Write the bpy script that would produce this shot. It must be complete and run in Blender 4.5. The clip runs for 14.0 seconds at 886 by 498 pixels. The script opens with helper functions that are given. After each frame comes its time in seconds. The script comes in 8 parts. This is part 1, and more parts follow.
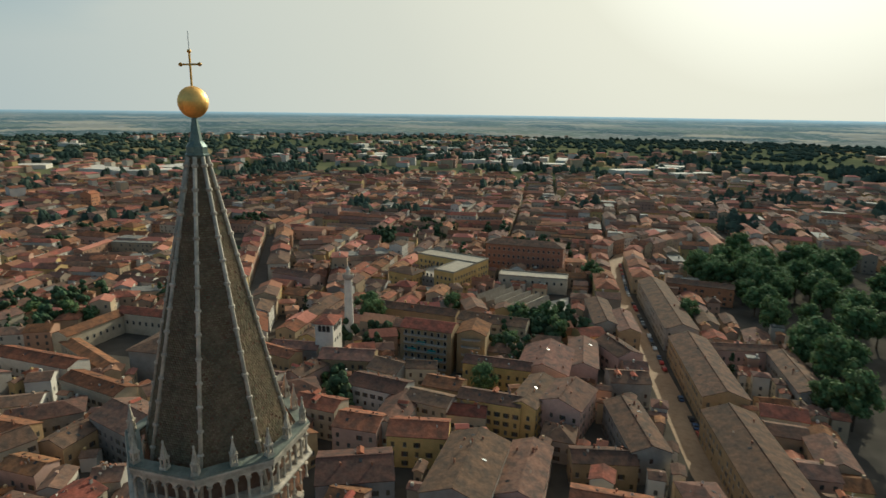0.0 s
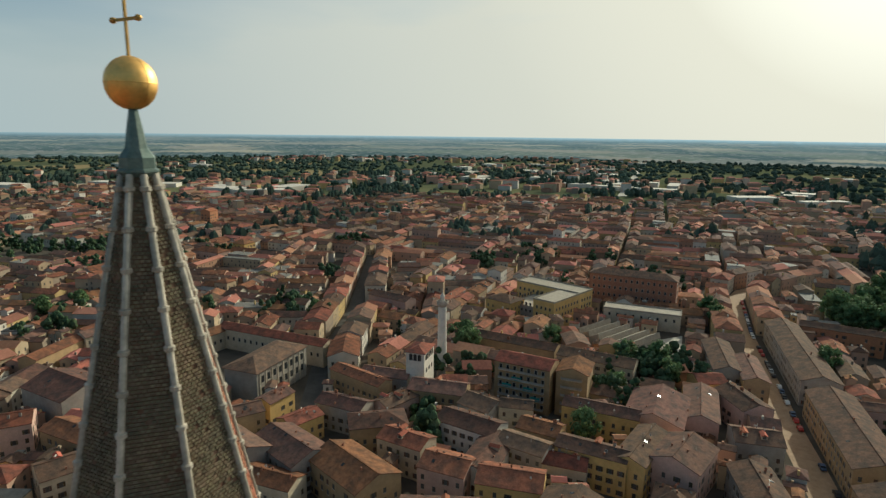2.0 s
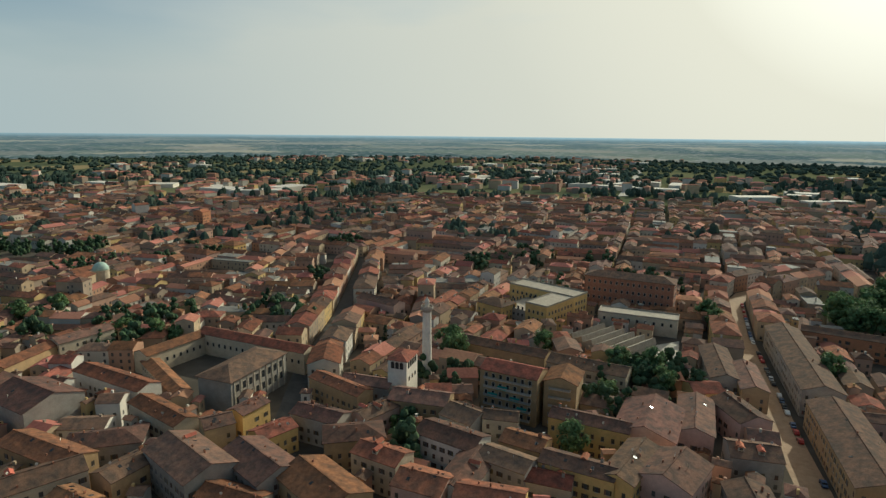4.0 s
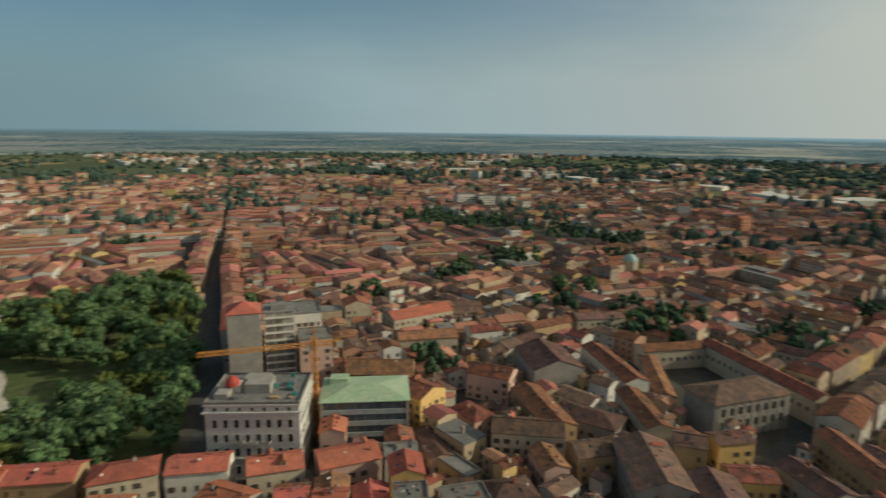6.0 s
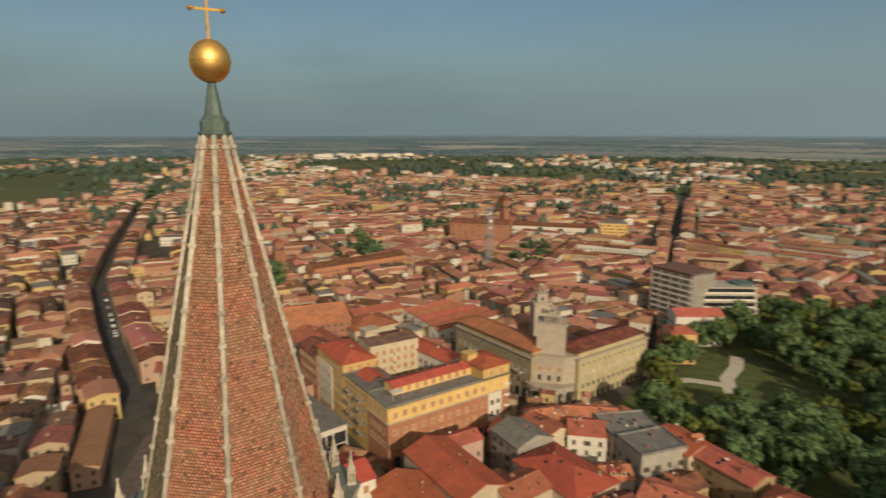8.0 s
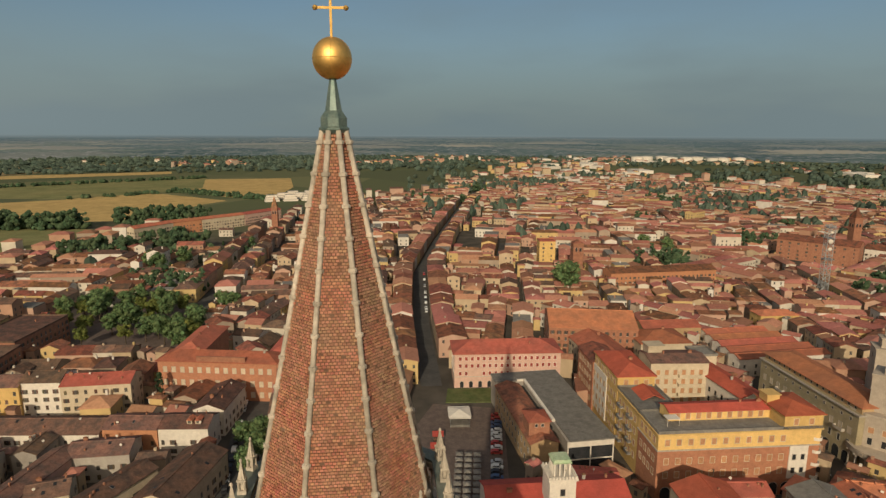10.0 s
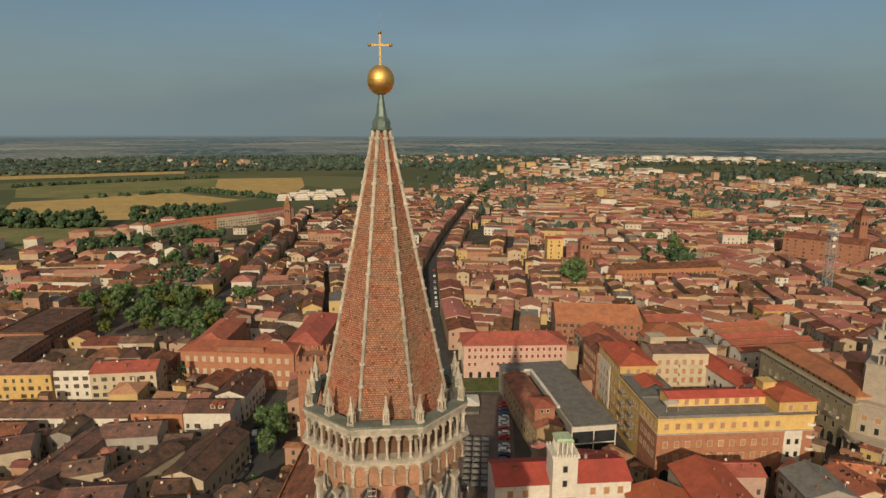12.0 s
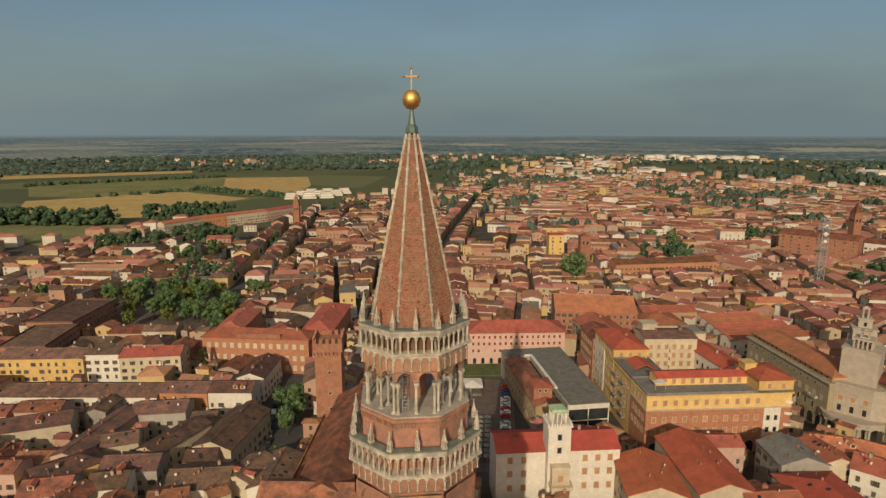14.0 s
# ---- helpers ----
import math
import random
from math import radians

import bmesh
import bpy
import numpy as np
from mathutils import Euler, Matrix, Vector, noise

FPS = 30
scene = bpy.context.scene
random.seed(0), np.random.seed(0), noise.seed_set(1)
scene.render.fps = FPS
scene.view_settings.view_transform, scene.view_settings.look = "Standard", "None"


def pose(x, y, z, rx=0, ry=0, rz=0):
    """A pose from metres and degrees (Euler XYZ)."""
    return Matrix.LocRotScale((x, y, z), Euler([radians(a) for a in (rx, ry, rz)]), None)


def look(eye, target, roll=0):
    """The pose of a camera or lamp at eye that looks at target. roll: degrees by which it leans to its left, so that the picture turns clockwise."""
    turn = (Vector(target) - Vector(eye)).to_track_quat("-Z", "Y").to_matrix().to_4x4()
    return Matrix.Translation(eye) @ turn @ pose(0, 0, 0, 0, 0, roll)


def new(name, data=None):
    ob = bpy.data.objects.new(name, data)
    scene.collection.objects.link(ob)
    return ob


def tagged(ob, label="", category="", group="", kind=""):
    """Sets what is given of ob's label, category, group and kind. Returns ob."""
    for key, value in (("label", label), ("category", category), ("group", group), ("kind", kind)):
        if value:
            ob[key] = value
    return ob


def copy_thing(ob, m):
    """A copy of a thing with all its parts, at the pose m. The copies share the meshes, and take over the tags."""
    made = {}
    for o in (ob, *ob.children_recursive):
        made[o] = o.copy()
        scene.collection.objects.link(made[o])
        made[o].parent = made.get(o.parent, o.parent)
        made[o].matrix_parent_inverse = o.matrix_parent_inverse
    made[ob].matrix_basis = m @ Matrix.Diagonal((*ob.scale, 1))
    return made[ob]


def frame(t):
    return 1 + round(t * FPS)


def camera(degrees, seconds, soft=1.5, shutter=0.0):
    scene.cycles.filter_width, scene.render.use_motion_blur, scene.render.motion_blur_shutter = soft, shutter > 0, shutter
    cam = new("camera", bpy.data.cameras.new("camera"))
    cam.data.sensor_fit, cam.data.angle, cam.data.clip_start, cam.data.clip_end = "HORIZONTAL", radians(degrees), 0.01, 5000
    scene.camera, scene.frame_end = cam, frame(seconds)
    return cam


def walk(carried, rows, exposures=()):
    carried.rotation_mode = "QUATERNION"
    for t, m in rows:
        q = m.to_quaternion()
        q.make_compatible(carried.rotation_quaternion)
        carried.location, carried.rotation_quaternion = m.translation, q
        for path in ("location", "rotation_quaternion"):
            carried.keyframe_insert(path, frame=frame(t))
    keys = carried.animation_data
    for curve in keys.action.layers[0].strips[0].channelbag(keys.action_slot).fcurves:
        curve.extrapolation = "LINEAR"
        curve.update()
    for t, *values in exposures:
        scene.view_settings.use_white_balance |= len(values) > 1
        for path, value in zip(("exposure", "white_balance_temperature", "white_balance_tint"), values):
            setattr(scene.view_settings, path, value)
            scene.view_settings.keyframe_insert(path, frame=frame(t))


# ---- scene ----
cam = camera(73.3, 14.0, 1.4, 0.3)
PATH = [
    (0, (-24.922, 22.915, 109.767), (-24.098, 21.151, 109.313), 0.8),
    (0.5, (-23.128, 19.5, 109.147), (-22.13, 17.811, 108.76), 0.7),
    (0.8, (-21.973, 17.576, 108.933), (-20.874, 15.95, 108.545), 0.7),
    (1, (-21.195, 16.326, 108.793), (-20.07, 14.718, 108.409), 0.8),
    (1.5, (-19.461, 13.283, 108.671), (-18.338, 11.673, 108.288), 0.8),
    (2, (-18.607, 9.918, 108.624), (-17.484, 8.308, 108.24), 0.7),
    (4.5, (-18.922, -6.867, 107.712), (-17.783, -8.465, 107.328), 0.5),
    (5, (-18.714, -10.495, 107.651), (-17.19, -11.731, 107.263), 0.6),
    (5.5, (-17.933, -14.354, 107.58), (-16.113, -15.086, 107.188), 0.6),
    (6, (-16.268, -18.112, 107.531), (-14.315, -18.277, 107.136), 0.7),
    (6.5, (-13.58, -21.308, 107.548), (-11.665, -20.889, 107.151), 0.4),
    (7, (-10.036, -23.573, 107.583), (-8.331, -22.606, 107.188), 0.3),
    (7.5, (-6.07, -24.806, 107.584), (-4.727, -23.378, 107.19), 0.3),
    (7.9, (-3.075, -24.941, 107.455), (-2.121, -23.226, 107.067), 0.1),
    (8, (-2.363, -24.835, 107.442), (-1.502, -23.073, 107.052), 0.1),
    (8.1, (-1.653, -24.615, 107.432), (-0.909, -22.799, 107.046), -0.0),
    (8.5, (1.13, -23.38, 107.347), (1.481, -21.449, 106.96), 0.0),
    (9, (4.349, -21.978, 107.284), (4.391, -20.015, 106.9), 0.1),
    (9.2, (5.024, -22.06, 107.282), (4.979, -20.098, 106.896), 0.2),
    (11.5, (6.119, -30.54, 107.135), (5.964, -28.584, 106.748), 0.2),
    (12, (6.146, -33.707, 107.221), (5.991, -31.751, 106.833), 0.1),
    (12.5, (6.277, -37.513, 107.24), (6.119, -35.558, 106.851), 0.0),
    (13, (6.498, -41.533, 107.303), (6.337, -39.579, 106.912), 0.1),
    (13.5, (6.716, -45.689, 107.382), (6.55, -43.735, 106.992), 0.0),
    (14, (6.917, -49.953, 107.49), (6.748, -47.999, 107.1), -0.0),
]
walk(cam, [(t, look(eye, target, roll)) for t, eye, target, roll in PATH],
     [(0, -0.3, 5200, -10), (4.5, -0.34, 5200, -10), (5.5, -0.6, 5250, -10), (6.5, -0.5, 5450, -7), (7.3, -0.5, 5850, -3), (9, -0.62, 6050, 2), (14, -0.64, 6050, 2)])


# ---- world, sun ----
SUN_EL, SUN_AZ = 23.0, 184.9
world = bpy.data.worlds.new("sky")
scene.world = world
world.use_nodes = True
wn, wl = world.node_tree.nodes, world.node_tree.links
sky = wn.new("ShaderNodeTexSky")
sky.sky_type, sky.sun_disc = "NISHITA", False
sky.sun_elevation, sky.sun_rotation = radians(SUN_EL), radians(SUN_AZ)
sky.altitude, sky.air_density, sky.dust_density, sky.ozone_density = 50, 1.0, 1.0, 1.2
haze_geo = wn.new("ShaderNodeTexCoord")
up = wn.new("ShaderNodeSeparateXYZ")
wl.new(haze_geo.outputs["Generated"], up.inputs["Vector"])
low = wn.new("ShaderNodeMapRange")                       # haze thickens towards the horizon
low.interpolation_type = "SMOOTHSTEP"
low.inputs["From Min"].default_value, low.inputs["From Max"].default_value = 0.0, 0.24
low.inputs["To Min"].default_value, low.inputs["To Max"].default_value = 0.92, 0.12
wl.new(up.outputs["Z"], low.inputs["Value"])
side = wn.new("ShaderNodeVectorMath")                    # and brightens on the sun's side
side.operation = "DOT_PRODUCT"
side.inputs[1].default_value = (math.sin(radians(SUN_AZ)) * math.cos(radians(SUN_EL)), math.cos(radians(SUN_AZ)) * math.cos(radians(SUN_EL)), math.sin(radians(SUN_EL)))
wl.new(haze_geo.outputs["Generated"], side.inputs[0])
half = wn.new("ShaderNodeMath")
half.operation, half.inputs[1].default_value, half.inputs[2].default_value = "MULTIPLY_ADD", 0.5, 0.5
wl.new(side.outputs["Value"], half.inputs[0])
tone = wn.new("ShaderNodeValToRGB")
te = tone.color_ramp.elements
for _ in range(5):
    te.new(0.5)
for i_, (p_, c_) in enumerate(((0.0, (0.262, 0.31, 0.318)), (0.3, (0.365, 0.415, 0.425)), (0.46, (0.54, 0.56, 0.54)), (0.68, (0.68, 0.61, 0.54)), (0.9, (1.01, 0.81, 0.63)), (0.965, (1.24, 0.965, 0.72)), (1.0, (1.95, 1.53, 1.18)))):
    te[i_].position, te[i_].color = p_, (*c_, 1)
wl.new(half.outputs[0], tone.inputs["Fac"])
dim = wn.new("ShaderNodeVectorMath")
dim.operation, dim.inputs["Scale"].default_value = "SCALE", 0.086
wl.new(sky.outputs["Color"], dim.inputs[0])
streak_map = wn.new("ShaderNodeMapping")
streak_map.inputs["Scale"].default_value = (1.5, 1.5, 5.5)
wl.new(haze_geo.outputs["Generated"], streak_map.inputs["Vector"])
streak = wn.new("ShaderNodeTexNoise")                    # faint high cloud
streak.inputs["Scale"].default_value, streak.inputs["Detail"].default_value = 1.6, 4
wl.new(streak_map.outputs["Vector"], streak.inputs["Vector"])
veil = wn.new("ShaderNodeMapRange")
veil.inputs["From Min"].default_value, veil.inputs["From Max"].default_value = 0.45, 0.75
veil.inputs["To Min"].default_value, veil.inputs["To Max"].default_value = 0.0, 0.3
wl.new(streak.outputs["Fac"], veil.inputs["Value"])
both = wn.new("ShaderNodeMath")
both.operation, both.use_clamp = "ADD", True
glow = wn.new("ShaderNodeMath")                          # the veil is thickest round the sun
glow.operation, glow.inputs[1].default_value = "POWER", 3.6
wl.new(half.outputs[0], glow.inputs[0])
thick = wn.new("ShaderNodeMath")
thick.operation, thick.inputs[1].default_value = "MULTIPLY_ADD", 0.95
wl.new(glow.outputs[0], thick.inputs[0])
wl.new(low.outputs[0], thick.inputs[2])
wl.new(thick.outputs[0], both.inputs[0])
wl.new(veil.outputs[0], both.inputs[1])
blend = wn.new("ShaderNodeMix")
blend.data_type = "RGBA"
wl.new(both.outputs[0], blend.inputs["Factor"])
wl.new(dim.outputs["Vector"], blend.inputs["A"])
wl.new(tone.outputs["Color"], blend.inputs["B"])
wl.new(blend.outputs["Result"], wn["Background"].inputs["Color"])
wn["Background"].inputs["Strength"].default_value = 1.0
sun = new("sun", bpy.data.lights.new("sun", "SUN"))
sun.data.energy, sun.data.angle, sun.data.color = 5.0, radians(0.6), (1.0, 0.79, 0.56)
az, el = radians(SUN_AZ), radians(SUN_EL)
SUN_DIR = Vector((math.sin(az) * math.cos(el), math.cos(az) * math.cos(el), math.sin(el)))
sun.matrix_world = look(SUN_DIR * 300, (0, 0, 0))


# ---- materials ----
def nodes_of(name):
    m = bpy.data.materials.new(name)
    m.use_nodes = True
    t = m.node_tree
    return m, t.nodes, t.links, t.nodes["Principled BSDF"]


def surface(name, c1, c2, size=3.0, fine=0.3, rough=0.8, metal=0.0, bump=0.25, vary=0.0, hue=0.0, depth=0.03, stain=0.25, spec=0.3):
    """Two colours mixed at the size of patches, with finer grain, dark stains and relief; vary: how much single pieces differ."""
    m, n, l, b = nodes_of(name)
    geo = n.new("ShaderNodeNewGeometry")
    big, small, mid = n.new("ShaderNodeTexNoise"), n.new("ShaderNodeTexNoise"), n.new("ShaderNodeTexNoise")
    for tex, s, d in ((big, size, 4), (small, fine, 3), (mid, size * 0.35, 5)):
        tex.inputs["Scale"].default_value, tex.inputs["Detail"].default_value = 1.0 / s, d
        l.new(geo.outputs["Position"], tex.inputs["Vector"])
    ramp = n.new("ShaderNodeValToRGB")
    ramp.color_ramp.elements[0].position, ramp.color_ramp.elements[1].position = 0.35, 0.65
    ramp.color_ramp.elements[0].color, ramp.color_ramp.elements[1].color = (*c1, 1), (*c2, 1)
    l.new(big.outputs["Fac"], ramp.inputs["Fac"])
    grain = n.new("ShaderNodeMapRange")
    grain.inputs["From Min"].default_value, grain.inputs["From Max"].default_value = 0.3, 0.7
    grain.inputs["To Min"].default_value, grain.inputs["To Max"].default_value = 1 - stain, 1 + stain
    add = n.new("ShaderNodeMath")
    add.operation = "ADD"
    half = n.new("ShaderNodeMath")
    half.operation, half.inputs[1].default_value = "MULTIPLY", 0.5
    l.new(small.outputs["Fac"], add.inputs[0])
    l.new(mid.outputs["Fac"], add.inputs[1])
    l.new(add.outputs[0], half.inputs[0])
    l.new(half.outputs[0], grain.inputs["Value"])
    hsv = n.new("ShaderNodeHueSaturation")
    l.new(ramp.outputs["Color"], hsv.inputs["Color"])
    if vary or hue:
        info = n.new("ShaderNodeObjectInfo")
        tot = n.new("ShaderNodeMath")
        tot.operation = "ADD"
        l.new(info.outputs["Random"], tot.inputs[0])
        l.new(geo.outputs["Random Per Island"], tot.inputs[1])
        fr = n.new("ShaderNodeMath")
        fr.operation = "FRACT"
        l.new(tot.outputs[0], fr.inputs[0])
        val = n.new("ShaderNodeMapRange")
        val.inputs["To Min"].default_value, val.inputs["To Max"].default_value = 1 - vary, 1 + vary
        l.new(fr.outputs[0], val.inputs["Value"])
        mul = n.new("ShaderNodeMath")
        mul.operation = "MULTIPLY"
        l.new(val.outputs[0], mul.inputs[0])
        l.new(grain.outputs[0], mul.inputs[1])
        l.new(mul.outputs[0], hsv.inputs["Value"])
        k = n.new("ShaderNodeMath")
        k.operation, k.inputs[1].default_value = "MULTIPLY", 7.31
        l.new(tot.outputs[0], k.inputs[0])
        k2 = n.new("ShaderNodeMath")
        k2.operation = "FRACT"
        l.new(k.outputs[0], k2.inputs[0])
        hr = n.new("ShaderNodeMapRange")
        hr.inputs["To Min"].default_value, hr.inputs["To Max"].default_value = 0.5 - hue, 0.5 + hue
        l.new(k2.outputs[0], hr.inputs["Value"])
        l.new(hr.outputs[0], hsv.inputs["Hue"])
    else:
        l.new(grain.outputs[0], hsv.inputs["Value"])
    l.new(hsv.outputs["Color"], b.inputs["Base Color"])
    b.inputs["Roughness"].default_value, b.inputs["Metallic"].default_value = rough, metal
    b.inputs["Specular IOR Level"].default_value = spec
    if bump:
        bp = n.new("ShaderNodeBump")
        bp.inputs["Strength"].default_value, bp.inputs["Distance"].default_value = bump, depth
        l.new(small.outputs["Fac"], bp.inputs["Height"])
        l.new(bp.outputs["Normal"], b.inputs["Normal"])
    return m


TILE_BRIGHT = surface("new_red_roof_tiles", (0.46, 0.115, 0.066), (0.37, 0.10, 0.06), 5, 0.32, 0.85, vary=0.12, hue=0.01, bump=0.6, depth=0.12, stain=0.2, spec=0.08)
TILE_RED = surface("red_roof_tiles", (0.47, 0.152, 0.09), (0.35, 0.128, 0.082), 5, 0.32, 0.85, vary=0.24, hue=0.014, bump=0.6, depth=0.12, stain=0.27, spec=0.08)
TILE_OLD = surface("weathered_roof_tiles", (0.31, 0.128, 0.073), (0.15, 0.08, 0.055), 3.2, 0.32, 0.9, vary=0.32, hue=0.018, bump=0.6, depth=0.12, stain=0.4, spec=0.05)
TILE_BROWN = surface("brown_roof_tiles", (0.20, 0.112, 0.078), (0.105, 0.074, 0.06), 3.2, 0.32, 0.9, vary=0.3, hue=0.015, bump=0.6, depth=0.12, stain=0.38, spec=0.08)
TILE_FAR = surface("mixed_roof_tiles", (0.45, 0.20, 0.134), (0.33, 0.155, 0.11), 60, 1.2, 0.9, vary=0.3, hue=0.02, bump=0.0, stain=0.28, spec=0.05)
SLATE = surface("dark_flat_roofing", (0.17, 0.155, 0.135), (0.23, 0.21, 0.18), 3, 0.4, 0.85, vary=0.2)
STUCCO = {
    "cream": surface("cream_stucco", (0.56, 0.46, 0.325), (0.48, 0.39, 0.275), 4, 0.4, 0.9, vary=0.12, bump=0.1, stain=0.14),
    "yellow": surface("yellow_stucco", (0.66, 0.44, 0.16), (0.58, 0.38, 0.14), 4, 0.4, 0.9, vary=0.12, bump=0.1, stain=0.14),
    "ochre": surface("ochre_stucco", (0.46, 0.31, 0.16), (0.38, 0.26, 0.14), 4, 0.4, 0.9, vary=0.15, bump=0.1, stain=0.14),
    "pink": surface("pink_stucco", (0.58, 0.38, 0.30), (0.53, 0.35, 0.275), 4, 0.4, 0.9, vary=0.12, bump=0.1, stain=0.14),
    "orange": surface("orange_stucco", (0.52, 0.24, 0.12), (0.46, 0.21, 0.11), 4, 0.4, 0.9, vary=0.12, bump=0.1, stain=0.14),
    "white": surface("white_stucco", (0.70, 0.63, 0.53), (0.64, 0.57, 0.48), 4, 0.4, 0.9, vary=0.08, bump=0.1, stain=0.14),
    "grey": surface("grey_render", (0.36, 0.32, 0.27), (0.30, 0.26, 0.22), 4, 0.4, 0.9, vary=0.15, bump=0.1, stain=0.14),
    "brick": surface("brown_brick_wall", (0.36, 0.17, 0.10), (0.29, 0.13, 0.08), 2, 0.15, 0.9, vary=0.15, bump=0.3),
    "olive": surface("olive_stone_render", (0.36, 0.295, 0.175), (0.30, 0.25, 0.155), 4, 0.4, 0.9, vary=0.05, bump=0.1, stain=0.14),
}
BRICK = surface("tower_brick", (0.38, 0.19, 0.118), (0.25, 0.152, 0.10), 1.1, 0.12, 0.9, vary=0.2, hue=0.014, bump=0.4, depth=0.02, spec=0.1)
# olive lichen, darkened also for the shade on faces turned from the sun
BRICK_LICHEN_SHADE = surface("shaded_lichened_brick", (0.215, 0.16, 0.10), (0.14, 0.12, 0.08), 1.1, 0.12, 0.95, vary=0.22, hue=0.014, bump=0.4, depth=0.02, spec=0.05)
SPIRE_BRICK = surface("spire_brick", (0.42, 0.165, 0.10), (0.34, 0.20, 0.125), 1.7, 0.12, 0.9, vary=0.24, hue=0.014, bump=0.3, depth=0.01, spec=0.1)
BRICK_JOINT = surface("weathered_mortar", (0.14, 0.075, 0.048), (0.19, 0.12, 0.08), 1.0, 0.1, 0.95, bump=0.4, spec=0.1)
MARBLE = surface("aged_marble", (0.56, 0.475, 0.37), (0.34, 0.295, 0.23), 0.9, 0.15, 0.7, vary=0.14, bump=0.25, depth=0.02)
LEAD = surface("mossy_lead_capping", (0.13, 0.148, 0.12), (0.20, 0.21, 0.175), 0.8, 0.1, 0.6, bump=0.2)
COPPER = surface("patinated_copper", (0.105, 0.15, 0.13), (0.17, 0.205, 0.175), 0.5, 0.08, 0.45, 0.35, bump=0.2, depth=0.01)
GOLD_DULL = surface("dull_gilding", (0.56, 0.35, 0.10), (0.46, 0.28, 0.08), 0.5, 0.1, 0.6, 0.8, bump=0.1, depth=0.01)
GOLD = surface("gilded_copper", (0.95, 0.60, 0.19), (0.86, 0.51, 0.14), 0.5, 0.1, 0.5, 1.0, bump=0.08, depth=0.01, stain=0.12)
CONCRETE = surface("pale_concrete", (0.40, 0.34, 0.26), (0.34, 0.285, 0.22), 3, 0.3, 0.85, vary=0.08, bump=0.15)
STONE = surface("grey_limestone", (0.46, 0.40, 0.33), (0.38, 0.33, 0.27), 2, 0.2, 0.8, vary=0.1, bump=0.2)
COPPER_ROOF = surface("green_copper_sheet", (0.36, 0.46, 0.27), (0.44, 0.48, 0.31), 4, 0.4, 0.6, vary=0.08, bump=0.15)
# corso paving, warm and pale: low-sun glare put into its colour
GLARE_STREET = surface("sun_glare_street", (0.33, 0.22, 0.135), (0.38, 0.26, 0.165), 5, 0.3, 0.8, bump=0.1, spec=0.15)
ASPHALT = surface("asphalt", (0.062, 0.060, 0.058), (0.085, 0.08, 0.075), 6, 0.3, 0.9, bump=0.2)
PAVING = surface("porphyry_paving", (0.115, 0.085, 0.072), (0.155, 0.115, 0.095), 3, 0.3, 0.85, bump=0.2)
PALE_PAVING = surface("pale_stone_paving", (0.42, 0.38, 0.31), (0.5, 0.45, 0.37), 3, 0.3, 0.85, bump=0.2)
GRASS = surface("lawn", (0.085, 0.108, 0.042), (0.13, 0.135, 0.06), 5, 0.4, 0.95, bump=0.6, depth=0.1, spec=0.0)
WHEAT = surface("ripe_wheat", (0.52, 0.36, 0.15), (0.44, 0.31, 0.13), 40, 2.0, 0.95, bump=0.0, spec=0.0)
MEADOW = surface("meadow", (0.18, 0.185, 0.085), (0.25, 0.225, 0.105), 60, 3.0, 0.95, bump=0.0, spec=0.0)
GRAVEL = surface("pale_gravel", (0.60, 0.52, 0.41), (0.50, 0.44, 0.35), 3, 0.3, 0.95, bump=0.3, spec=0.05)
LEAF = surface("green_foliage", (0.128, 0.187, 0.078), (0.142, 0.198, 0.08), 4, 0.5, 0.8, vary=0.45, hue=0.03, bump=0.0, spec=0.1)
LEAF_TOWN = surface("dark_green_foliage", (0.046, 0.074, 0.04), (0.072, 0.1, 0.05), 4, 0.5, 0.85, vary=0.4, hue=0.025, bump=0.0, spec=0.05)
LEAF_YELLOW = surface("yellowish_foliage", (0.175, 0.19, 0.05), (0.14, 0.165, 0.046), 4, 0.5, 0.8, vary=0.4, hue=0.025, bump=0.0, spec=0.1)
LEAF_DARK = surface("dark_conifer_foliage", (0.022, 0.042, 0.018), (0.032, 0.052, 0.02), 4, 0.5, 0.8, vary=0.4, hue=0.02, bump=0.0)
# far leaves, with the bluish cast of aerial haze mixed into the colour
WOODS = surface("haze_tinted_foliage", (0.06, 0.085, 0.066), (0.085, 0.105, 0.076), 50, 4, 0.95, vary=0.35, hue=0.02, bump=0.0, spec=0.0)
for leaf_mat in (LEAF, LEAF_YELLOW):                      # leaves let some light through
    ln, ll = leaf_mat.node_tree.nodes, leaf_mat.node_tree.links
    lit, two = ln.new("ShaderNodeBsdfTranslucent"), ln.new("ShaderNodeMixShader")
    two.inputs["Fac"].default_value = 0.24
    ll.new(ln["Principled BSDF"].inputs["Base Color"].links[0].from_socket, lit.inputs["Color"])
    ll.new(ln["Principled BSDF"].outputs[0], two.inputs[1])
    ll.new(lit.outputs[0], two.inputs[2])
    ll.new(two.outputs[0], ln["Material Output"].inputs["Surface"])
BARK = surface("bark", (0.09, 0.065, 0.045), (0.06, 0.045, 0.03), 0.6, 0.1, 0.95, bump=0.6)
GLASS_DARK = surface("window_glass", (0.025, 0.027, 0.03), (0.04, 0.04, 0.042), 4, 0.5, 0.25, bump=0.0)
# house panes lightened in their colour for the sky they reflect
HOUSE_GLASS = surface("sky_paled_window_glass", (0.07, 0.063, 0.056), (0.095, 0.085, 0.075), 4, 0.5, 0.35, vary=0.3, bump=0.0)
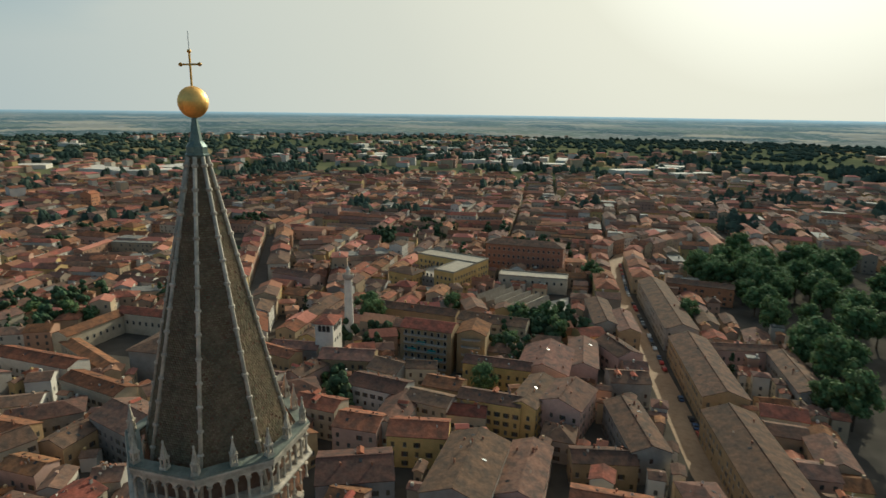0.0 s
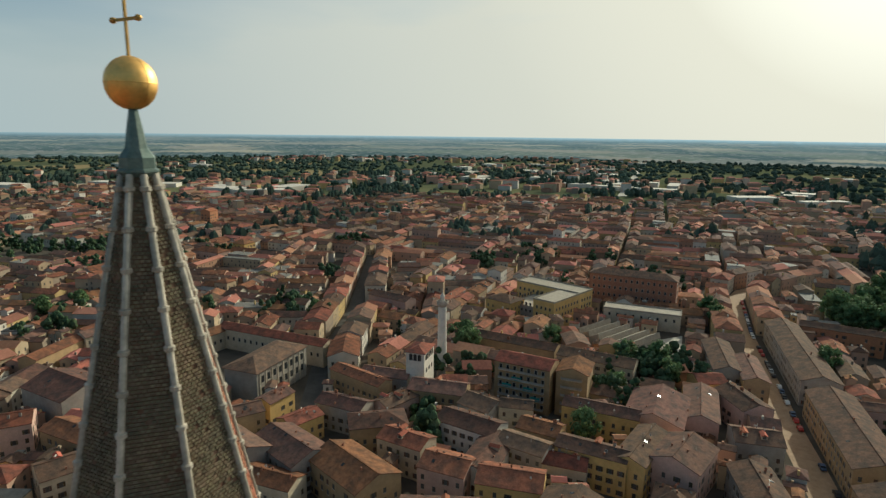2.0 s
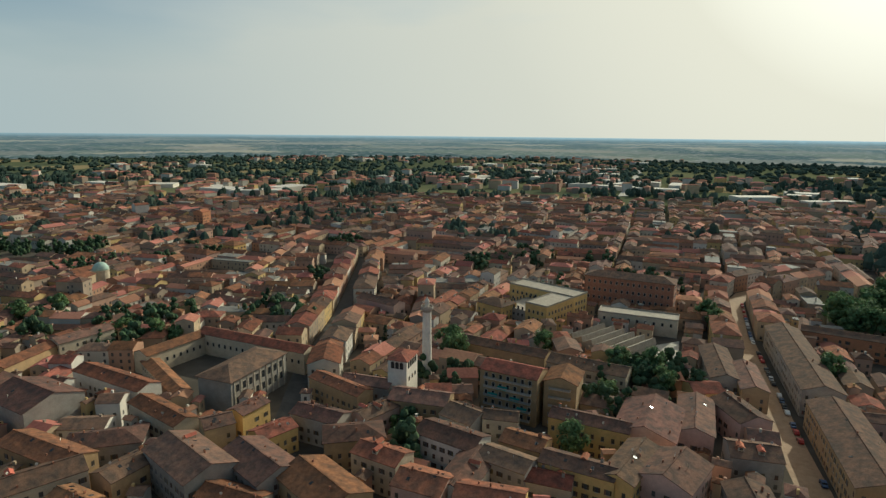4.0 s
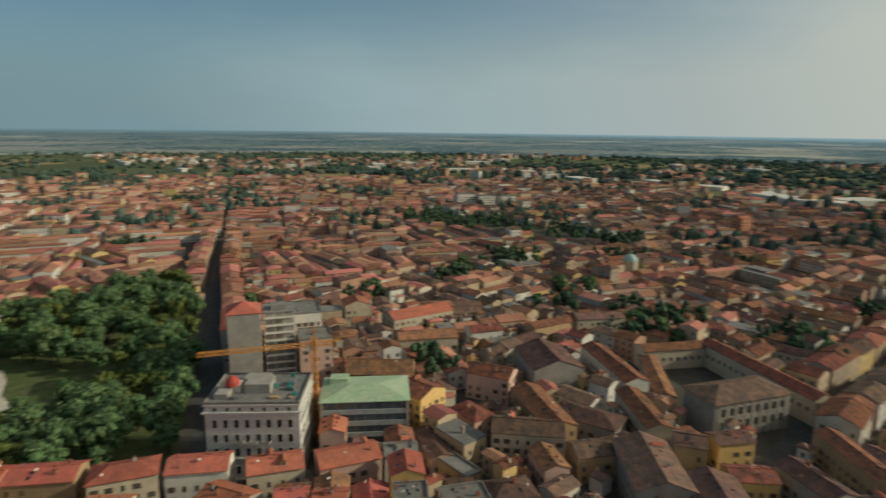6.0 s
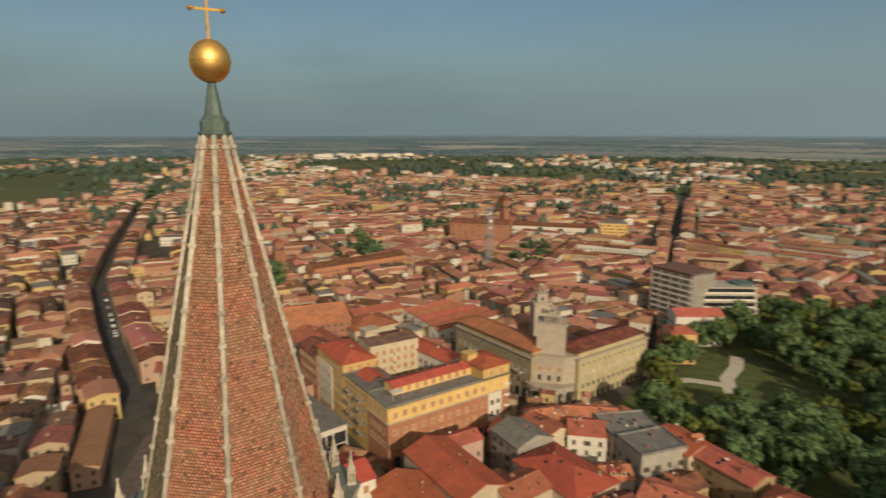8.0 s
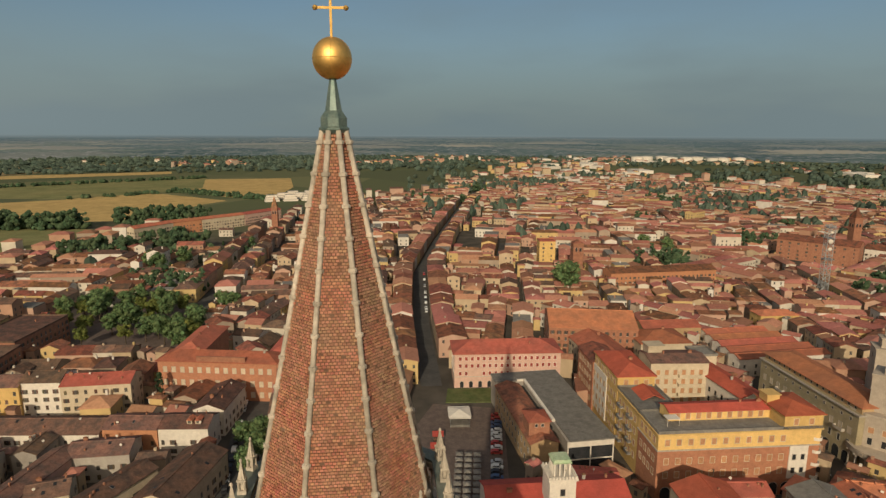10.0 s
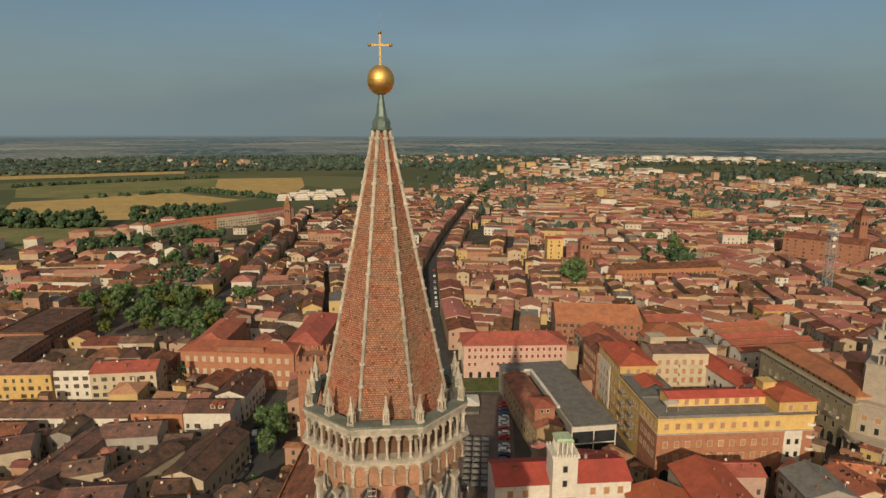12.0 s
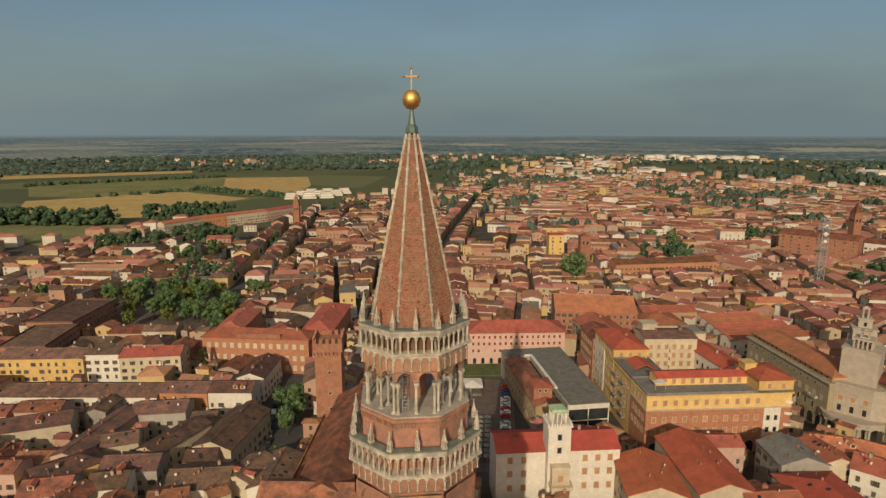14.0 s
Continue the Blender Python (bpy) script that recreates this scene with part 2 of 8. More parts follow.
SHUTTER = surface("wooden_shutter", (0.14, 0.085, 0.05), (0.10, 0.075, 0.05), 3, 0.2, 0.8, vary=0.4, hue=0.04, bump=0.0)
SHUTTER_RED = surface("dark_red_shutter", (0.30, 0.055, 0.045), (0.26, 0.05, 0.04), 3, 0.2, 0.8, vary=0.1, bump=0.0)
METAL = surface("galvanised_steel", (0.34, 0.34, 0.33), (0.28, 0.28, 0.28), 1, 0.1, 0.5, 0.7, bump=0.0)
CRANE_PAINT = surface("crane_yellow_paint", (0.55, 0.25, 0.04), (0.48, 0.21, 0.04), 2, 0.3, 0.5, bump=0.0)
CLOTH_RED = surface("red_cloth", (0.42, 0.07, 0.05), (0.36, 0.06, 0.045), 2, 0.2, 0.9, bump=0.1)
TEAL = surface("teal_awning", (0.06, 0.24, 0.20), (0.05, 0.2, 0.17), 2, 0.2, 0.7, bump=0.1)
CAR_PAINTS = [surface("car_paint_" + k, c, tuple(v * 0.95 for v in c), 2, 0.3, 0.3, bump=0.0, stain=0.05) for k, c in
              (("white", (0.7, 0.7, 0.68)), ("silver", (0.42, 0.43, 0.44)), ("black", (0.03, 0.03, 0.035)), ("blue", (0.06, 0.1, 0.2)), ("red", (0.4, 0.05, 0.04)))]
RUBBER = surface("tyre_rubber", (0.02, 0.02, 0.02), (0.03, 0.03, 0.03), 1, 0.1, 0.9, bump=0.0)


def far_walls():
    """Stucco of distant houses: one plain colour for each house."""
    m, n, l, b = nodes_of("mixed_stucco")
    geo = n.new("ShaderNodeNewGeometry")
    ramp = n.new("ShaderNodeValToRGB")
    ramp.color_ramp.interpolation = "CONSTANT"
    cols = [(0.50, 0.38, 0.25), (0.56, 0.40, 0.18), (0.42, 0.25, 0.165), (0.58, 0.51, 0.41), (0.36, 0.28, 0.21), (0.48, 0.31, 0.225), (0.64, 0.58, 0.50), (0.45, 0.34, 0.22)]
    e = ramp.color_ramp.elements
    while len(e) < len(cols):
        e.new(0.5)
    for i, c in enumerate(cols):
        e[i].position, e[i].color = i / len(cols), (*c, 1)
    l.new(geo.outputs["Random Per Island"], ramp.inputs["Fac"])
    tex = n.new("ShaderNodeTexNoise")
    tex.inputs["Scale"].default_value = 0.2
    l.new(geo.outputs["Position"], tex.inputs["Vector"])
    mr = n.new("ShaderNodeMapRange")
    mr.inputs["To Min"].default_value, mr.inputs["To Max"].default_value = 0.75, 1.2
    l.new(tex.outputs["Fac"], mr.inputs["Value"])
    hsv = n.new("ShaderNodeHueSaturation")
    l.new(ramp.outputs["Color"], hsv.inputs["Color"])
    l.new(mr.outputs[0], hsv.inputs["Value"])
    l.new(hsv.outputs["Color"], b.inputs["Base Color"])
    b.inputs["Roughness"].default_value, b.inputs["Specular IOR Level"].default_value = 0.9, 0.1
    return m


FAR_WALL = far_walls()


def ground_material():
    """Paved town in the middle, patchwork of fields, meadows and scrub outside."""
    m, n, l, b = nodes_of("town_and_fields")
    geo = n.new("ShaderNodeNewGeometry")
    vor = n.new("ShaderNodeTexVoronoi")
    vor.inputs["Scale"].default_value = 0.0042
    l.new(geo.outputs["Position"], vor.inputs["Vector"])
    sep = n.new("ShaderNodeSeparateColor")
    l.new(vor.outputs["Color"], sep.inputs["Color"])
    ramp = n.new("ShaderNodeValToRGB")
    cols = [(0.0, (0.12, 0.13, 0.072)), (0.3, (0.165, 0.165, 0.088)), (0.5, (0.11, 0.12, 0.07)), (0.78, (0.30, 0.235, 0.125)), (0.88, (0.135, 0.14, 0.078))]
    ramp.color_ramp.interpolation = "CONSTANT"
    e = ramp.color_ramp.elements
    while len(e) < len(cols):
        e.new(0.5)
    for i, (p, c) in enumerate(cols):
        e[i].position, e[i].color = p, (*c, 1)
    l.new(sep.outputs["Red"], ramp.inputs["Fac"])
    dist = n.new("ShaderNodeVectorMath")
    dist.operation = "LENGTH"
    l.new(geo.outputs["Position"], dist.inputs[0])
    no = n.new("ShaderNodeTexNoise")
    no.inputs["Scale"].default_value = 0.004
    l.new(geo.outputs["Position"], no.inputs["Vector"])
    ad = n.new("ShaderNodeMath")
    ad.operation, ad.inputs[1].default_value, ad.inputs[2].default_value = "MULTIPLY_ADD", 900.0, -450.0
    l.new(no.outputs["Fac"], ad.inputs[0])
    su = n.new("ShaderNodeMath")
    su.operation = "ADD"
    l.new(dist.outputs["Value"], su.inputs[0])
    l.new(ad.outputs[0], su.inputs[1])
    mr = n.new("ShaderNodeMapRange")
    mr.inputs["From Min"].default_value, mr.inputs["From Max"].default_value = 620.0, 900.0
    l.new(su.outputs[0], mr.inputs["Value"])
    pav = n.new("ShaderNodeTexNoise")
    pav.inputs["Scale"].default_value, pav.inputs["Detail"].default_value = 0.08, 6
    l.new(geo.outputs["Position"], pav.inputs["Vector"])
    pr = n.new("ShaderNodeValToRGB")
    pr.color_ramp.elements[0].position, pr.color_ramp.elements[1].position = 0.35, 0.7
    pr.color_ramp.elements[0].color, pr.color_ramp.elements[1].color = (0.075, 0.066, 0.056, 1), (0.125, 0.108, 0.088, 1)
    l.new(pav.outputs["Fac"], pr.inputs["Fac"])
    mix = n.new("ShaderNodeMix")
    mix.data_type = "RGBA"
    l.new(mr.outputs[0], mix.inputs["Factor"])
    l.new(pr.outputs["Color"], mix.inputs["A"])
    l.new(ramp.outputs["Color"], mix.inputs["B"])
    l.new(mix.outputs["Result"], b.inputs["Base Color"])
    b.inputs["Roughness"].default_value, b.inputs["Specular IOR Level"].default_value = 0.95, 0.0
    return m


# ---- mesh building ----
class Shape:
    """Collects vertices and faces, each face with the number of its material."""

    def __init__(self):
        self.v, self.f, self.k = [], [], []

    def add(self, verts, faces, k=0):
        o = len(self.v)
        self.v.extend(verts)
        self.f.extend(tuple(i + o for i in f) for f in faces)
        self.k.extend([k] * len(faces))
        return self

    def box(self, x0, y0, z0, x1, y1, z1, k=0):
        return self.add([(x0, y0, z0), (x1, y0, z0), (x1, y1, z0), (x0, y1, z0), (x0, y0, z1), (x1, y0, z1), (x1, y1, z1), (x0, y1, z1)],
                        [(0, 3, 2, 1), (4, 5, 6, 7), (0, 1, 5, 4), (1, 2, 6, 5), (2, 3, 7, 6), (3, 0, 4, 7)], k)

    def ring(self, sections, n, k=0, turn=0.0, cap=True, cx=0.0, cy=0.0):
        """A turned form: sections of (radius, height), n corners."""
        vs = [(cx + r * math.cos(turn + 2 * math.pi * i / n), cy + r * math.sin(turn + 2 * math.pi * i / n), z) for r, z in sections for i in range(n)]
        fs = [(j * n + i, j * n + (i + 1) % n, (j + 1) * n + (i + 1) % n, (j + 1) * n + i) for j in range(len(sections) - 1) for i in range(n)]
        if cap:
            fs += [tuple(reversed(range(n))), tuple((len(sections) - 1) * n + i for i in range(n))]
        return self.add(vs, fs, k)

    def prism(self, poly, z0, z1, k=0):
        n = len(poly)
        return self.add([(x, y, z0) for x, y in poly] + [(x, y, z1) for x, y in poly],
                        [tuple(reversed(range(n))), tuple(range(n, 2 * n))] + [(i, (i + 1) % n, n + (i + 1) % n, n + i) for i in range(n)], k)

    def bar(self, a, b, r, n=6, k=0):
        """A round bar from a to b."""
        a, b = Vector(a), Vector(b)
        q = (b - a).to_track_quat("Z", "Y").to_matrix()
        vs = [tuple(p + q @ Vector((r * math.cos(2 * math.pi * i / n), r * math.sin(2 * math.pi * i / n), 0))) for p in (a, b) for i in range(n)]
        return self.add(vs, [(i, (i + 1) % n, n + (i + 1) % n, n + i) for i in range(n)] + [tuple(reversed(range(n))), tuple(range(n, 2 * n))], k)

    def moved(self, m):
        self.v = [tuple(m @ Vector(p)) for p in self.v]
        return self

    def weld(self):
        """Joins corners that lie on one another."""
        seen_, ids = {}, []
        vs = []
        for p in self.v:
            key = tuple(round(c, 4) for c in p)
            if key not in seen_:
                seen_[key] = len(vs)
                vs.append(p)
            ids.append(seen_[key])
        self.v, self.f = vs, [tuple(ids[i] for i in f) for f in self.f]
        return self

    def mesh(self, name, *mats):
        me = bpy.data.meshes.new(name)
        me.from_pydata(self.v, [], self.f)
        for mt in mats:
            me.materials.append(mt)
        if len(mats) > 1:
            me.polygons.foreach_set("material_index", self.k)
        me.update()
        return me


def smooth(me):
    me.polygons.foreach_set("use_smooth", [True] * len(me.polygons))
    return me


def part(name, me, parent, label="", at=None, kind=""):
    ob = new(name, me)
    ob.parent = parent
    if at is not None:
        ob.matrix_basis = at if isinstance(at, Matrix) else pose(*at)
    return tagged(ob, label, kind=kind)


def thing(name, label, category, at=None, group="", kind=""):
    ob = new(name)
    ob.empty_display_size = 0.5
    if at is not None:
        ob.matrix_basis = at if isinstance(at, Matrix) else pose(*at)
    return tagged(ob, label, category, group, kind)


def solid(name, me, label, category, at=None, group="", kind=""):
    ob = new(name, me)
    if at is not None:
        ob.matrix_basis = at if isinstance(at, Matrix) else pose(*at)
    return tagged(ob, label, category, group, kind)


# ---- ground, roads, squares, fields ----
g = Shape()
g.add([(-7000, -7000, 0), (7000, -7000, 0), (7000, 7000, 0), (-7000, 7000, 0)], [(0, 1, 2, 3)])
solid("ground", g.mesh("ground", ground_material()), "paved town ground passing into flat farmland", "ground", kind="structure")


FAR = 2600


def haze_material():
    """Far plain with haze painted into its glowing colour: woods and fields in long streaks, paling towards the
    horizon.
    """
    m, n, l, b = nodes_of("painted_hazy_distance")
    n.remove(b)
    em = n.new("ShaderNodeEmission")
    geo = n.new("ShaderNodeNewGeometry")
    sep = n.new("ShaderNodeSeparateXYZ")
    l.new(geo.outputs["Position"], sep.inputs["Vector"])
    drop = n.new("ShaderNodeMath")                        # how far out on the plain each height stands for
    drop.operation, drop.inputs[0].default_value = "SUBTRACT", 107.0
    tops = n.new("ShaderNodeTexNoise")                    # uneven tops of trees
    tops.inputs["Scale"].default_value, tops.inputs["Detail"].default_value = 1 / 22, 3
    l.new(geo.outputs["Position"], tops.inputs["Vector"])
    lift = n.new("ShaderNodeMath")
    lift.operation, lift.inputs[1].default_value = "MULTIPLY_ADD", 12.0
    l.new(tops.outputs["Fac"], lift.inputs[0])
    level = n.new("ShaderNodeMath")
    level.operation, level.inputs[1].default_value = "SUBTRACT", 6.0
    l.new(sep.outputs["Z"], level.inputs[0])
    l.new(level.outputs[0], lift.inputs[2])
    l.new(lift.outputs[0], drop.inputs[1])
    out = n.new("ShaderNodeMath")
    out.operation, out.inputs[0].default_value = "DIVIDE", 107.0
    l.new(drop.outputs[0], out.inputs[1])
    plain = n.new("ShaderNodeVectorMath")
    plain.operation = "SCALE"
    l.new(geo.outputs["Position"], plain.inputs[0])
    l.new(out.outputs[0], plain.inputs["Scale"])
    flat = n.new("ShaderNodeVectorMath")
    flat.operation, flat.inputs[1].default_value = "MULTIPLY", (1, 1, 0)
    l.new(plain.outputs["Vector"], flat.inputs[0])
    plots = n.new("ShaderNodeTexVoronoi")
    plots.voronoi_dimensions, plots.inputs["Scale"].default_value = "2D", 1 / 560
    l.new(flat.outputs["Vector"], plots.inputs["Vector"])
    pick = n.new("ShaderNodeSeparateXYZ")
    l.new(plots.outputs["Color"], pick.inputs["Vector"])
    ramp = n.new("ShaderNodeValToRGB")
    ramp.color_ramp.interpolation = "CONSTANT"
    e = ramp.color_ramp.elements
    for _ in range(3):
        e.new(0.5)
    for i, (p, c) in enumerate(((0.0, (0.15, 0.17, 0.138)), (0.34, (0.21, 0.21, 0.15)), (0.56, (0.25, 0.225, 0.172)), (0.76, (0.34, 0.28, 0.20)), (0.9, (0.46, 0.36, 0.24)))):
        e[i].position, e[i].color = p, (*c, 1)
    l.new(pick.outputs["X"], ramp.inputs["Fac"])
    wood = n.new("ShaderNodeTexNoise")                    # woods across the plots
    wood.inputs["Scale"].default_value, wood.inputs["Detail"].default_value = 1 / 900, 6
    l.new(flat.outputs["Vector"], wood.inputs["Vector"])
    woody = n.new("ShaderNodeMapRange")
    woody.inputs["From Min"].default_value, woody.inputs["From Max"].default_value = 0.53, 0.57
    l.new(wood.outputs["Fac"], woody.inputs["Value"])
    wood_mix = n.new("ShaderNodeMix")
    wood_mix.data_type = "RGBA"
    wood_mix.inputs["B"].default_value = (0.105, 0.128, 0.112, 1)
    l.new(woody.outputs[0], wood_mix.inputs["Factor"])
    l.new(ramp.outputs["Color"], wood_mix.inputs["A"])
    sp = n.new("ShaderNodeTexNoise")                      # roofs of far settlements
    sp.inputs["Scale"].default_value, sp.inputs["Detail"].default_value = 1 / 55, 2
    l.new(flat.outputs["Vector"], sp.inputs["Vector"])
    dots = n.new("ShaderNodeMapRange")
    dots.inputs["From Min"].default_value, dots.inputs["From Max"].default_value = 0.57, 0.64
    l.new(sp.outputs["Fac"], dots.inputs["Value"])
    town_mix = n.new("ShaderNodeMix")
    town_mix.data_type = "RGBA"
    town_mix.inputs["B"].default_value = (0.44, 0.37, 0.31, 1)
    l.new(dots.outputs[0], town_mix.inputs["Factor"])
    l.new(wood_mix.outputs["Result"], town_mix.inputs["A"])
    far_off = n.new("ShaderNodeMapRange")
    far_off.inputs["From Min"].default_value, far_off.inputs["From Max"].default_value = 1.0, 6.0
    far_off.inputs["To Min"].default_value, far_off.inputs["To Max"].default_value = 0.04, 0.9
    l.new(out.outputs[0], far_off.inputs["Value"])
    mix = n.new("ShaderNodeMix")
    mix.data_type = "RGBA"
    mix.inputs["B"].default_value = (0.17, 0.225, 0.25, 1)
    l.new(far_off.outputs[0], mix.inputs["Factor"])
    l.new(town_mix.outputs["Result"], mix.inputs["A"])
    rim = n.new("ShaderNodeMapRange")                     # the last of the plain is lost in painted haze
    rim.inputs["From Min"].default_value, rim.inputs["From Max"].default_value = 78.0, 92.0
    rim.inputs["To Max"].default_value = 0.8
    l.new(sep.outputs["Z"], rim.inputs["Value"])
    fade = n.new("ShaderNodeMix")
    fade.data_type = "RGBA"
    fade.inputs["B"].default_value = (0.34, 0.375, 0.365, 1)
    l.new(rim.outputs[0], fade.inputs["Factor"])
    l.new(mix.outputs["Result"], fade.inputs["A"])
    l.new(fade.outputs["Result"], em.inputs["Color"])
    towards = n.new("ShaderNodeVectorMath")               # the painted haze emits more on the sun's side
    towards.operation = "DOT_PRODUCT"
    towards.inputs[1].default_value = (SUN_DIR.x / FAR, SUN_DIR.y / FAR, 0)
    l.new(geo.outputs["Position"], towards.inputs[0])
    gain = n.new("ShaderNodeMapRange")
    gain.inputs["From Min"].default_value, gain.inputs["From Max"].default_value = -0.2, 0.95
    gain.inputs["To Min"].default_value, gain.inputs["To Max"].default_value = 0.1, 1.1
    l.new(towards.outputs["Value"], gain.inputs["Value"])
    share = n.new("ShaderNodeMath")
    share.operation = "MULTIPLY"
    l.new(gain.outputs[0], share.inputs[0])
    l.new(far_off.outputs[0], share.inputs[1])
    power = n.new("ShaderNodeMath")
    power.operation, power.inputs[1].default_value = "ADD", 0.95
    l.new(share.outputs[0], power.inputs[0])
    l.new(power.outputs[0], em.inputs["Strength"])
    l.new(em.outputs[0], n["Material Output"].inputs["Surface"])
    return m


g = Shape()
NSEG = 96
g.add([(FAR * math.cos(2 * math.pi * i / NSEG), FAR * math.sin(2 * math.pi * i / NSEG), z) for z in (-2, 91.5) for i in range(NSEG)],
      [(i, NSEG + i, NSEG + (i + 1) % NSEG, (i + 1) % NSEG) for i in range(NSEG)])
solid("backdrop", g.mesh("backdrop", haze_material()), "glowing backdrop of bluish plain with painted haze at the horizon", "distance", kind="structure")


def ribbon(name, pts, width, z, mat, label, category):
    """A road: a strip along a line of points."""
    g = Shape()
    ps = [Vector((x, y, 0)) for x, y in pts]
    vs = []
    for i, p in enumerate(ps):
        d = (ps[min(i + 1, len(ps) - 1)] - ps[max(i - 1, 0)]).normalized()
        s = Vector((-d.y, d.x, 0)) * width / 2
        vs += [tuple(p + s + Vector((0, 0, z))), tuple(p - s + Vector((0, 0, z)))]
    g.add(vs, [(2 * i, 2 * i + 1, 2 * i + 3, 2 * i + 2) for i in range(len(ps) - 1)])
    return solid(name, g.mesh(name, mat), label, category, kind="structure")


def sheet(name, poly, z, mat, label, category):
    g = Shape()
    g.prism(poly, 0.0, z)
    return solid(name, g.mesh(name, mat), label, category, kind="structure")


ROADS = [
    ("corso_road", [(8, -520), (28, -480), (41, -448), (42, -424), (25, -348), (4, -277), (-7, -238), (-17, -207), (-31, -161), (-49, -121)], 10),
    ("palace_street", [(326, -375), (311, -356), (227, -247), (196, -200), (181, -176), (150, -140), (118, -112)], 8),
    ("avenue", [(20, 1320), (-18, 917), (-37, 549), (-40, 418), (-27, 300), (-14, 215)], 9),
    ("side_street", [(28, 552), (22, 468)], 6),
    ("terrace_street", [(-250, 760), (-190, 450), (-160, 284), (-100, 215), (-80, 190)], 8),
    ("park_street", [(560, 145), (427, 115), (314, 83), (245, 65), (172, 46), (130, 48)], 8),
    ("east_street", [(1100, 960), (776, 676), (450, 389)], 8),
    ("market_street", [(-87, 209), (-69, 145), (-60, 104), (-58, 60)], 13),
    ("far_road", [(330, -1050), (520, -1750), (930, -3200)], 16),
]
for i, (n_, pts_, w_) in enumerate(ROADS):
    ribbon("road_%d" % (i + 1), pts_, w_, 0.03 + 0.004 * i, PALE_PAVING if n_ == "far_road" else GLARE_STREET if n_ == "corso_road" else ASPHALT, "grey asphalt road between rows of houses", "road")
sheet("pavement_1", [(-22, 122), (16, 125), (16, 196), (-12, 198), (-22, 160)], 0.06, PAVING, "reddish stone paving of the square with parking bays", "square")
sheet("pavement_2", [(20, 118), (118, 128), (150, 140), (150, 122), (120, 112), (20, 100)], 0.05, ASPHALT, "asphalt street in front of the yellow palace", "street")
sheet("pavement_3", [(-48, 50), (-10, 50), (-10, 122), (-22, 122)], 0.055, PAVING, "stone paved yard below the tower", "square")
sheet("lawn", [(-7, 199), (13, 201), (13, 214), (-7, 212)], 0.5, GRASS, "clipped green hedge beds before the pink palace", "lawn")
PARK = [(150, 140), (172, 150), (240, 175), (300, 196), (345, 165), (390, 140), (385, 118), (300, 88), (240, 70), (172, 55), (152, 60)]
sheet("park_lawn", PARK, 0.04, GRASS, "shaded lawn of the public garden", "lawn")
ribbon("path", [(246, 158), (234, 149), (219, 142), (208, 131), (203, 122), (199, 112), (190, 104)], 6.0, 0.09, GRAVEL, "pale gravel path in the public garden", "path")
ribbon("path_branch", [(186, 154), (195, 151), (203, 148), (212, 138)], 5.0, 0.085, GRAVEL, "pale gravel path in the public garden", "path")
sheet("path_round", [(179 + 6 * math.cos(a * 0.5236), 117 + 6 * math.sin(a * 0.5236)) for a in range(12)], 0.095, GRAVEL, "round pale gravel place in the garden", "path")
FIELDS = [
    [(-539, 665), (-468, 651), (-417, 665), (-405, 832), (-389, 880), (-540, 967), (-601, 982), (-650, 867), (-719, 813), (-625, 679)],
    [(-410, 930), (-330, 928), (-359, 1116), (-433, 1333), (-612, 1284), (-567, 1051)],
    [(-655, 875), (-555, 997), (-523, 1078), (-627, 1317), (-847, 1186), (-905, 1046), (-764, 874)],
    [(-1094, 1196), (-774, 1440), (-818, 1525), (-1176, 1290)],
    [(-440, 485), (-429, 517), (-416, 572), (-388, 603), (-442, 590), (-548, 569), (-498, 511)],
]
sheet("field_1", FIELDS[0], 0.060, WHEAT, "ripe yellow wheat field beyond the last houses", "field")
sheet("field_2", FIELDS[1], 0.064, WHEAT, "ripe yellow wheat field beyond the last houses", "field")
sheet("field_3", FIELDS[2], 0.068, MEADOW, "green crop field with darker hedges", "field")
sheet("field_4", FIELDS[3], 0.072, WHEAT, "pale stubble strip far out", "field")
sheet("field_5", FIELDS[4], 0.076, MEADOW, "green meadow beside the last houses", "field")
sheet("meadow_verge", [(-640, 540), (-440, 480), (-345, 425), (-300, 470), (-330, 530), (-423, 600), (-560, 600)], 0.03, MEADOW, "rough grass between the last houses", "grass")
sheet("square_paving", [(-228, 240), (-140, 240), (-164, 322), (-232, 306)], 0.045, PAVING, "grey paving under the trees of the small square", "square")
sheet("schoolyard", [(68, -296), (52, -323), (42, -279), (56, -262)][::-1], 0.06, PALE_PAVING, "sunlit pale schoolyard", "yard")

OPEN = [PARK, [(-24, 120), (18, 122), (18, 216), (-14, 216), (-24, 160)], [(-50, 40), (-8, 40), (-8, 122), (-50, 122)],
        [(68, -296), (52, -323), (42, -279), (56, -262)], [(-230, 232), (-132, 235), (-160, 330), (-235, 310)],
        [(-14, -14), (14, -14), (14, 14), (-14, 14)], [(-14, -380), (-10, -417), (-28, -476), (-170, -470), (-170, -200), (-64, -210), (-62, -300), (-45, -292)],
        [(700, -20), (745, -70), (640, -150), (600, -215), (520, -250), (505, -225), (590, -120), (640, -50)]]
TAKEN = []      # footprints of buildings placed by hand: x, y, cos, sin, half width, half depth


def take(x, y, ang, w, d, more=0.6):
    a = radians(ang)
    TAKEN.append((x, y, math.cos(a), math.sin(a), w / 2 + more, d / 2 + more))


def inside(x, y, poly):
    hit = False
    for i in range(len(poly)):
        (x0, y0), (x1, y1) = poly[i], poly[i - 1]
        if (y0 > y) != (y1 > y) and x < (x1 - x0) * (y - y0) / (y1 - y0) + x0:
            hit = not hit
    return hit


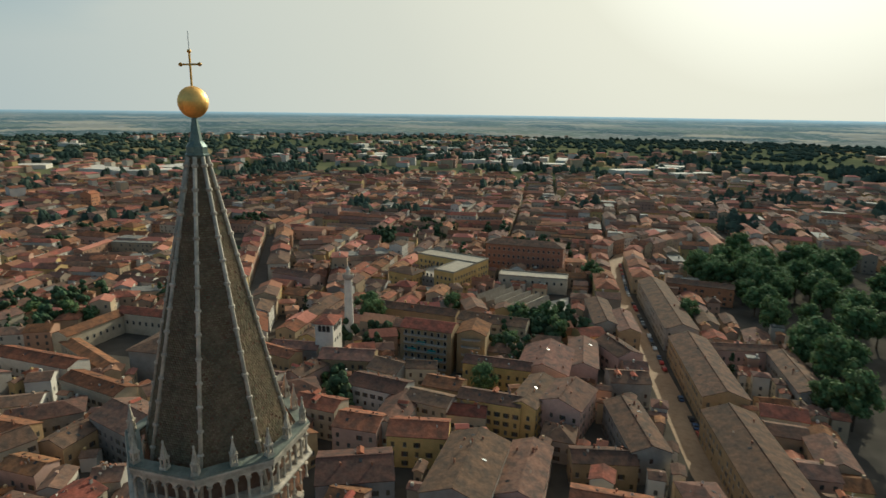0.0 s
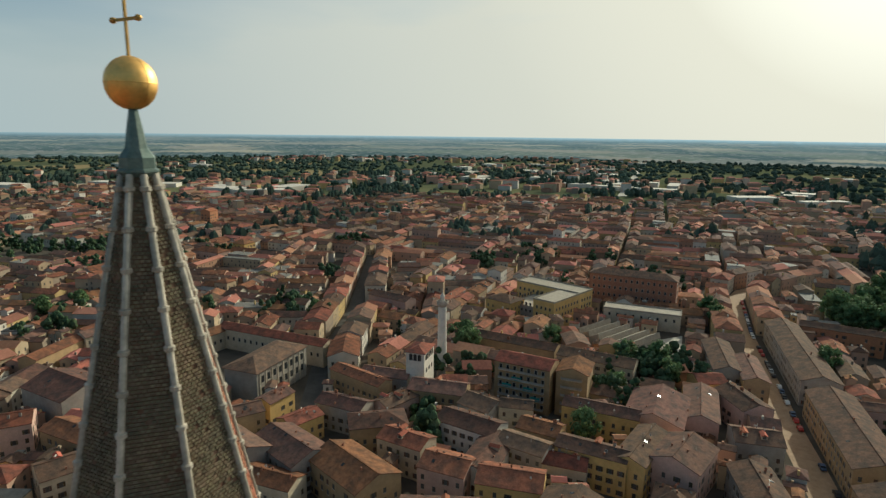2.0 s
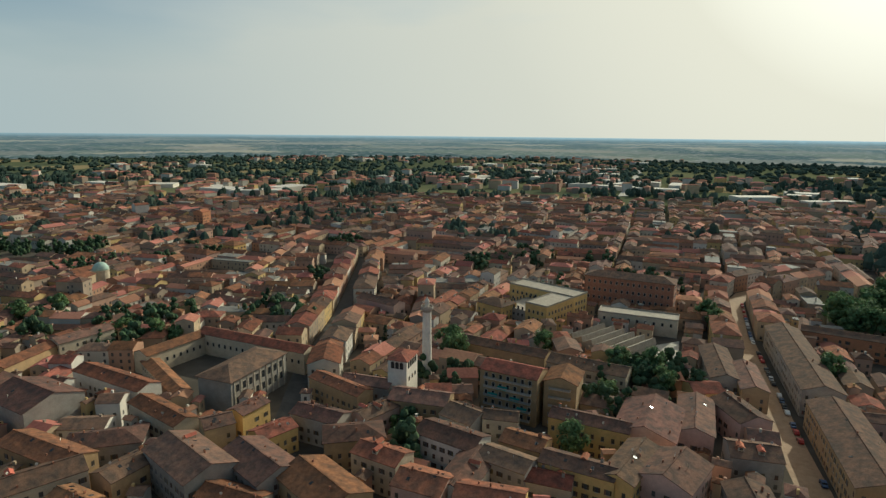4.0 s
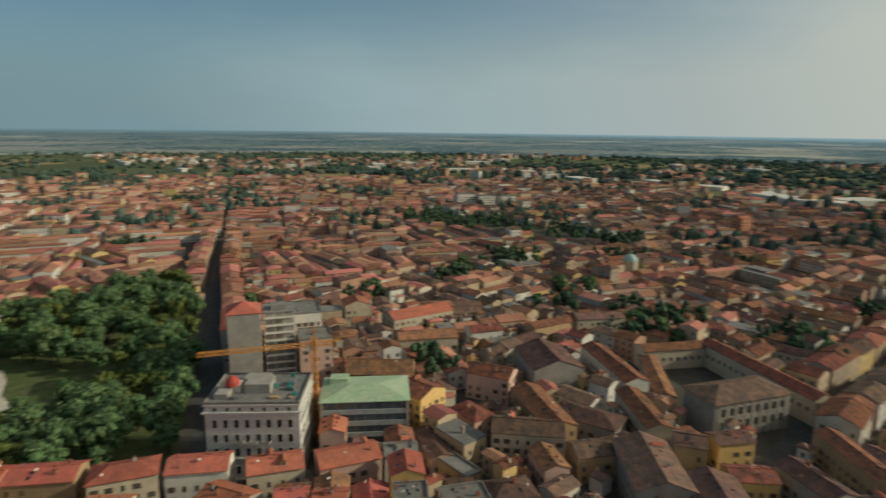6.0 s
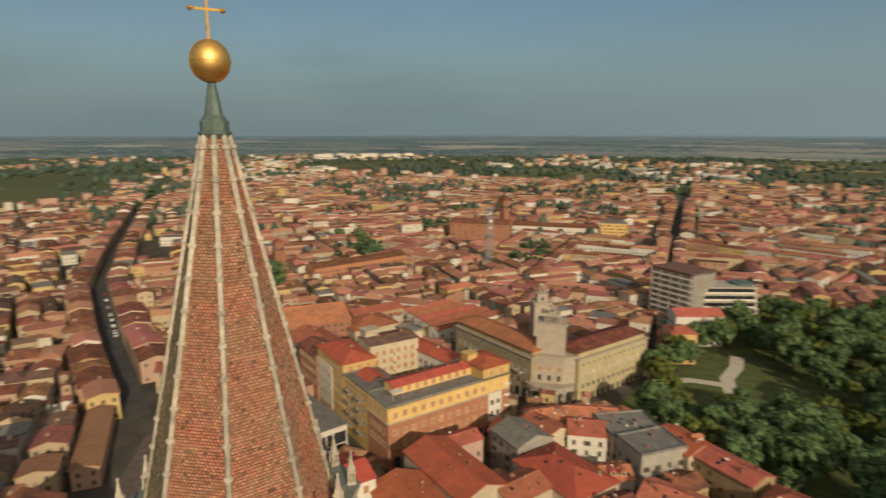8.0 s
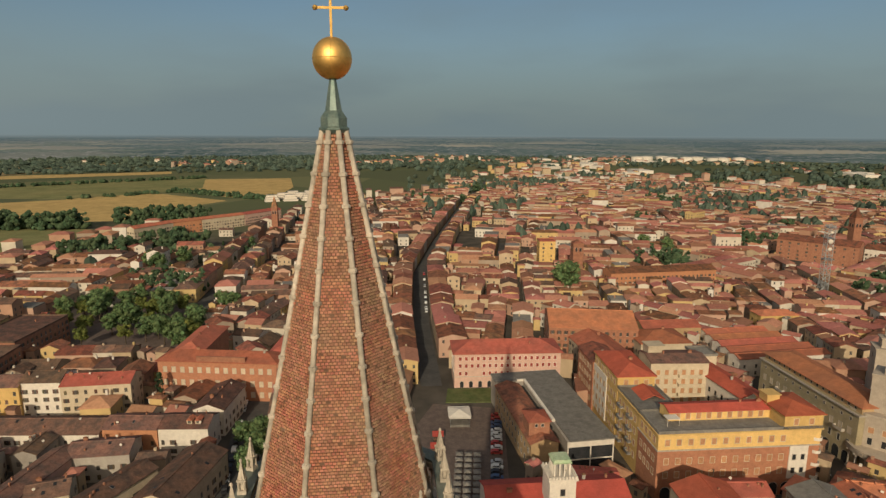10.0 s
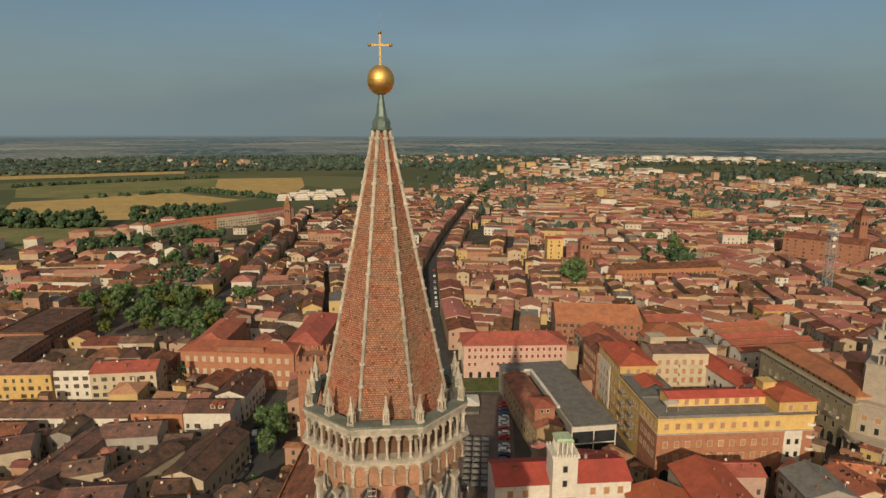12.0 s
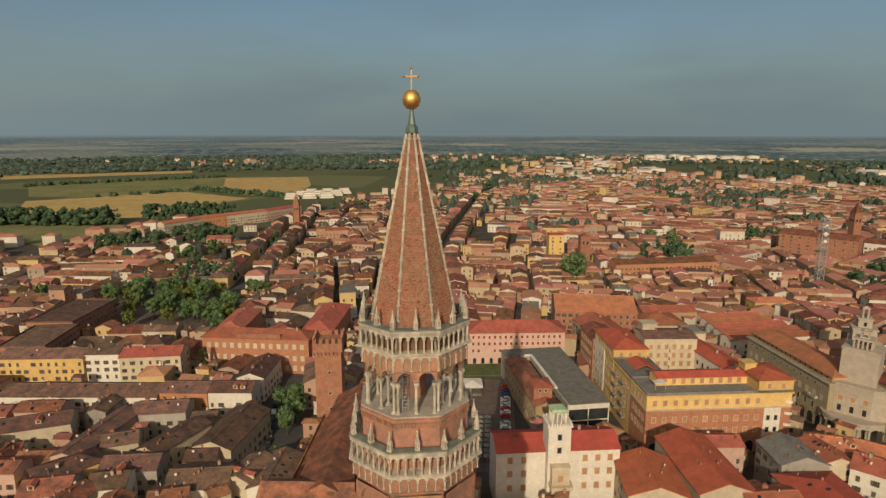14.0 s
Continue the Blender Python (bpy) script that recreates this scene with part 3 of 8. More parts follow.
# ---- houses ----
def roof_shape(s, w, d, h, rise, kind="gable", over=0.5, th=0.22, k=0, cap=False):
    """A tiled roof over a w by d block whose eaves are at h; the ridge runs along the longer side."""
    swap = d > w
    W, D = (d, w) if swap else (w, d)
    X, Y = W / 2 + over, D / 2 + over
    drop = rise * over / (D / 2)
    if kind == "gable":
        X = W / 2 + 0.2
        prof = [(-Y, h - drop), (0, h + rise), (Y, h - drop), (Y, h - drop - th), (0, h + rise - th), (-Y, h - drop - th)]
        vs = [(x, y, z + th) for x in (-X, X) for y, z in prof]
        fs = [(0, 6, 7, 1), (1, 7, 8, 2), (2, 8, 9, 3), (3, 9, 10, 4), (4, 10, 11, 5), (5, 11, 6, 0), (0, 1, 4, 5), (1, 2, 3, 4), (6, 11, 10, 7), (7, 10, 9, 8)]
        fs = [tuple(reversed(f)) for f in fs]
        if cap:                                           # raised row of ridge tiles
            m = rise / (D / 2)
            prof = [(-Y, h - drop), (-0.3, h + rise - 0.3 * m), (-0.22, h + rise + 0.14), (0.22, h + rise + 0.14), (0.3, h + rise - 0.3 * m), (Y, h - drop), (Y, h - drop - th), (0, h + rise - th), (-Y, h - drop - th)]
            vs = [(x, y, z + th) for x in (-X, X) for y, z in prof]
            fs = [(i, i + 9, (i + 1) % 9 + 9, (i + 1) % 9)[::-1] for i in range(9)] + [(0, 1, 7, 8)[::-1], (1, 2, 3, 4, 7)[::-1], (4, 5, 6, 7)[::-1], (9, 10, 16, 17), (10, 11, 12, 13, 16), (13, 14, 15, 16)]
    else:
        r = max(W / 2 - D / 2, 0.2)
        z0, z1 = h - drop, h + rise
        vs = [(-X, -Y, z0), (X, -Y, z0), (X, Y, z0), (-X, Y, z0), (-X, -Y, z0 + th), (X, -Y, z0 + th), (X, Y, z0 + th), (-X, Y, z0 + th), (-r, 0, z1 + th), (r, 0, z1 + th)]
        fs = [(0, 3, 2, 1), (0, 1, 5, 4), (1, 2, 6, 5), (2, 3, 7, 6), (3, 0, 4, 7), (4, 5, 9, 8), (5, 6, 9), (6, 7, 8, 9), (7, 4, 8)]
    if swap:
        vs = [(-y, x, z) for x, y, z in vs]
    return s.add(vs, fs, k)


def wall_shape(s, w, d, h, rise, kind="gable", k=0):
    swap = d > w
    W, D = (d, w) if swap else (w, d)
    X, Y = W / 2, D / 2
    vs = [(-X, -Y, 0), (X, -Y, 0), (X, Y, 0), (-X, Y, 0), (-X, -Y, h), (X, -Y, h), (X, Y, h), (-X, Y, h)]
    fs = [(0, 1, 5, 4), (2, 3, 7, 6), (0, 3, 2, 1)]
    if kind == "gable":
        vs += [(-X, 0, h + rise), (X, 0, h + rise)]
        fs += [(1, 2, 6, 9, 5), (3, 0, 4, 8, 7)]
    else:
        fs += [(1, 2, 6, 5), (3, 0, 4, 7), (4, 5, 6, 7)]
    if swap:
        vs = [(-y, x, z) for x, y, z in vs]
    return s.add(vs, fs, k)


def window_box(s, side, u, z, w, d, ww, wh, rng, shut=True, sill=True):
    """One window on a side (0 front, 1 right, 2 back, 3 left): glass, surround and shutters, a little proud of the wall."""
    def put(u0, u1, z0, z1, o, k):
        q = ((u0, z0), (u1, z0), (u1, z1), (u0, z1))
        if side == 0:
            f, b = [(a, -d / 2 - o, c) for a, c in q], [(a, -d / 2 + 0.02, c) for a, c in q]
        elif side == 2:
            f, b = [(-a, d / 2 + o, c) for a, c in q], [(-a, d / 2 - 0.02, c) for a, c in q]
        elif side == 1:
            f, b = [(w / 2 + o, a, c) for a, c in q], [(w / 2 - 0.02, a, c) for a, c in q]
        else:
            f, b = [(-w / 2 - o, -a, c) for a, c in q], [(-w / 2 + 0.02, -a, c) for a, c in q]
        s.add(f + b, [(0, 1, 2, 3), (0, 4, 5, 1), (1, 5, 6, 2), (2, 6, 7, 3), (3, 7, 4, 0)], k)
    state = rng.random()
    closed = shut and state < 0.25
    put(u - ww / 2, u + ww / 2, z, z + wh, 0.05 if closed else 0.015, 1 if closed else 0)
    if shut and 0.25 <= state < 0.65:
        put(u - ww, u - ww / 2 - 0.02, z, z + wh, 0.05, 1)
        put(u + ww / 2 + 0.02, u + ww, z, z + wh, 0.05, 1)
    if sill:
        put(u - ww / 2 - 0.12, u + ww / 2 + 0.12, z - 0.14, z - 0.02, 0.1, 2)


def window_set(s, w, d, h, rng, fh=3.2, gap=3.0, ww=1.05, wh=1.6, sides=(0, 1, 2, 3), miss=0.12, shut=True, ground=0.9):
    floors = max(1, int((h - 0.4) / fh))
    for side in sides:
        L = w if side in (0, 2) else d
        n = max(1, int((L - 1.2) / gap))
        for fl in range(floors):
            z = ground + fl * fh
            for i in range(n):
                if rng.random() < miss:
                    continue
                window_box(s, side, -L / 2 + (i + 0.5) * L / n, z, w, d, ww, wh, rng, shut)


CHIMNEYS = []
for cw, cd, ch in ((0.5, 0.5, 1.1), (0.8, 0.5, 1.4), (1.3, 0.55, 1.2), (0.45, 0.45, 0.9)):
    g = Shape()
    g.box(-cw / 2, -cd / 2, -0.8, cw / 2, cd / 2, ch)
    g.box(-cw / 2 - 0.1, -cd / 2 - 0.1, ch, cw / 2 + 0.1, cd / 2 + 0.1, ch + 0.1, 1)
    g.box(-cw / 4, -cd / 4, ch + 0.1, cw / 4, cd / 4, ch + 0.32, 1)
    CHIMNEYS.append(g.mesh("chimney", STUCCO["brick"] if cw != 0.8 else STUCCO["grey"], TILE_OLD))
g = Shape()
g.box(-0.4, -0.6, 0.02, 0.4, 0.6, 0.14)
g.box(-0.34, -0.54, 0.14, 0.34, 0.54, 0.16, 1)
SKYLIGHT = g.mesh("skylight", METAL, GLASS_DARK)
g = Shape()
g.bar((0, 0, -0.5), (0, 0, 2.4), 0.035, 5)
for az_ in range(5):
    g.box(-0.5 + 0.03 * az_, -0.012, 2.3 - az_ * 0.22, 0.5 - 0.03 * az_, 0.012, 2.33 - az_ * 0.22)
AERIAL = g.mesh("aerial", METAL)
ADJ = {"cream": "cream stucco", "yellow": "yellow stucco", "ochre": "ochre stucco", "pink": "pink stucco", "orange": "orange stucco", "white": "whitewashed", "grey": "grey rendered", "brick": "brown brick", "olive": "olive stone"}
TNAME = {TILE_BRIGHT: "new bright red", TILE_RED: "bright red tiled", TILE_OLD: "weathered terracotta", TILE_BROWN: "dark brown tiled", SLATE: "dark flat"}


def window_mesh(name, w, h, pane, surround, proud=0.09, border=0.14, sides=None):
    """A window facing -y as one piece: pane, reveal and surround; sides: open shutters in place of the upright borders."""
    b = border
    bs = w * 0.46 if sides else b
    o = [(-w / 2 - bs, -0.14), (w / 2 + bs, -0.14), (w / 2 + bs, h + b), (-w / 2 - bs, h + b)]
    i = [(-w / 2, 0), (w / 2, 0), (w / 2, h), (-w / 2, h)]
    vs = [(x, 0.03, z) for x, z in o] + [(x, -proud, z) for x, z in o] + [(x, -proud, z) for x, z in i] + [(x, -0.015, z) for x, z in i]
    s = Shape()
    s.add(vs, [(12, 13, 14, 15)], 0)
    for j in range(4):
        k = (j + 1) % 4
        m = 2 if sides and j in (1, 3) else 1
        s.f += [(j, k, 4 + k, 4 + j), (4 + j, 4 + k, 8 + k, 8 + j), (8 + j, 8 + k, 12 + k, 12 + j)]
        s.k += [1, m, 1]
    return s.mesh(name, pane, surround, *((sides,) if sides else ()))


def on_side(side, w, d, u, z, out=0.0):
    return (pose(u, -d / 2 - out, z), pose(w / 2 + out, u, z, 0, 0, 90), pose(-u, d / 2 + out, z, 0, 0, 180), pose(-w / 2 - out, -u, z, 0, 0, 270))[side]


HOUSE_WINDOWS = [window_mesh("window", 1.0, 1.6, GLASS_DARK, STONE), window_mesh("window", 1.0, 1.6, SHUTTER, STONE),
                 window_mesh("window", 1.0, 1.6, GLASS_DARK, STONE, sides=SHUTTER), window_mesh("window", 1.0, 1.45, GLASS_DARK, STUCCO["cream"], sides=SHUTTER)]
SINGLE = 75


dorm = Shape()
dorm.box(-0.85, -1.1, -0.6, 0.85, 1.6, 1.1, 0)
dorm.add([(-1.1, -1.35, 1.08), (1.1, -1.35, 1.08), (0, -1.35, 1.75), (-1.1, 2.2, 1.08), (1.1, 2.2, 1.08), (0, 2.2, 1.75)], [(0, 1, 2), (5, 4, 3), (0, 2, 5, 3), (1, 4, 5, 2), (0, 3, 4, 1)], 1)
dorm.box(-0.5, -1.16, 0.05, 0.5, -1.08, 0.95, 2)
DORMER = dorm.mesh("dormer", STUCCO["cream"], TILE_RED, HOUSE_GLASS)


def house(x, y, ang, w, d, h, wall="cream", tile=None, kind="gable", pitch=0.36, seed=0, keep=True, chim=None, name="house", label="", group="houses of the old town", miss=0.12, gap=3.0, fh=3.2, shut=True, category="house"):
    """A town house of walls, tiled roof, windows, chimneys and skylights."""
    rng = random.Random(int(x * 13 + y * 7 + seed))
    tile = tile or TILE_OLD
    rise = min(w, d) / 2 * pitch
    if keep:
        take(x, y, ang, w, d)
    if not label:
        label = "%s %s house with %s roof" % ("low" if h < 8 else "tall" if h > 14 else "three-storey", ADJ[wall], TNAME[tile])
    ob = thing(name, label, category, pose(x, y, 0, 0, 0, ang), group)
    part("wall", wall_shape(Shape(), w, d, h, rise if kind == "gable" else 0, kind).mesh("wall", STUCCO[wall]), ob)
    s = Shape()
    if kind == "flat":
        s.box(-w / 2 - 0.15, -d / 2 - 0.15, h, w / 2 + 0.15, d / 2 + 0.15, h + 0.25)
        for b_ in ((-w / 2 - 0.15, -d / 2 - 0.15, w / 2 + 0.15, -d / 2 + 0.15), (-w / 2 - 0.15, d / 2 - 0.15, w / 2 + 0.15, d / 2 + 0.15),
                   (-w / 2 - 0.15, -d / 2 + 0.15, -w / 2 + 0.15, d / 2 - 0.15), (w / 2 - 0.15, -d / 2 + 0.15, w / 2 + 0.15, d / 2 - 0.15)):
            s.box(b_[0], b_[1], h + 0.25, b_[2], b_[3], h + 0.8)
    else:
        roof_shape(s, w, d, h, rise, kind, cap=True)
    roof = part("roof", s.mesh("roof", tile), ob)
    s = Shape()
    if math.hypot(x, y) < SINGLE:
        floors = max(1, int((h - 0.4) / fh))
        for side in range(4):
            L = w if side in (0, 2) else d
            n = max(1, int((L - 1.2) / gap))
            for fl in range(floors):
                for i in range(n):
                    if rng.random() > miss + 0.05:
                        part("window", rng.choice(HOUSE_WINDOWS), ob, at=on_side(side, w, d, -L / 2 + (i + 0.5) * L / n, 0.9 + fl * fh))
    else:
        window_set(s, w, d, h, rng, fh, gap, miss=miss, shut=shut)
    if s.v:
        part("windows", s.mesh("windows", HOUSE_GLASS, SHUTTER, STONE), ob, kind="stuff")
    n = rng.choice((0, 1, 1, 2)) if chim is None else chim
    L, D = max(w, d), min(w, d)
    for i in range(n):
        u, v = rng.uniform(-0.42, 0.42) * L, rng.uniform(-0.3, 0.3) * D
        z = h + (0.2 if kind == "flat" else rise * (1 - abs(v) / (D / 2)) + 0.15)
        if kind == "hip":
            z = min(z, h + rise * (L / 2 - abs(u)) / (D / 2) + 0.15)
        px, py = (u, v) if w >= d else (-v, u)
        part("chimney", rng.choice(CHIMNEYS), roof, at=pose(px, py, z))
    if kind == "gable" and rng.random() < 0.35:
        u, v = rng.uniform(-0.35, 0.35) * L, rng.choice((-1, 1)) * 0.25 * D
        tilt = math.degrees(math.atan(rise / (D / 2)))
        px, py = (u, v) if w >= d else (-v, u)
        part("skylight", SKYLIGHT, roof, at=pose(px, py, h + rise * 0.5 + 0.22, 0, 0, 0 if w >= d else 90) @ pose(0, 0, 0, -tilt if v > 0 else tilt))
    drng = random.Random(int(x * 5 + y * 3))
    if kind == "gable" and D > 8 and math.hypot(x, y) < 215 and drng.random() < 0.35:
        for _ in range(drng.choice((1, 1, 2))):
            u, v = drng.uniform(-0.34, 0.34) * L, drng.choice((-1, 1)) * drng.uniform(0.2, 0.3) * D
            px, py = (u, v) if w >= d else (-v, u)
            part("dormer", DORMER, roof, at=pose(px, py, h + rise * (1 - abs(v) / (D / 2)), 0, 0, (0 if w >= d else 90) + (180 if v > 0 else 0)))
    if math.hypot(x, y) < 260 and D > 6:                 # dishes, hatches and vents, too small to pick apart
        s = Shape()
        tilt = 0.0 if kind == "flat" else math.atan(rise / (D / 2))
        for _ in range(rng.randrange(3, 8)):
            u, v = rng.uniform(-0.36, 0.36) * L, rng.uniform(-0.4, 0.4) * D
            z = h + (0.2 if kind == "flat" else rise * (1 - abs(v) / (D / 2)) + 0.2)
            if kind == "hip":
                z = min(z, h + rise * (L / 2 - abs(u)) / (D / 2) + 0.1)
            what = rng.random()
            if what < 0.3:
                q = Shape().bar((0, 0, -0.2), (0, 0, 0.9), 0.04, 4).add([(0.42 * math.cos(a_ * 0.785), -0.12, 0.95 + 0.42 * math.sin(a_ * 0.785)) for a_ in range(8)] + [(0.42 * math.cos(a_ * 0.785), -0.06, 0.95 + 0.42 * math.sin(a_ * 0.785)) for a_ in range(8)], [tuple(range(8)), tuple(reversed(range(8, 16)))], 1)
                q.moved(pose(0, 0, 0, 0, 0, rng.uniform(-60, 60)))
            elif what < 0.6:
                q = Shape().box(-0.45, -0.6, -0.05, 0.45, 0.6, 0.1, 2).moved(pose(0, 0, 0, math.degrees(tilt) * (1 if v < 0 else -1)))
            else:
                q = Shape().box(-0.22, -0.22, -0.4, 0.22, 0.22, rng.uniform(0.5, 1.0), 3)
            q.moved(pose(u, v, z))
            if d > w:
                q.v = [(-y_, x_, z_) for x_, y_, z_ in q.v]
            o_ = len(s.v)
            s.v += q.v
            s.f += [tuple(i_ + o_ for i_ in f_) for f_ in q.f]
            s.k += q.k
        part("roof_fittings", s.mesh("roof_fittings", METAL, STUCCO["white"], GLASS_DARK, STUCCO["brick"]), roof, kind="stuff")
    if rng.random() < 0.25:
        part("aerial", AERIAL, roof, at=pose(0, 0, h + (rise if kind != "flat" else 0.3), 0, 0, rng.uniform(0, 180)))
    return ob


# ---- the bell tower ----
OCT = radians(-57.5)
COS8 = math.cos(math.pi / 8)


def octo(s, sections, k=0, cap=True):
    """Octagonal form of sections of (half width across the flats, height)."""
    return s.ring([(a / COS8, z) for a, z in sections], 8, k, OCT, cap)


def face_pose(i, a, z):
    """Local x runs along face i of the octagon, local y points inwards, the origin is the middle of the face."""
    ang = -80 + 45 * i
    r = radians(ang)
    return pose(a * math.cos(r), a * math.sin(r), z, 0, 0, ang + 90)


def arch_panel(width, height, n, fill, th):
    """A strip of wall with n round-headed openings; fill: share of each bay that is open."""
    s = Shape()
    b = width / n
    r = b * fill / 2
    zs = height - r - 0.12
    K = 8
    for i in range(n):
        cx = -width / 2 + (i + 0.5) * b
        arc = [(cx - b / 2, zs)] + [(cx - r * math.cos(math.pi * j / K), zs + r * math.sin(math.pi * j / K)) for j in range(K + 1)] + [(cx + b / 2, zs)]
        top = [(cx - b / 2, height)] + [(x, height) for x, _ in arc[1:-1]] + [(cx + b / 2, height)]
        m = len(arc)
        vs = [(x, y, z) for y in (0, th) for x, z in arc + top]
        fs = []
        for j in range(m - 1):
            fs += [(j, j + 1, m + j + 1, m + j), (2 * m + j + 1, 2 * m + j, 3 * m + j, 3 * m + j + 1), (j + 1, j, 2 * m + j, 2 * m + j + 1)]
        s.add(vs, fs)
    return s.weld()


def colonnette(h, r):
    s = Shape()
    s.box(-r * 1.5, -r * 1.5, 0, r * 1.5, r * 1.5, h * 0.05)
    s.ring([(r * 1.35, h * 0.05), (r * 1.35, h * 0.09), (r, h * 0.12), (r * 0.9, h * 0.8), (r * 1.1, h * 0.82), (r * 1.6, h * 0.93)], 10)
    s.box(-r * 1.7, -r * 1.7, h * 0.93, r * 1.7, r * 1.7, h)
    return s


def pinnacle_mesh(h):
    s = Shape()
    b = h * 0.122
    s.box(-b, -b, 0, b, b, h * 0.1)
    for sx in (-1, 1):
        for sy in (-1, 1):
            s.ring([(b * 0.28, h * 0.1), (b * 0.25, h * 0.36)], 6, cx=sx * b * 0.66, cy=sy * b * 0.66)
    s.box(-b * 0.3, -b * 0.3, h * 0.1, b * 0.3, b * 0.3, h * 0.36)
    s.box(-b * 0.98, -b * 0.98, h * 0.36, b * 0.98, b * 0.98, h * 0.42)
    for sx, sy in ((-1, 0), (1, 0), (0, -1), (0, 1)):
        s.ring([(b * 0.35, h * 0.42), (b * 0.02, h * 0.58)], 4, turn=math.pi / 4, cx=sx * b * 0.62, cy=sy * b * 0.62)
    s.ring([(b * 1.0, h * 0.42), (b * 0.2, h * 0.9)], 4, turn=math.pi / 4)
    s.ring([(0.01, h * 0.88), (b * 0.32, h * 0.91), (b * 0.36, h * 0.94), (b * 0.2, h * 0.985), (0.01, h)], 8)
    return s.mesh("pinnacle", MARBLE)


tower = thing("bell_tower", "tall brick bell tower with marble galleries, octagonal spire and gilded ball", "bell tower", (0, 0, 0))
part("shaft", Shape().box(-6.6, -6.6, 0, 6.6, 6.6, 66).box(-7.1, -7.1, 66, 7.1, 7.1, 67).moved(pose(0, 0, 0, 0, 0, 10)).mesh("shaft", BRICK), tower, "square brown brick shaft")
part("octagon", octo(Shape(), [(5.2, 66), (5.2, 77.6), (5.4, 77.8), (5.4, 79.2)]).mesh("octagon", BRICK), tower, "octagonal brick storey")
blind_arch = arch_panel(4.1, 4.4, 1, 0.7, 0.25).mesh("blind_arch", BRICK)
for i in range(8):
    part("blind_arch", blind_arch, tower, at=face_pose(i, 5.45, 73.0))


def gallery(floor_z, a, arcade_h, rim_h, bays, pin_h, col_r, low_h):
    """Marble gallery: blind arcade below, floor slab, open arcade of colonnettes, rim and pinnacles."""
    e = 2 * a * math.tan(math.pi / 8)
    part("gallery_floor", octo(Shape(), [(a - 0.25, floor_z - 0.34), (a + 0.12, floor_z - 0.2), (a + 0.22, floor_z - 0.16), (a + 0.22, floor_z - 0.05), (a + 0.05, floor_z)]).mesh("gallery_floor", MARBLE), tower)
    top = floor_z + arcade_h
    s = Shape()
    for (o, i_, z0, z1) in ((a + 0.06, a - 0.55, top, top + rim_h * 0.55), (a + 0.14, a - 0.62, top + rim_h * 0.55, top + rim_h * 0.75)):
        ring8(s, o, i_, z0, z1)
    part("rim_moulding", s.mesh("rim_moulding", MARBLE), tower)
    s = Shape()
    ring8(s, a + 0.10, a - 0.62, top + rim_h * 0.75, top + rim_h)
    part("rim_capping", s.mesh("rim_capping", LEAD), tower, "grey lead capping")
    col = colonnette(arcade_h * 0.8, col_r).mesh("colonnette", MARBLE)
    panel = arch_panel(e - 0.12, arcade_h * 0.42, bays, 0.74, 0.16).mesh("arch_strip", MARBLE)
    blind = arch_panel(e - 0.16, low_h, bays - 1, 0.8, 0.14).mesh("blind_arch_strip", MARBLE)
    bcol = colonnette(low_h * 0.7, col_r * 0.75).mesh("wall_shaft", MARBLE)
    pin = pinnacle_mesh(pin_h)
    for i in range(8):
        part("arch_strip", panel, tower, at=face_pose(i, a - 0.02, top - arcade_h * 0.42))
        for j in range(bays):
            part("colonnette", col, tower, at=face_pose(i, a - 0.12, floor_z) @ pose(-e / 2 + (j + 0.02) * e / bays, 0, 0))
        part("blind_arch_strip", blind, tower, at=face_pose(i, a - 0.16, floor_z - 0.34 - low_h))
        for j in range(bays):
            part("wall_shaft", bcol, tower, at=face_pose(i, a - 0.14, floor_z - 0.34 - low_h) @ pose(-(e - 0.2) / 2 + j * (e - 0.2) / (bays - 1), 0, 0))
        part("pinnacle", pin, tower, at=face_pose(i, a - 0.22, top + rim_h))
        part("pinnacle", pin, tower, at=face_pose(i, a - 0.25, top + rim_h) @ pose(-e / 2 + 0.08, 0, 0, 0, 0, -22.5))


def ring8(s, o, i_, z0, z1):
    """A flat octagonal ring."""
    P = lambda a, z: [(a / COS8 * math.cos(OCT + j * math.pi / 4), a / COS8 * math.sin(OCT + j * math.pi / 4), z) for j in range(8)]
    vs = P(o, z0) + P(o, z1) + P(i_, z0) + P(i_, z1)
    fs = []
    for j in range(8):
        k = (j + 1) % 8
        fs += [(j, k, 8 + k, 8 + j), (16 + k, 16 + j, 24 + j, 24 + k), (8 + j, 8 + k, 24 + k, 24 + j), (k, j, 16 + j, 16 + k)]
    s.add(vs, fs)


gallery(79.5, 5.65, 1.65, 0.5, 7, 1.75, 0.08, 1.25)
gallery(89.75, 4.65, 1.5, 0.5, 6, 1.62, 0.08, 1.3)
part("drum", octo(Shape(), [(4.6, 77.6), (4.6, 83.6), (4.75, 83.7), (4.75, 83.95), (4.6, 84.0), (4.6, 84.12)]).mesh("drum", BRICK), tower, "brick drum below the open belfry")
s = Shape()
for i in range(8):
    for j in range(14):
        c_ = Shape().box(-0.07, -0.12, 0, 0.07, 0.05, 0.42)
        c_.moved(face_pose(i, 4.62, 83.22) @ pose(-1.8 + j * 0.277, 0, 0))
        s.add(c_.v, c_.f)
part("corbel_frieze", s.mesh("corbel_frieze", BRICK), tower, kind="stuff")
part("belfry_floor", octo(Shape(), [(4.72, 84.12), (4.72, 84.24)]).mesh("belfry_floor", STONE), tower)
panel = arch_panel(3.52, 1.55, 2, 0.78, 0.45).mesh("belfry_arch_strip", BRICK)
col = colonnette(2.75, 0.115).mesh("belfry_column", MARBLE)
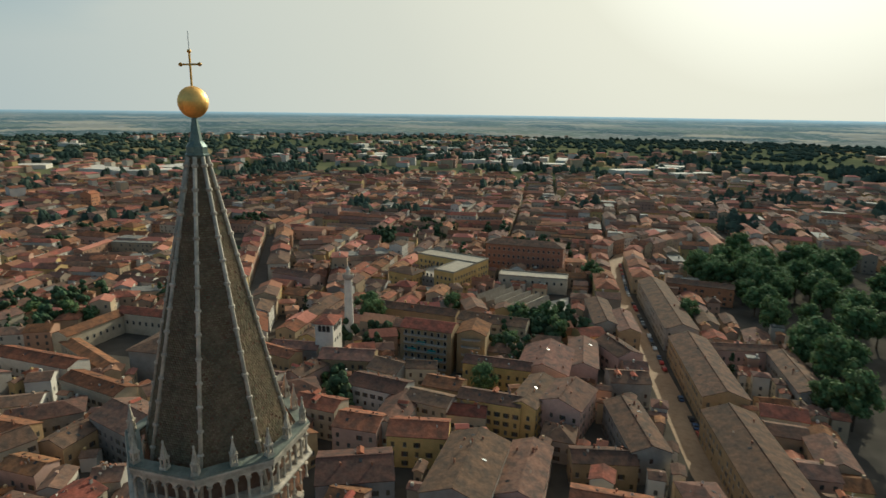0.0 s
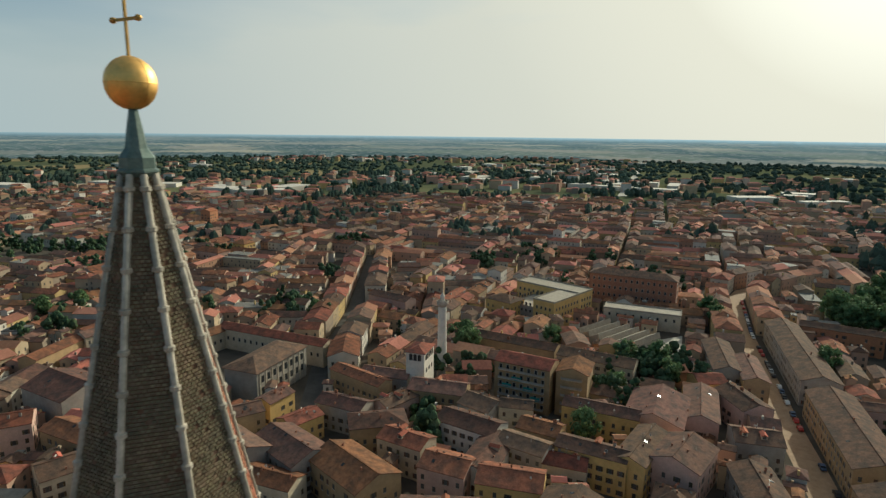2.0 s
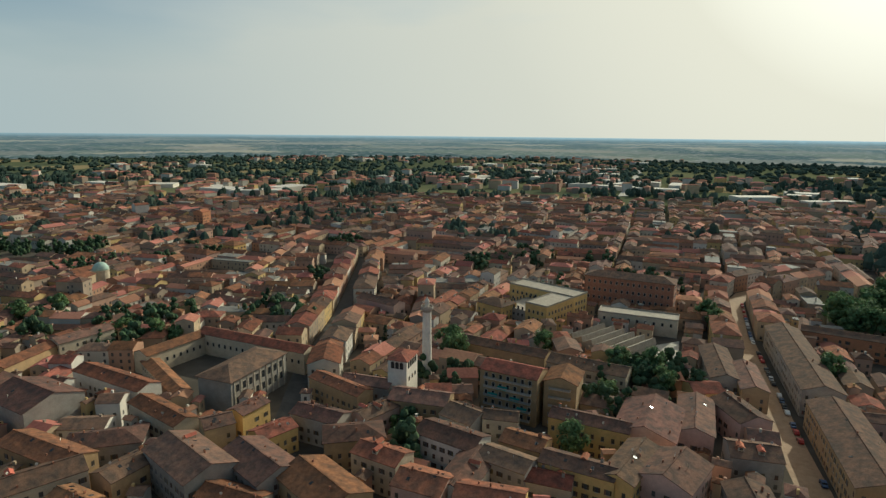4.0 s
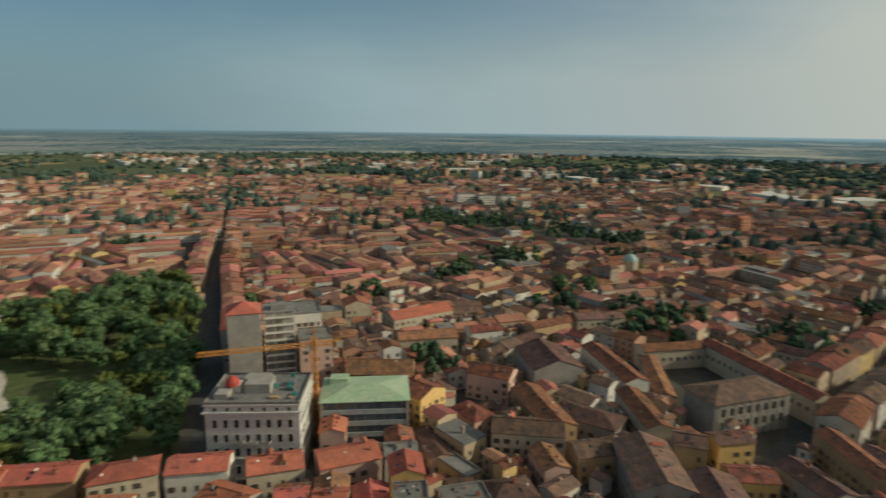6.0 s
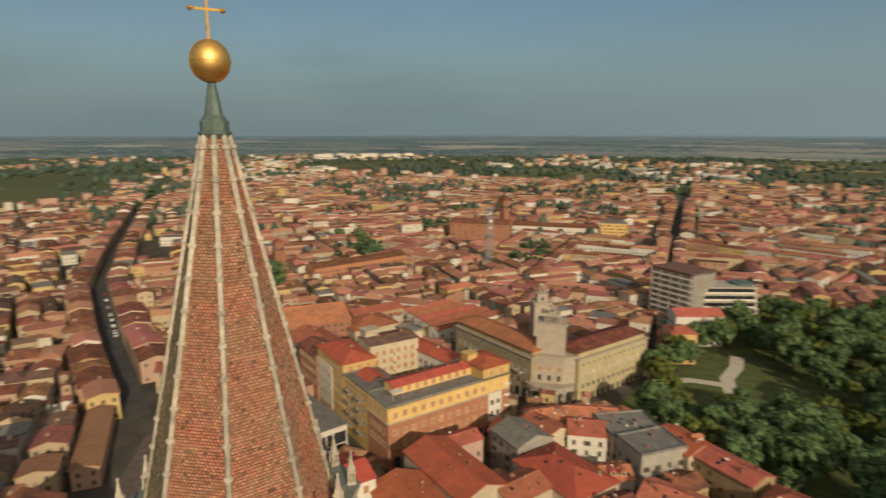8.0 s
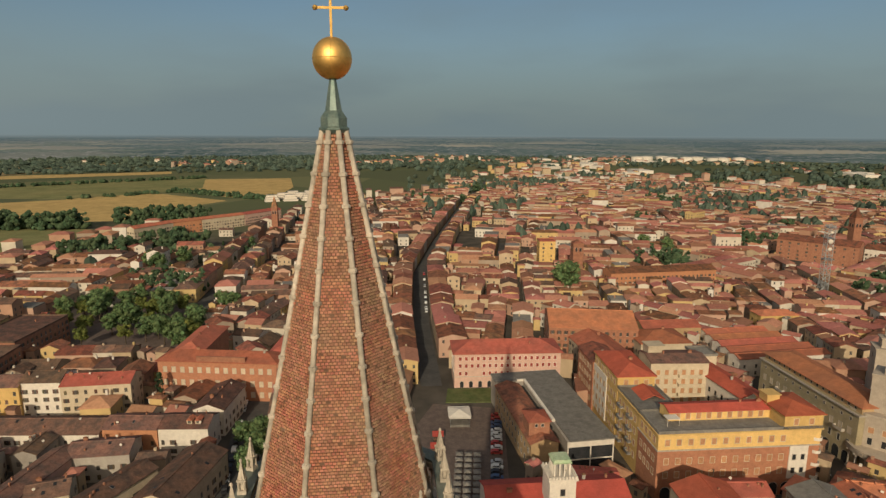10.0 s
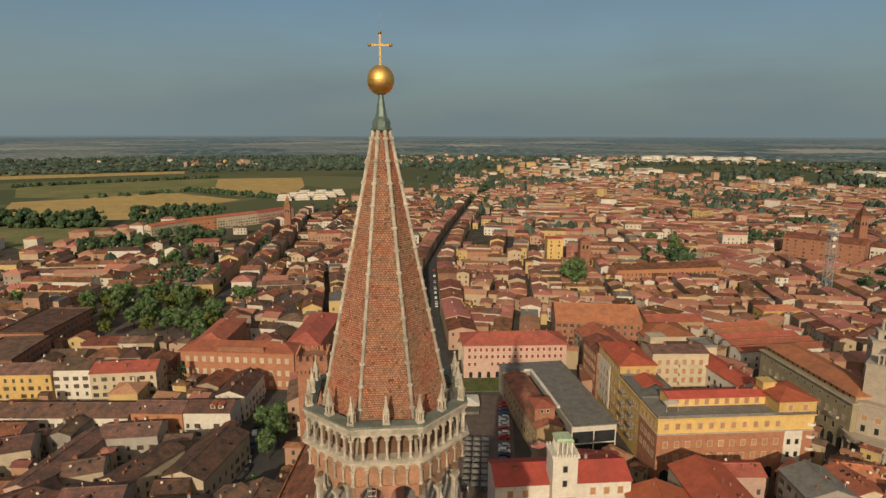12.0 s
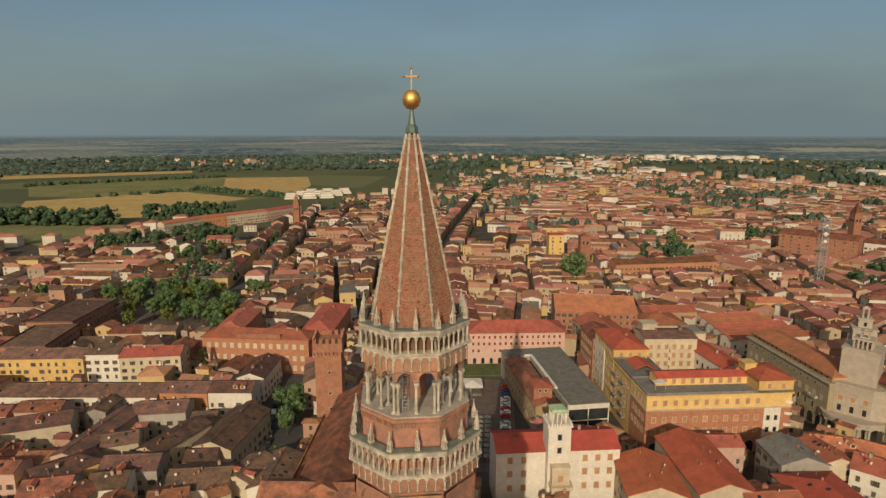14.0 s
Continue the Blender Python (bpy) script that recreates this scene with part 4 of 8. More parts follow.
for i in range(8):
    part("belfry_arch_strip", panel, tower, at=face_pose(i, 4.26, 86.45))
    part("belfry_column", col, tower, at=face_pose(i, 4.15, 84.24))
    for sx in (-1, 1):
        part("belfry_column", col, tower, at=face_pose(i, 4.15, 84.24) @ pose(sx * 1.52, 0, 0))
    part("belfry_column", col, tower, at=face_pose(i, 3.3, 84.24))
part("belfry_wall", octo(Shape(), [(4.24, 87.9), (4.4, 88.05), (4.4, 89.5)]).mesh("belfry_wall", BRICK), tower)
part("belfry_core", octo(Shape(), [(1.0, 84.24), (1.0, 88.0)]).mesh("belfry_core", BRICK), tower)
g = Shape()
for sx in (-0.25, 0.25):
    g.bar((sx, 0, 0), (sx, 0.6, 3.6), 0.03)
for j in range(11):
    g.bar((-0.25, 0.05 * j + 0.04, 0.3 * j + 0.3), (0.25, 0.05 * j + 0.04, 0.3 * j + 0.3), 0.02)
part("ladder", g.mesh("ladder", METAL), tower, at=face_pose(0, 3.6, 84.24) @ pose(-0.9, 0, 0))

# spire
Z0, Z1, A0, A1 = 89.75, 107.3, 3.98, 0.40
spire = part("spire", octo(Shape(), [(A0, Z0), (A1, Z1)]).mesh("spire", BRICK_JOINT), tower, "octagonal spire of brick courses")
slope = math.degrees(math.atan2(A0 - A1, Z1 - Z0))
SL = math.hypot(A0 - A1, Z1 - Z0)
rng = random.Random(4)
B = [(-0.5, -1, 0), (0.5, -1, 0), (0.5, 1, 0), (-0.5, 1, 0)]
brick_me = Shape().box(-0.064, -0.02, 0, 0.064, 0.06, 0.088).mesh("brick", SPIRE_BRICK)
rest = Shape()
count = 0
STEP = 0.124
for i in range(8):
    fp = face_pose(i, A0, Z0) @ pose(0, 0, 0, -slope)
    for r_ in range(13, int(SL / STEP)):
        v = r_ * STEP
        half = (A0 + (A1 - A0) * v / SL) * math.tan(math.pi / 8) - 0.1
        u = -half + (0.08 if r_ % 2 else 0.0)
        while u < half:
            if rng.random() < 0.97:
                m = fp @ pose(u + rng.uniform(-0.006, 0.006), -rng.uniform(0.012, 0.04), v + rng.uniform(-0.006, 0.006), rng.uniform(-3, 3), 0, rng.uniform(-2, 2))
                if i == 0 and 80 <= r_ <= 105 and count < 300:
                    part("brick", brick_me, spire, at=m)
                    count += 1
                else:
                    # faces 3 to 6 take lichened brick with shade put into its colour
                    rest.add([tuple(m @ Vector(p)) for p in ((-0.064, -0.02, 0), (0.064, -0.02, 0), (0.064, -0.02, 0.088), (-0.064, -0.02, 0.088), (-0.064, 0.06, 0), (0.064, 0.06, 0), (0.064, 0.06, 0.088), (-0.064, 0.06, 0.088))],
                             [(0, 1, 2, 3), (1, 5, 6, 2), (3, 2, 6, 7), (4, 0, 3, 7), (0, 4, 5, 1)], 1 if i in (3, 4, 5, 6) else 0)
            u += 0.16
part("brickwork", rest.mesh("brickwork", SPIRE_BRICK, BRICK_LICHEN_SHADE), spire, "staggered brick courses", kind="stuff")
for j in range(8):
    a_ = OCT + j * math.pi / 4
    d_ = Vector((math.cos(a_), math.sin(a_), 0))
    p0, p1 = d_ * (A0 / COS8 + 0.03) + Vector((0, 0, Z0)), d_ * (A1 / COS8 + 0.05) + Vector((0, 0, Z1))
    rib = part("rib", smooth(Shape().bar(p0, p1, 0.112, 8).mesh("rib", MARBLE)), spire, "pale marble rib")
    for n_ in range(1, 15):
        t_ = n_ / 14.4
        q = p0.lerp(p1, t_)
        g = Shape()
        g.ring([(0.11, -0.10), (0.175, -0.06), (0.175, 0.06), (0.11, 0.10)], 8)
        sx_ = Vector((-d_.y, d_.x, 0))
        part("knob", g.mesh("knob", MARBLE) if (j == 0 and n_ == 1) else bpy.data.meshes["knob"], rib, at=Matrix.Translation(q))
        if n_ == 1 and j == 0:
            KNOB = bpy.data.meshes["knob"]
part("spire_collar", octo(Shape(), [(0.46, 106.1 + 1.05), (0.58, 107.3), (0.58, 107.36), (0.5, 107.42), (0.5, 107.75), (0.42, 107.88), (0.3, 108.05)]).mesh("spire_collar", COPPER), tower, "patinated copper collar")
part("copper_cone", octo(Shape(), [(0.33, 107.95), (0.13, 109.2), (0.2, 109.22), (0.2, 109.3)]).mesh("copper_cone", COPPER), tower, "tall patinated copper cone")
g = Shape()
g.ring([(0.75 * math.sin(math.pi * k_ / 24) if 0 < k_ < 24 else 0.01, 109.99 - 0.8 * math.cos(math.pi * k_ / 24)) for k_ in range(25)], 40)
ball = part("ball", smooth(g.mesh("ball", GOLD)), tower, "large gilded ball, slightly taller than wide")
g = Shape()
g.ring([(0.756, 109.97), (0.762, 109.99), (0.756, 110.01)], 40, cap=False)
for k_ in range(4):
    a_ = radians(10 + 90 * k_)
    pts_ = [(0.752 * math.sin(math.pi * q_ / 16), 109.99 - 0.803 * math.cos(math.pi * q_ / 16)) for q_ in range(1, 16)]
    for (r0, z0), (r1, z1) in zip(pts_, pts_[1:]):
        g.bar((r0 * math.cos(a_), r0 * math.sin(a_), z0), (r1 * math.cos(a_), r1 * math.sin(a_), z1), 0.008, 4)
part("seam", g.mesh("seam", GOLD), ball)
g = Shape()
g.box(-0.045, -0.03, 110.75, 0.045, 0.03, 112.45)
g.box(-0.55, -0.028, 111.795, 0.55, 0.028, 111.885)
for cx_, cz_ in ((-0.58, 111.84), (0.58, 111.84), (0, 112.48)):
    b_ = Shape().ring([(0.01, -0.1), (0.08, -0.07), (0.11, 0), (0.08, 0.07), (0.01, 0.1)], 10)
    b_.moved(pose(cx_, 0, cz_))
    g.add(b_.v, b_.f)
g.moved(pose(0, 0, 0, 0, 0, 8))
part("cross", g.mesh("cross", GOLD_DULL), tower, "gilded cross with knobbed ends")
part("lightning_rod", Shape().bar((0, 0, 112.4), (0, 0, 113.45), 0.018, 5).mesh("lightning_rod", METAL), tower)


# ---- landmark buildings ----
R, O, N, B = TILE_RED, TILE_OLD, TILE_BROWN, TILE_BRIGHT


BLIND = surface("tan_roller_blind", (0.46, 0.24, 0.12), (0.40, 0.21, 0.11), 3, 0.2, 0.8, vary=0.12, bump=0.0)
W_DARK = window_mesh("window", 1.1, 1.7, GLASS_DARK, STONE)
W_TALL = window_mesh("window", 1.1, 2.3, GLASS_DARK, STONE)
W_BLIND = window_mesh("window", 1.35, 1.9, BLIND, STUCCO["cream"])
W_RED = window_mesh("window", 1.15, 1.6, SHUTTER_RED, STUCCO["white"])
W_PALE = window_mesh("window", 1.5, 2.2, STUCCO["cream"], STONE)
W_SMALL = window_mesh("window", 0.8, 0.9, GLASS_DARK, STONE)
W_BIG = window_mesh("window", 2.0, 3.0, GLASS_DARK, MARBLE)


def arch_opening(w, h):
    s = Shape()
    pts = [(-w / 2, 0), (w / 2, 0)] + [(w / 2 * math.cos(math.pi * k_ / 10), h - w / 2 + w / 2 * math.sin(math.pi * k_ / 10)) for k_ in range(11)]
    n_ = len(pts)
    s.add([(x, -0.06, z) for x, z in pts], [tuple(range(n_))], 0)
    ring_ = [(x * (1 + 0.3 / w), z + (0.15 if z > h - w / 2 else 0)) for x, z in pts[1:]]
    for (x0, z0), (x1, z1), (X0, Z0_), (X1, Z1_) in zip(pts[1:], pts[2:], ring_, ring_[1:]):
        s.add([(x0, -0.12, z0), (x1, -0.12, z1), (X1, -0.12, Z1_), (X0, -0.12, Z0_)], [(0, 1, 2, 3)], 1)
    return s.mesh("arch", GLASS_DARK, STONE)


ARCH_3 = arch_opening(3.0, 4.2)
ARCH_2 = arch_opening(1.5, 2.8)


def openings(ob, base, me, side, w, d, n, z, u0=None, u1=None, name="window", skip=()):
    """A row of n windows on one side of a block that stands at base within its building."""
    L = w if side in (0, 2) else d
    u0, u1 = -L / 2 + 1.2 if u0 is None else u0, L / 2 - 1.2 if u1 is None else u1
    for i in range(n):
        if i not in skip:
            part(name, me, ob, at=base @ on_side(side, w, d, u0 + (i + 0.5) * (u1 - u0) / n, z))


def wing(ob, x, y, rot, w, d, z0, z1, wall, tile=None, kind="hip", pitch=0.34, over=0.6):
    """One block of a building: walls from z0 to z1 and a roof. Returns its place."""
    m = pose(x, y, 0, 0, 0, rot)
    part("wall", Shape().box(-w / 2, -d / 2, z0, w / 2, d / 2, z1).mesh("wall", STUCCO[wall] if isinstance(wall, str) else wall), ob, at=m)
    if tile:
        s = Shape()
        if kind == "flat":
            s.box(-w / 2 - 0.2, -d / 2 - 0.2, z1, w / 2 + 0.2, d / 2 + 0.2, z1 + 0.3)
            for b_ in ((-w / 2 - 0.2, -d / 2 - 0.2, w / 2 + 0.2, -d / 2 + 0.1), (-w / 2 - 0.2, d / 2 - 0.1, w / 2 + 0.2, d / 2 + 0.2),
                       (-w / 2 - 0.2, -d / 2 + 0.1, -w / 2 + 0.1, d / 2 - 0.1), (w / 2 - 0.1, -d / 2 + 0.1, w / 2 + 0.2, d / 2 - 0.1)):
                s.box(b_[0], b_[1], z1 + 0.3, b_[2], b_[3], z1 + 0.95)
        else:
            roof_shape(s, w, d, z1, min(w, d) / 2 * pitch, kind, over)
            if kind == "gable":
                rise = min(w, d) / 2 * pitch
                part("gable", wall_shape(Shape(), w, d, 0.05, rise, "gable").moved(pose(0, 0, z1 - 0.05)).mesh("gable", STUCCO[wall] if isinstance(wall, str) else wall), ob, at=m)
        part("roof", s.mesh("roof", tile), ob, at=m)
    return m


def band(ob, base, w, d, z, h, out, mat, name="cornice"):
    """A moulding right round a block."""
    s = Shape()
    for x0, y0, x1, y1 in ((-w / 2 - out, -d / 2 - out, w / 2 + out, -d / 2 + 0.01), (-w / 2 - out, d / 2 - 0.01, w / 2 + out, d / 2 + out),
                           (-w / 2 - out, -d / 2 + 0.01, -w / 2 + 0.01, d / 2 - 0.01), (w / 2 - 0.01, -d / 2 + 0.01, w / 2 + out, d / 2 - 0.01)):
        s.box(x0, y0, z, x1, y1, z + h)
    part(name, s.mesh(name, mat), ob, at=base)


def balcony_mesh(w, d=1.2):
    s = Shape()
    s.box(-w / 2, -d, 0, w / 2, 0.02, 0.18)
    s.box(-w / 2, -d, 0.18, w / 2, -d + 0.06, 1.0, 1)
    for sx in (-w / 2, w / 2 - 0.06):
        s.box(sx, -d + 0.06, 0.18, sx + 0.06, 0, 1.0, 1)
    return s


def chimneys_on(ob, base, spots):
    for x, y, z in spots:
        part("chimney", CHIMNEYS[int(abs(x * 3 + y)) % 4], ob, at=base @ pose(x, y, z))


# yellow palace round a court
YP = thing("palace", "large yellow and brown brick palace with roof terrace and red roofs", "palace", (58.4, 138.9, 0, 0, 0, 8.5))
take(82, 150, 8.5, 52, 18)
take(64, 176, 4, 18, 56)
take(88, 180, 8, 46, 50)
RUSSET = surface("russet_brick_facing", (0.40, 0.18, 0.10), (0.35, 0.155, 0.09), 3, 0.15, 0.9, vary=0.08, bump=0.2)
f = wing(YP, 25, 7, 0, 50, 14, 0, 16.2, RUSSET)
wing(YP, 25, 7, 0, 50, 14, 16.2, 21.4, "yellow", SLATE, "flat")
band(YP, f, 50, 14, 15.9, 0.4, 0.25, STONE)
band(YP, f, 50, 14, 21.0, 0.4, 0.45, STUCCO["yellow"])
for z_ in (7.3, 11.6):
    openings(YP, f, W_BLIND, 0, 50, 14, 11, z_, -24, 15)
    openings(YP, f, W_BLIND, 3, 50, 14, 4, z_)
openings(YP, f, W_BLIND, 0, 50, 14, 11, 17.6, -24, 15)
openings(YP, f, W_BLIND, 3, 50, 14, 4, 17.6)
openings(YP, f, ARCH_3, 0, 50, 14, 11, 0.1, -24, 22, "arch")
part("white_bay", Shape().box(15.6, -7.3, 5.5, 21.4, -6.9, 16.0).mesh("white_bay", STUCCO["white"]), YP, "white rendered bay", at=f)
for z_ in (7.3, 11.6):
    openings(YP, f @ pose(0, -0.3, 0), W_DARK, 0, 50, 14, 2, z_, 15.8, 21.2)
p = wing(YP, 22, 10, 0, 32, 6, 21.7, 24.6, "yellow", B, "gable", 0.3)
openings(YP, p, W_BLIND, 0, 32, 6, 9, 22.2)
e_ = wing(YP, 44, 7, 0, 12, 14.4, 21.4, 26, "yellow", B, "hip", 0.28)
band(YP, e_, 12, 14.4, 25.6, 0.4, 0.4, STUCCO["yellow"])
openings(YP, e_, W_BLIND, 0, 12, 14.4, 2, 22.8)
for k_ in range(4):
    s = Shape().ring([(1.6, 0), (1.6, 0.18)], 20).ring([(1.6, 0.18), (1.6, 0.95), (1.5, 0.95), (1.5, 0.18)], 20, cap=False)
    part("balcony", s.mesh("balcony", STUCCO["white"]), YP, "rounded white corner balcony", at=(49.3, 0.8, 5.2 + 4.1 * k_))
l_ = wing(YP, 6.5, 23, 0, 13, 18, 0, 21.4, "yellow", SLATE, "flat")
band(YP, l_, 13, 18, 20.9, 0.5, 0.5, STUCCO["yellow"])
part("lean_to", roof_shape(Shape(), 7, 9, 21.7, 1.5, "gable").mesh("lean_to", B), YP, "small red tiled roof on the terrace", at=(8, 26, 0))
l2 = wing(YP, 6.5, 44, -1, 13, 24, 0, 25.5, "yellow", B, "hip", 0.34)
band(YP, l2, 13, 24, 24.9, 0.5, 0.5, STUCCO["yellow"])
part("grey_bay", Shape().box(-6.8, -2, 4, -6.4, 12, 21).mesh("grey_bay", STUCCO["white"]), YP, "pale grey rendered bay", at=l2)
for z_ in (4.5, 8.6, 12.7, 16.8):
    openings(YP, l_, W_BLIND, 3, 13, 18, 5, z_)
    openings(YP, l2 @ pose(-0.42, 0, 0), W_BLIND, 3, 13, 24, 4, z_, -12, 2)
    openings(YP, l2, W_BLIND, 3, 13, 24, 3, z_, 2, 11.5)
    openings(YP, l2, W_BLIND, 1, 13, 24, 6, z_)
openings(YP, l2, W_BLIND, 3, 13, 24, 7, 21.6)
openings(YP, l2, W_BLIND, 0, 13, 24, 3, 22.2)
for z_ in (4.5, 8.6, 12.7, 16.8):
    for u_ in (-5, 3):
        part("balcony", balcony_mesh(3.2).mesh("balcony", STONE, METAL), YP, at=l_ @ on_side(3, 13, 18, u_, z_ - 0.3))
old = wing(YP, 5, 65, 0, 11, 18, 0, 21, RUSSET, O, "gable", 0.32)
for z_ in (4.5, 8.6, 12.7, 16.8):
    openings(YP, old, W_BLIND, 3, 11, 18, 5, z_)
b_ = wing(YP, 26, 46, -3, 21, 12, 0, 26.5, "cream", N, "gable", 0.18)
bal = balcony_mesh(8, 1.4).mesh("balcony", STUCCO["cream"], STUCCO["cream"])
for z_ in (7.5, 11, 14.5, 18, 21.5):
    openings(YP, b_, W_BLIND, 0, 21, 12, 6, z_ + 0.4)
    openings(YP, b_, W_BLIND, 3, 21, 12, 3, z_ + 0.4)
    part("balcony", bal, YP, at=b_ @ on_side(0, 21, 12, 3.5, z_ - 0.2))
part("roof_hut", Shape().box(-3, -2.5, 26.5, 3, 2.5, 30).box(-3.4, -2.9, 30, 3.4, 2.9, 30.3).mesh("roof_hut", STUCCO["cream"]), YP, at=(20, 50, 0))
c_ = wing(YP, 40.5, 36, 6, 9, 30, 0, 21.5, "white", B, "gable", 0.34)
for z_ in (6, 9.5, 13, 16.5):
    openings(YP, c_, W_DARK, 3, 9, 30, 8, z_)
    part("balcony", balcony_mesh(10, 1.3).mesh("balcony", STUCCO["cream"], METAL), YP, at=c_ @ on_side(3, 9, 30, 8, z_ - 0.4))
t_ = wing(YP, 42, 56, 0, 8, 9, 0, 24, "cream", SLATE, "flat")
chimneys_on(YP, Matrix(), ((8, 42, 27.2), (30, 10, 25.4), (22, 46, 27.6), (36, 10, 25.2), (32, 46, 27.5), (40.5, 32, 23), (5, 62, 22.4)))
part("lift_house", Shape().box(-2, -2, 0, 2, 2, 3).box(-2.3, -2.3, 3, 2.3, 2.3, 3.3).mesh("lift_house", STUCCO["yellow"]), YP, at=(39.5, 10, 25.4))
part("pergola", Shape().box(-2, -1.5, 2.3, 2, 1.5, 2.45).bar((-1.8, -1.3, 0), (-1.8, -1.3, 2.3), 0.06).bar((1.8, -1.3, 0), (1.8, -1.3, 2.3), 0.06).mesh("pergola", STUCCO["white"]), YP, at=(6, 5, 21.7))

# olive stone government palace with a concrete corner tower
GP = thing("government_palace", "olive stone government palace with pale concrete corner tower and portico", "palace", (0, 0, 0))
take(131, 187, 9.7, 16, 54)
take(163, 162, 10, 48, 16)
take(146, 172, -52, 26, 26)
a_ = wing(GP, 130.7, 187.2, 9.7, 14, 50, 0, 18.5, "olive")
a2 = wing(GP, 131.1, 187.3, 9.7, 12.4, 49, 18.5, 21, STUCCO["ochre"], R, "hip", 0.32, 1.0)
band(GP, a_, 14, 50, 18.0, 0.5, 0.6, STONE)
openings(GP, a_, W_TALL, 3, 14, 50, 12, 6.2)
openings(GP, a_, W_PALE, 3, 14, 50, 12, 10.6)
openings(GP, a_, W_SMALL, 3, 14, 50, 12, 15.4)
openings(GP, a2, W_SMALL, 3, 12.4, 49, 16, 19.2)
openings(GP, a_, ARCH_3, 3, 14, 50, 11, 0.1, None, None, "arch")
for u_ in (-12, 4, 18):
    part("balcony", balcony_mesh(4).mesh("balcony", STONE, STONE), GP, at=a_ @ on_side(3, 14, 50, u_, 10.2))
# right wing: the palace's olive stone with sunlight painted into its colour
SUNLIT_OLIVE = surface("sunlit_olive_render", (0.49, 0.40, 0.225), (0.42, 0.345, 0.20), 4, 0.4, 0.9, vary=0.05, bump=0.1, stain=0.14)
a_ = wing(GP, 164.6, 162.5, 10, 44, 14, 0, 18.5, SUNLIT_OLIVE)
a2 = wing(GP, 164.6, 163, 10, 42.5, 12.4, 18.5, 21, SUNLIT_OLIVE, O, "hip", 0.32, 1.0)
band(GP, a_, 44, 14, 18.0, 0.5, 0.6, STONE)
openings(GP, a_, W_PALE, 0, 44, 14, 13, 10.4)
openings(GP, a_, W_DARK, 0, 44, 14, 13, 5.6)
openings(GP, a_, W_SMALL, 0, 44, 14, 13, 15.2)
openings(GP, a_, ARCH_2, 0, 44, 14, 13, 0.1, None, None, "arch")
PALE_FACING = surface("pale_stone_facing", (0.43, 0.355, 0.275), (0.38, 0.315, 0.245), 3, 0.3, 0.85, vary=0.05, bump=0.12, stain=0.15)
CORNERS = set()
CT = pose(139.5, 164, 0, 0, 0, -40) @ Matrix.Diagonal((1.12, 1.12, 1, 1))
part("corner_body", Shape().prism([(-11, 4), (-9, -4.5), (-5, -7), (5, -7), (9, -4.5), (11, 4), (9, 13), (-9, 13)], 0, 18.5).mesh("corner_body", PALE_FACING), GP, "pale concrete corner", at=CT)
part("body_cornice", Shape().prism([(-11.4, 4), (-9.3, -4.8), (-5.1, -7.5), (5.1, -7.5), (9.3, -4.8), (11.4, 4), (9.3, 13.3), (-9.3, 13.3)], 18.5, 19.3).mesh("body_cornice", PALE_FACING), GP, at=CT)
part("corner_tower", Shape().box(-5.1, -4.5, 19.3, 5.1, 4.0, 31.4).box(-5.35, -4.75, 31.4, 5.35, 4.25, 31.9).box(-4.3, 4.0, 19.3, 4.3, 10.5, 27).mesh("corner_tower", PALE_FACING), GP, "windowless pale concrete tower", at=CT)
for u_ in (-3.4, 0, 3.4):
    part("window", W_BLIND, GP, at=CT @ pose(u_, -7, 13))
    part("window", W_TALL, GP, at=CT @ pose(u_, -7, 9))
s = Shape()
arc_ = [(9.5 * math.cos(radians(200 + 140 * k_ / 14)), -3 + 9.5 * math.sin(radians(200 + 140 * k_ / 14))) for k_ in range(15)]
s.prism([(-9, 3), *arc_, (9, 3)], 6.2, 8.0)
part("portico_canopy", s.mesh("portico_canopy", PALE_FACING), GP, "curved concrete canopy", at=CT)
for x, y in arc_[1:-1:2]:
    part("column", colonnette(6.2, 0.42).mesh("column", STONE) if x == arc_[1][0] else bpy.data.meshes["column"], GP, at=CT @ pose(x * 0.93, y * 0.93, 0))
for k_ in range(11):
    a0 = radians(236 + 68 * k_ / 10)
    q = Shape().box(-0.32, -0.05, 0, 0.32, 0.05, 0.75)
    q.moved(pose(9.58 * math.cos(a0), -3 + 9.58 * math.sin(a0), 6.75, 0, 0, math.degrees(a0) + 90))
    part("lettering_bar", q.mesh("lettering_bar", STUCCO["grey"]), GP, at=CT)
PILLAR_A = Shape().box(-0.24, -0.24, 0, 0.24, 0.24, 3.0).mesh("pillar", PALE_FACING)
PILLAR_B = Shape().box(-0.2, -0.2, 0, 0.2, 0.2, 1.8).mesh("pillar", PALE_FACING)
for k_ in range(5):
    for x, y in ((-2.4 + 1.2 * k_, -3.0), (-2.4 + 1.2 * k_, 1.8), (-2.4, -3.0 + 1.2 * k_), (2.4, -3.0 + 1.2 * k_)):
        if (round(x, 1), round(y, 1)) not in CORNERS:
            CORNERS.add((round(x, 1), round(y, 1)))
            part("pillar", PILLAR_A, GP, at=CT @ pose(x, y, 31.9))
part("crown_slab", Shape().box(-2.8, -3.4, 34.9, 2.8, 2.2, 35.4).box(-1.3, -1.9, 35.4, 1.3, 0.7, 35.8).mesh("crown_slab", PALE_FACING), GP, at=CT)
for x, y in ((-1, -1.6), (1, -1.6), (-1, 0.4), (1, 0.4)):
    part("pillar", PILLAR_B, GP, at=CT @ pose(x, y, 35.8))
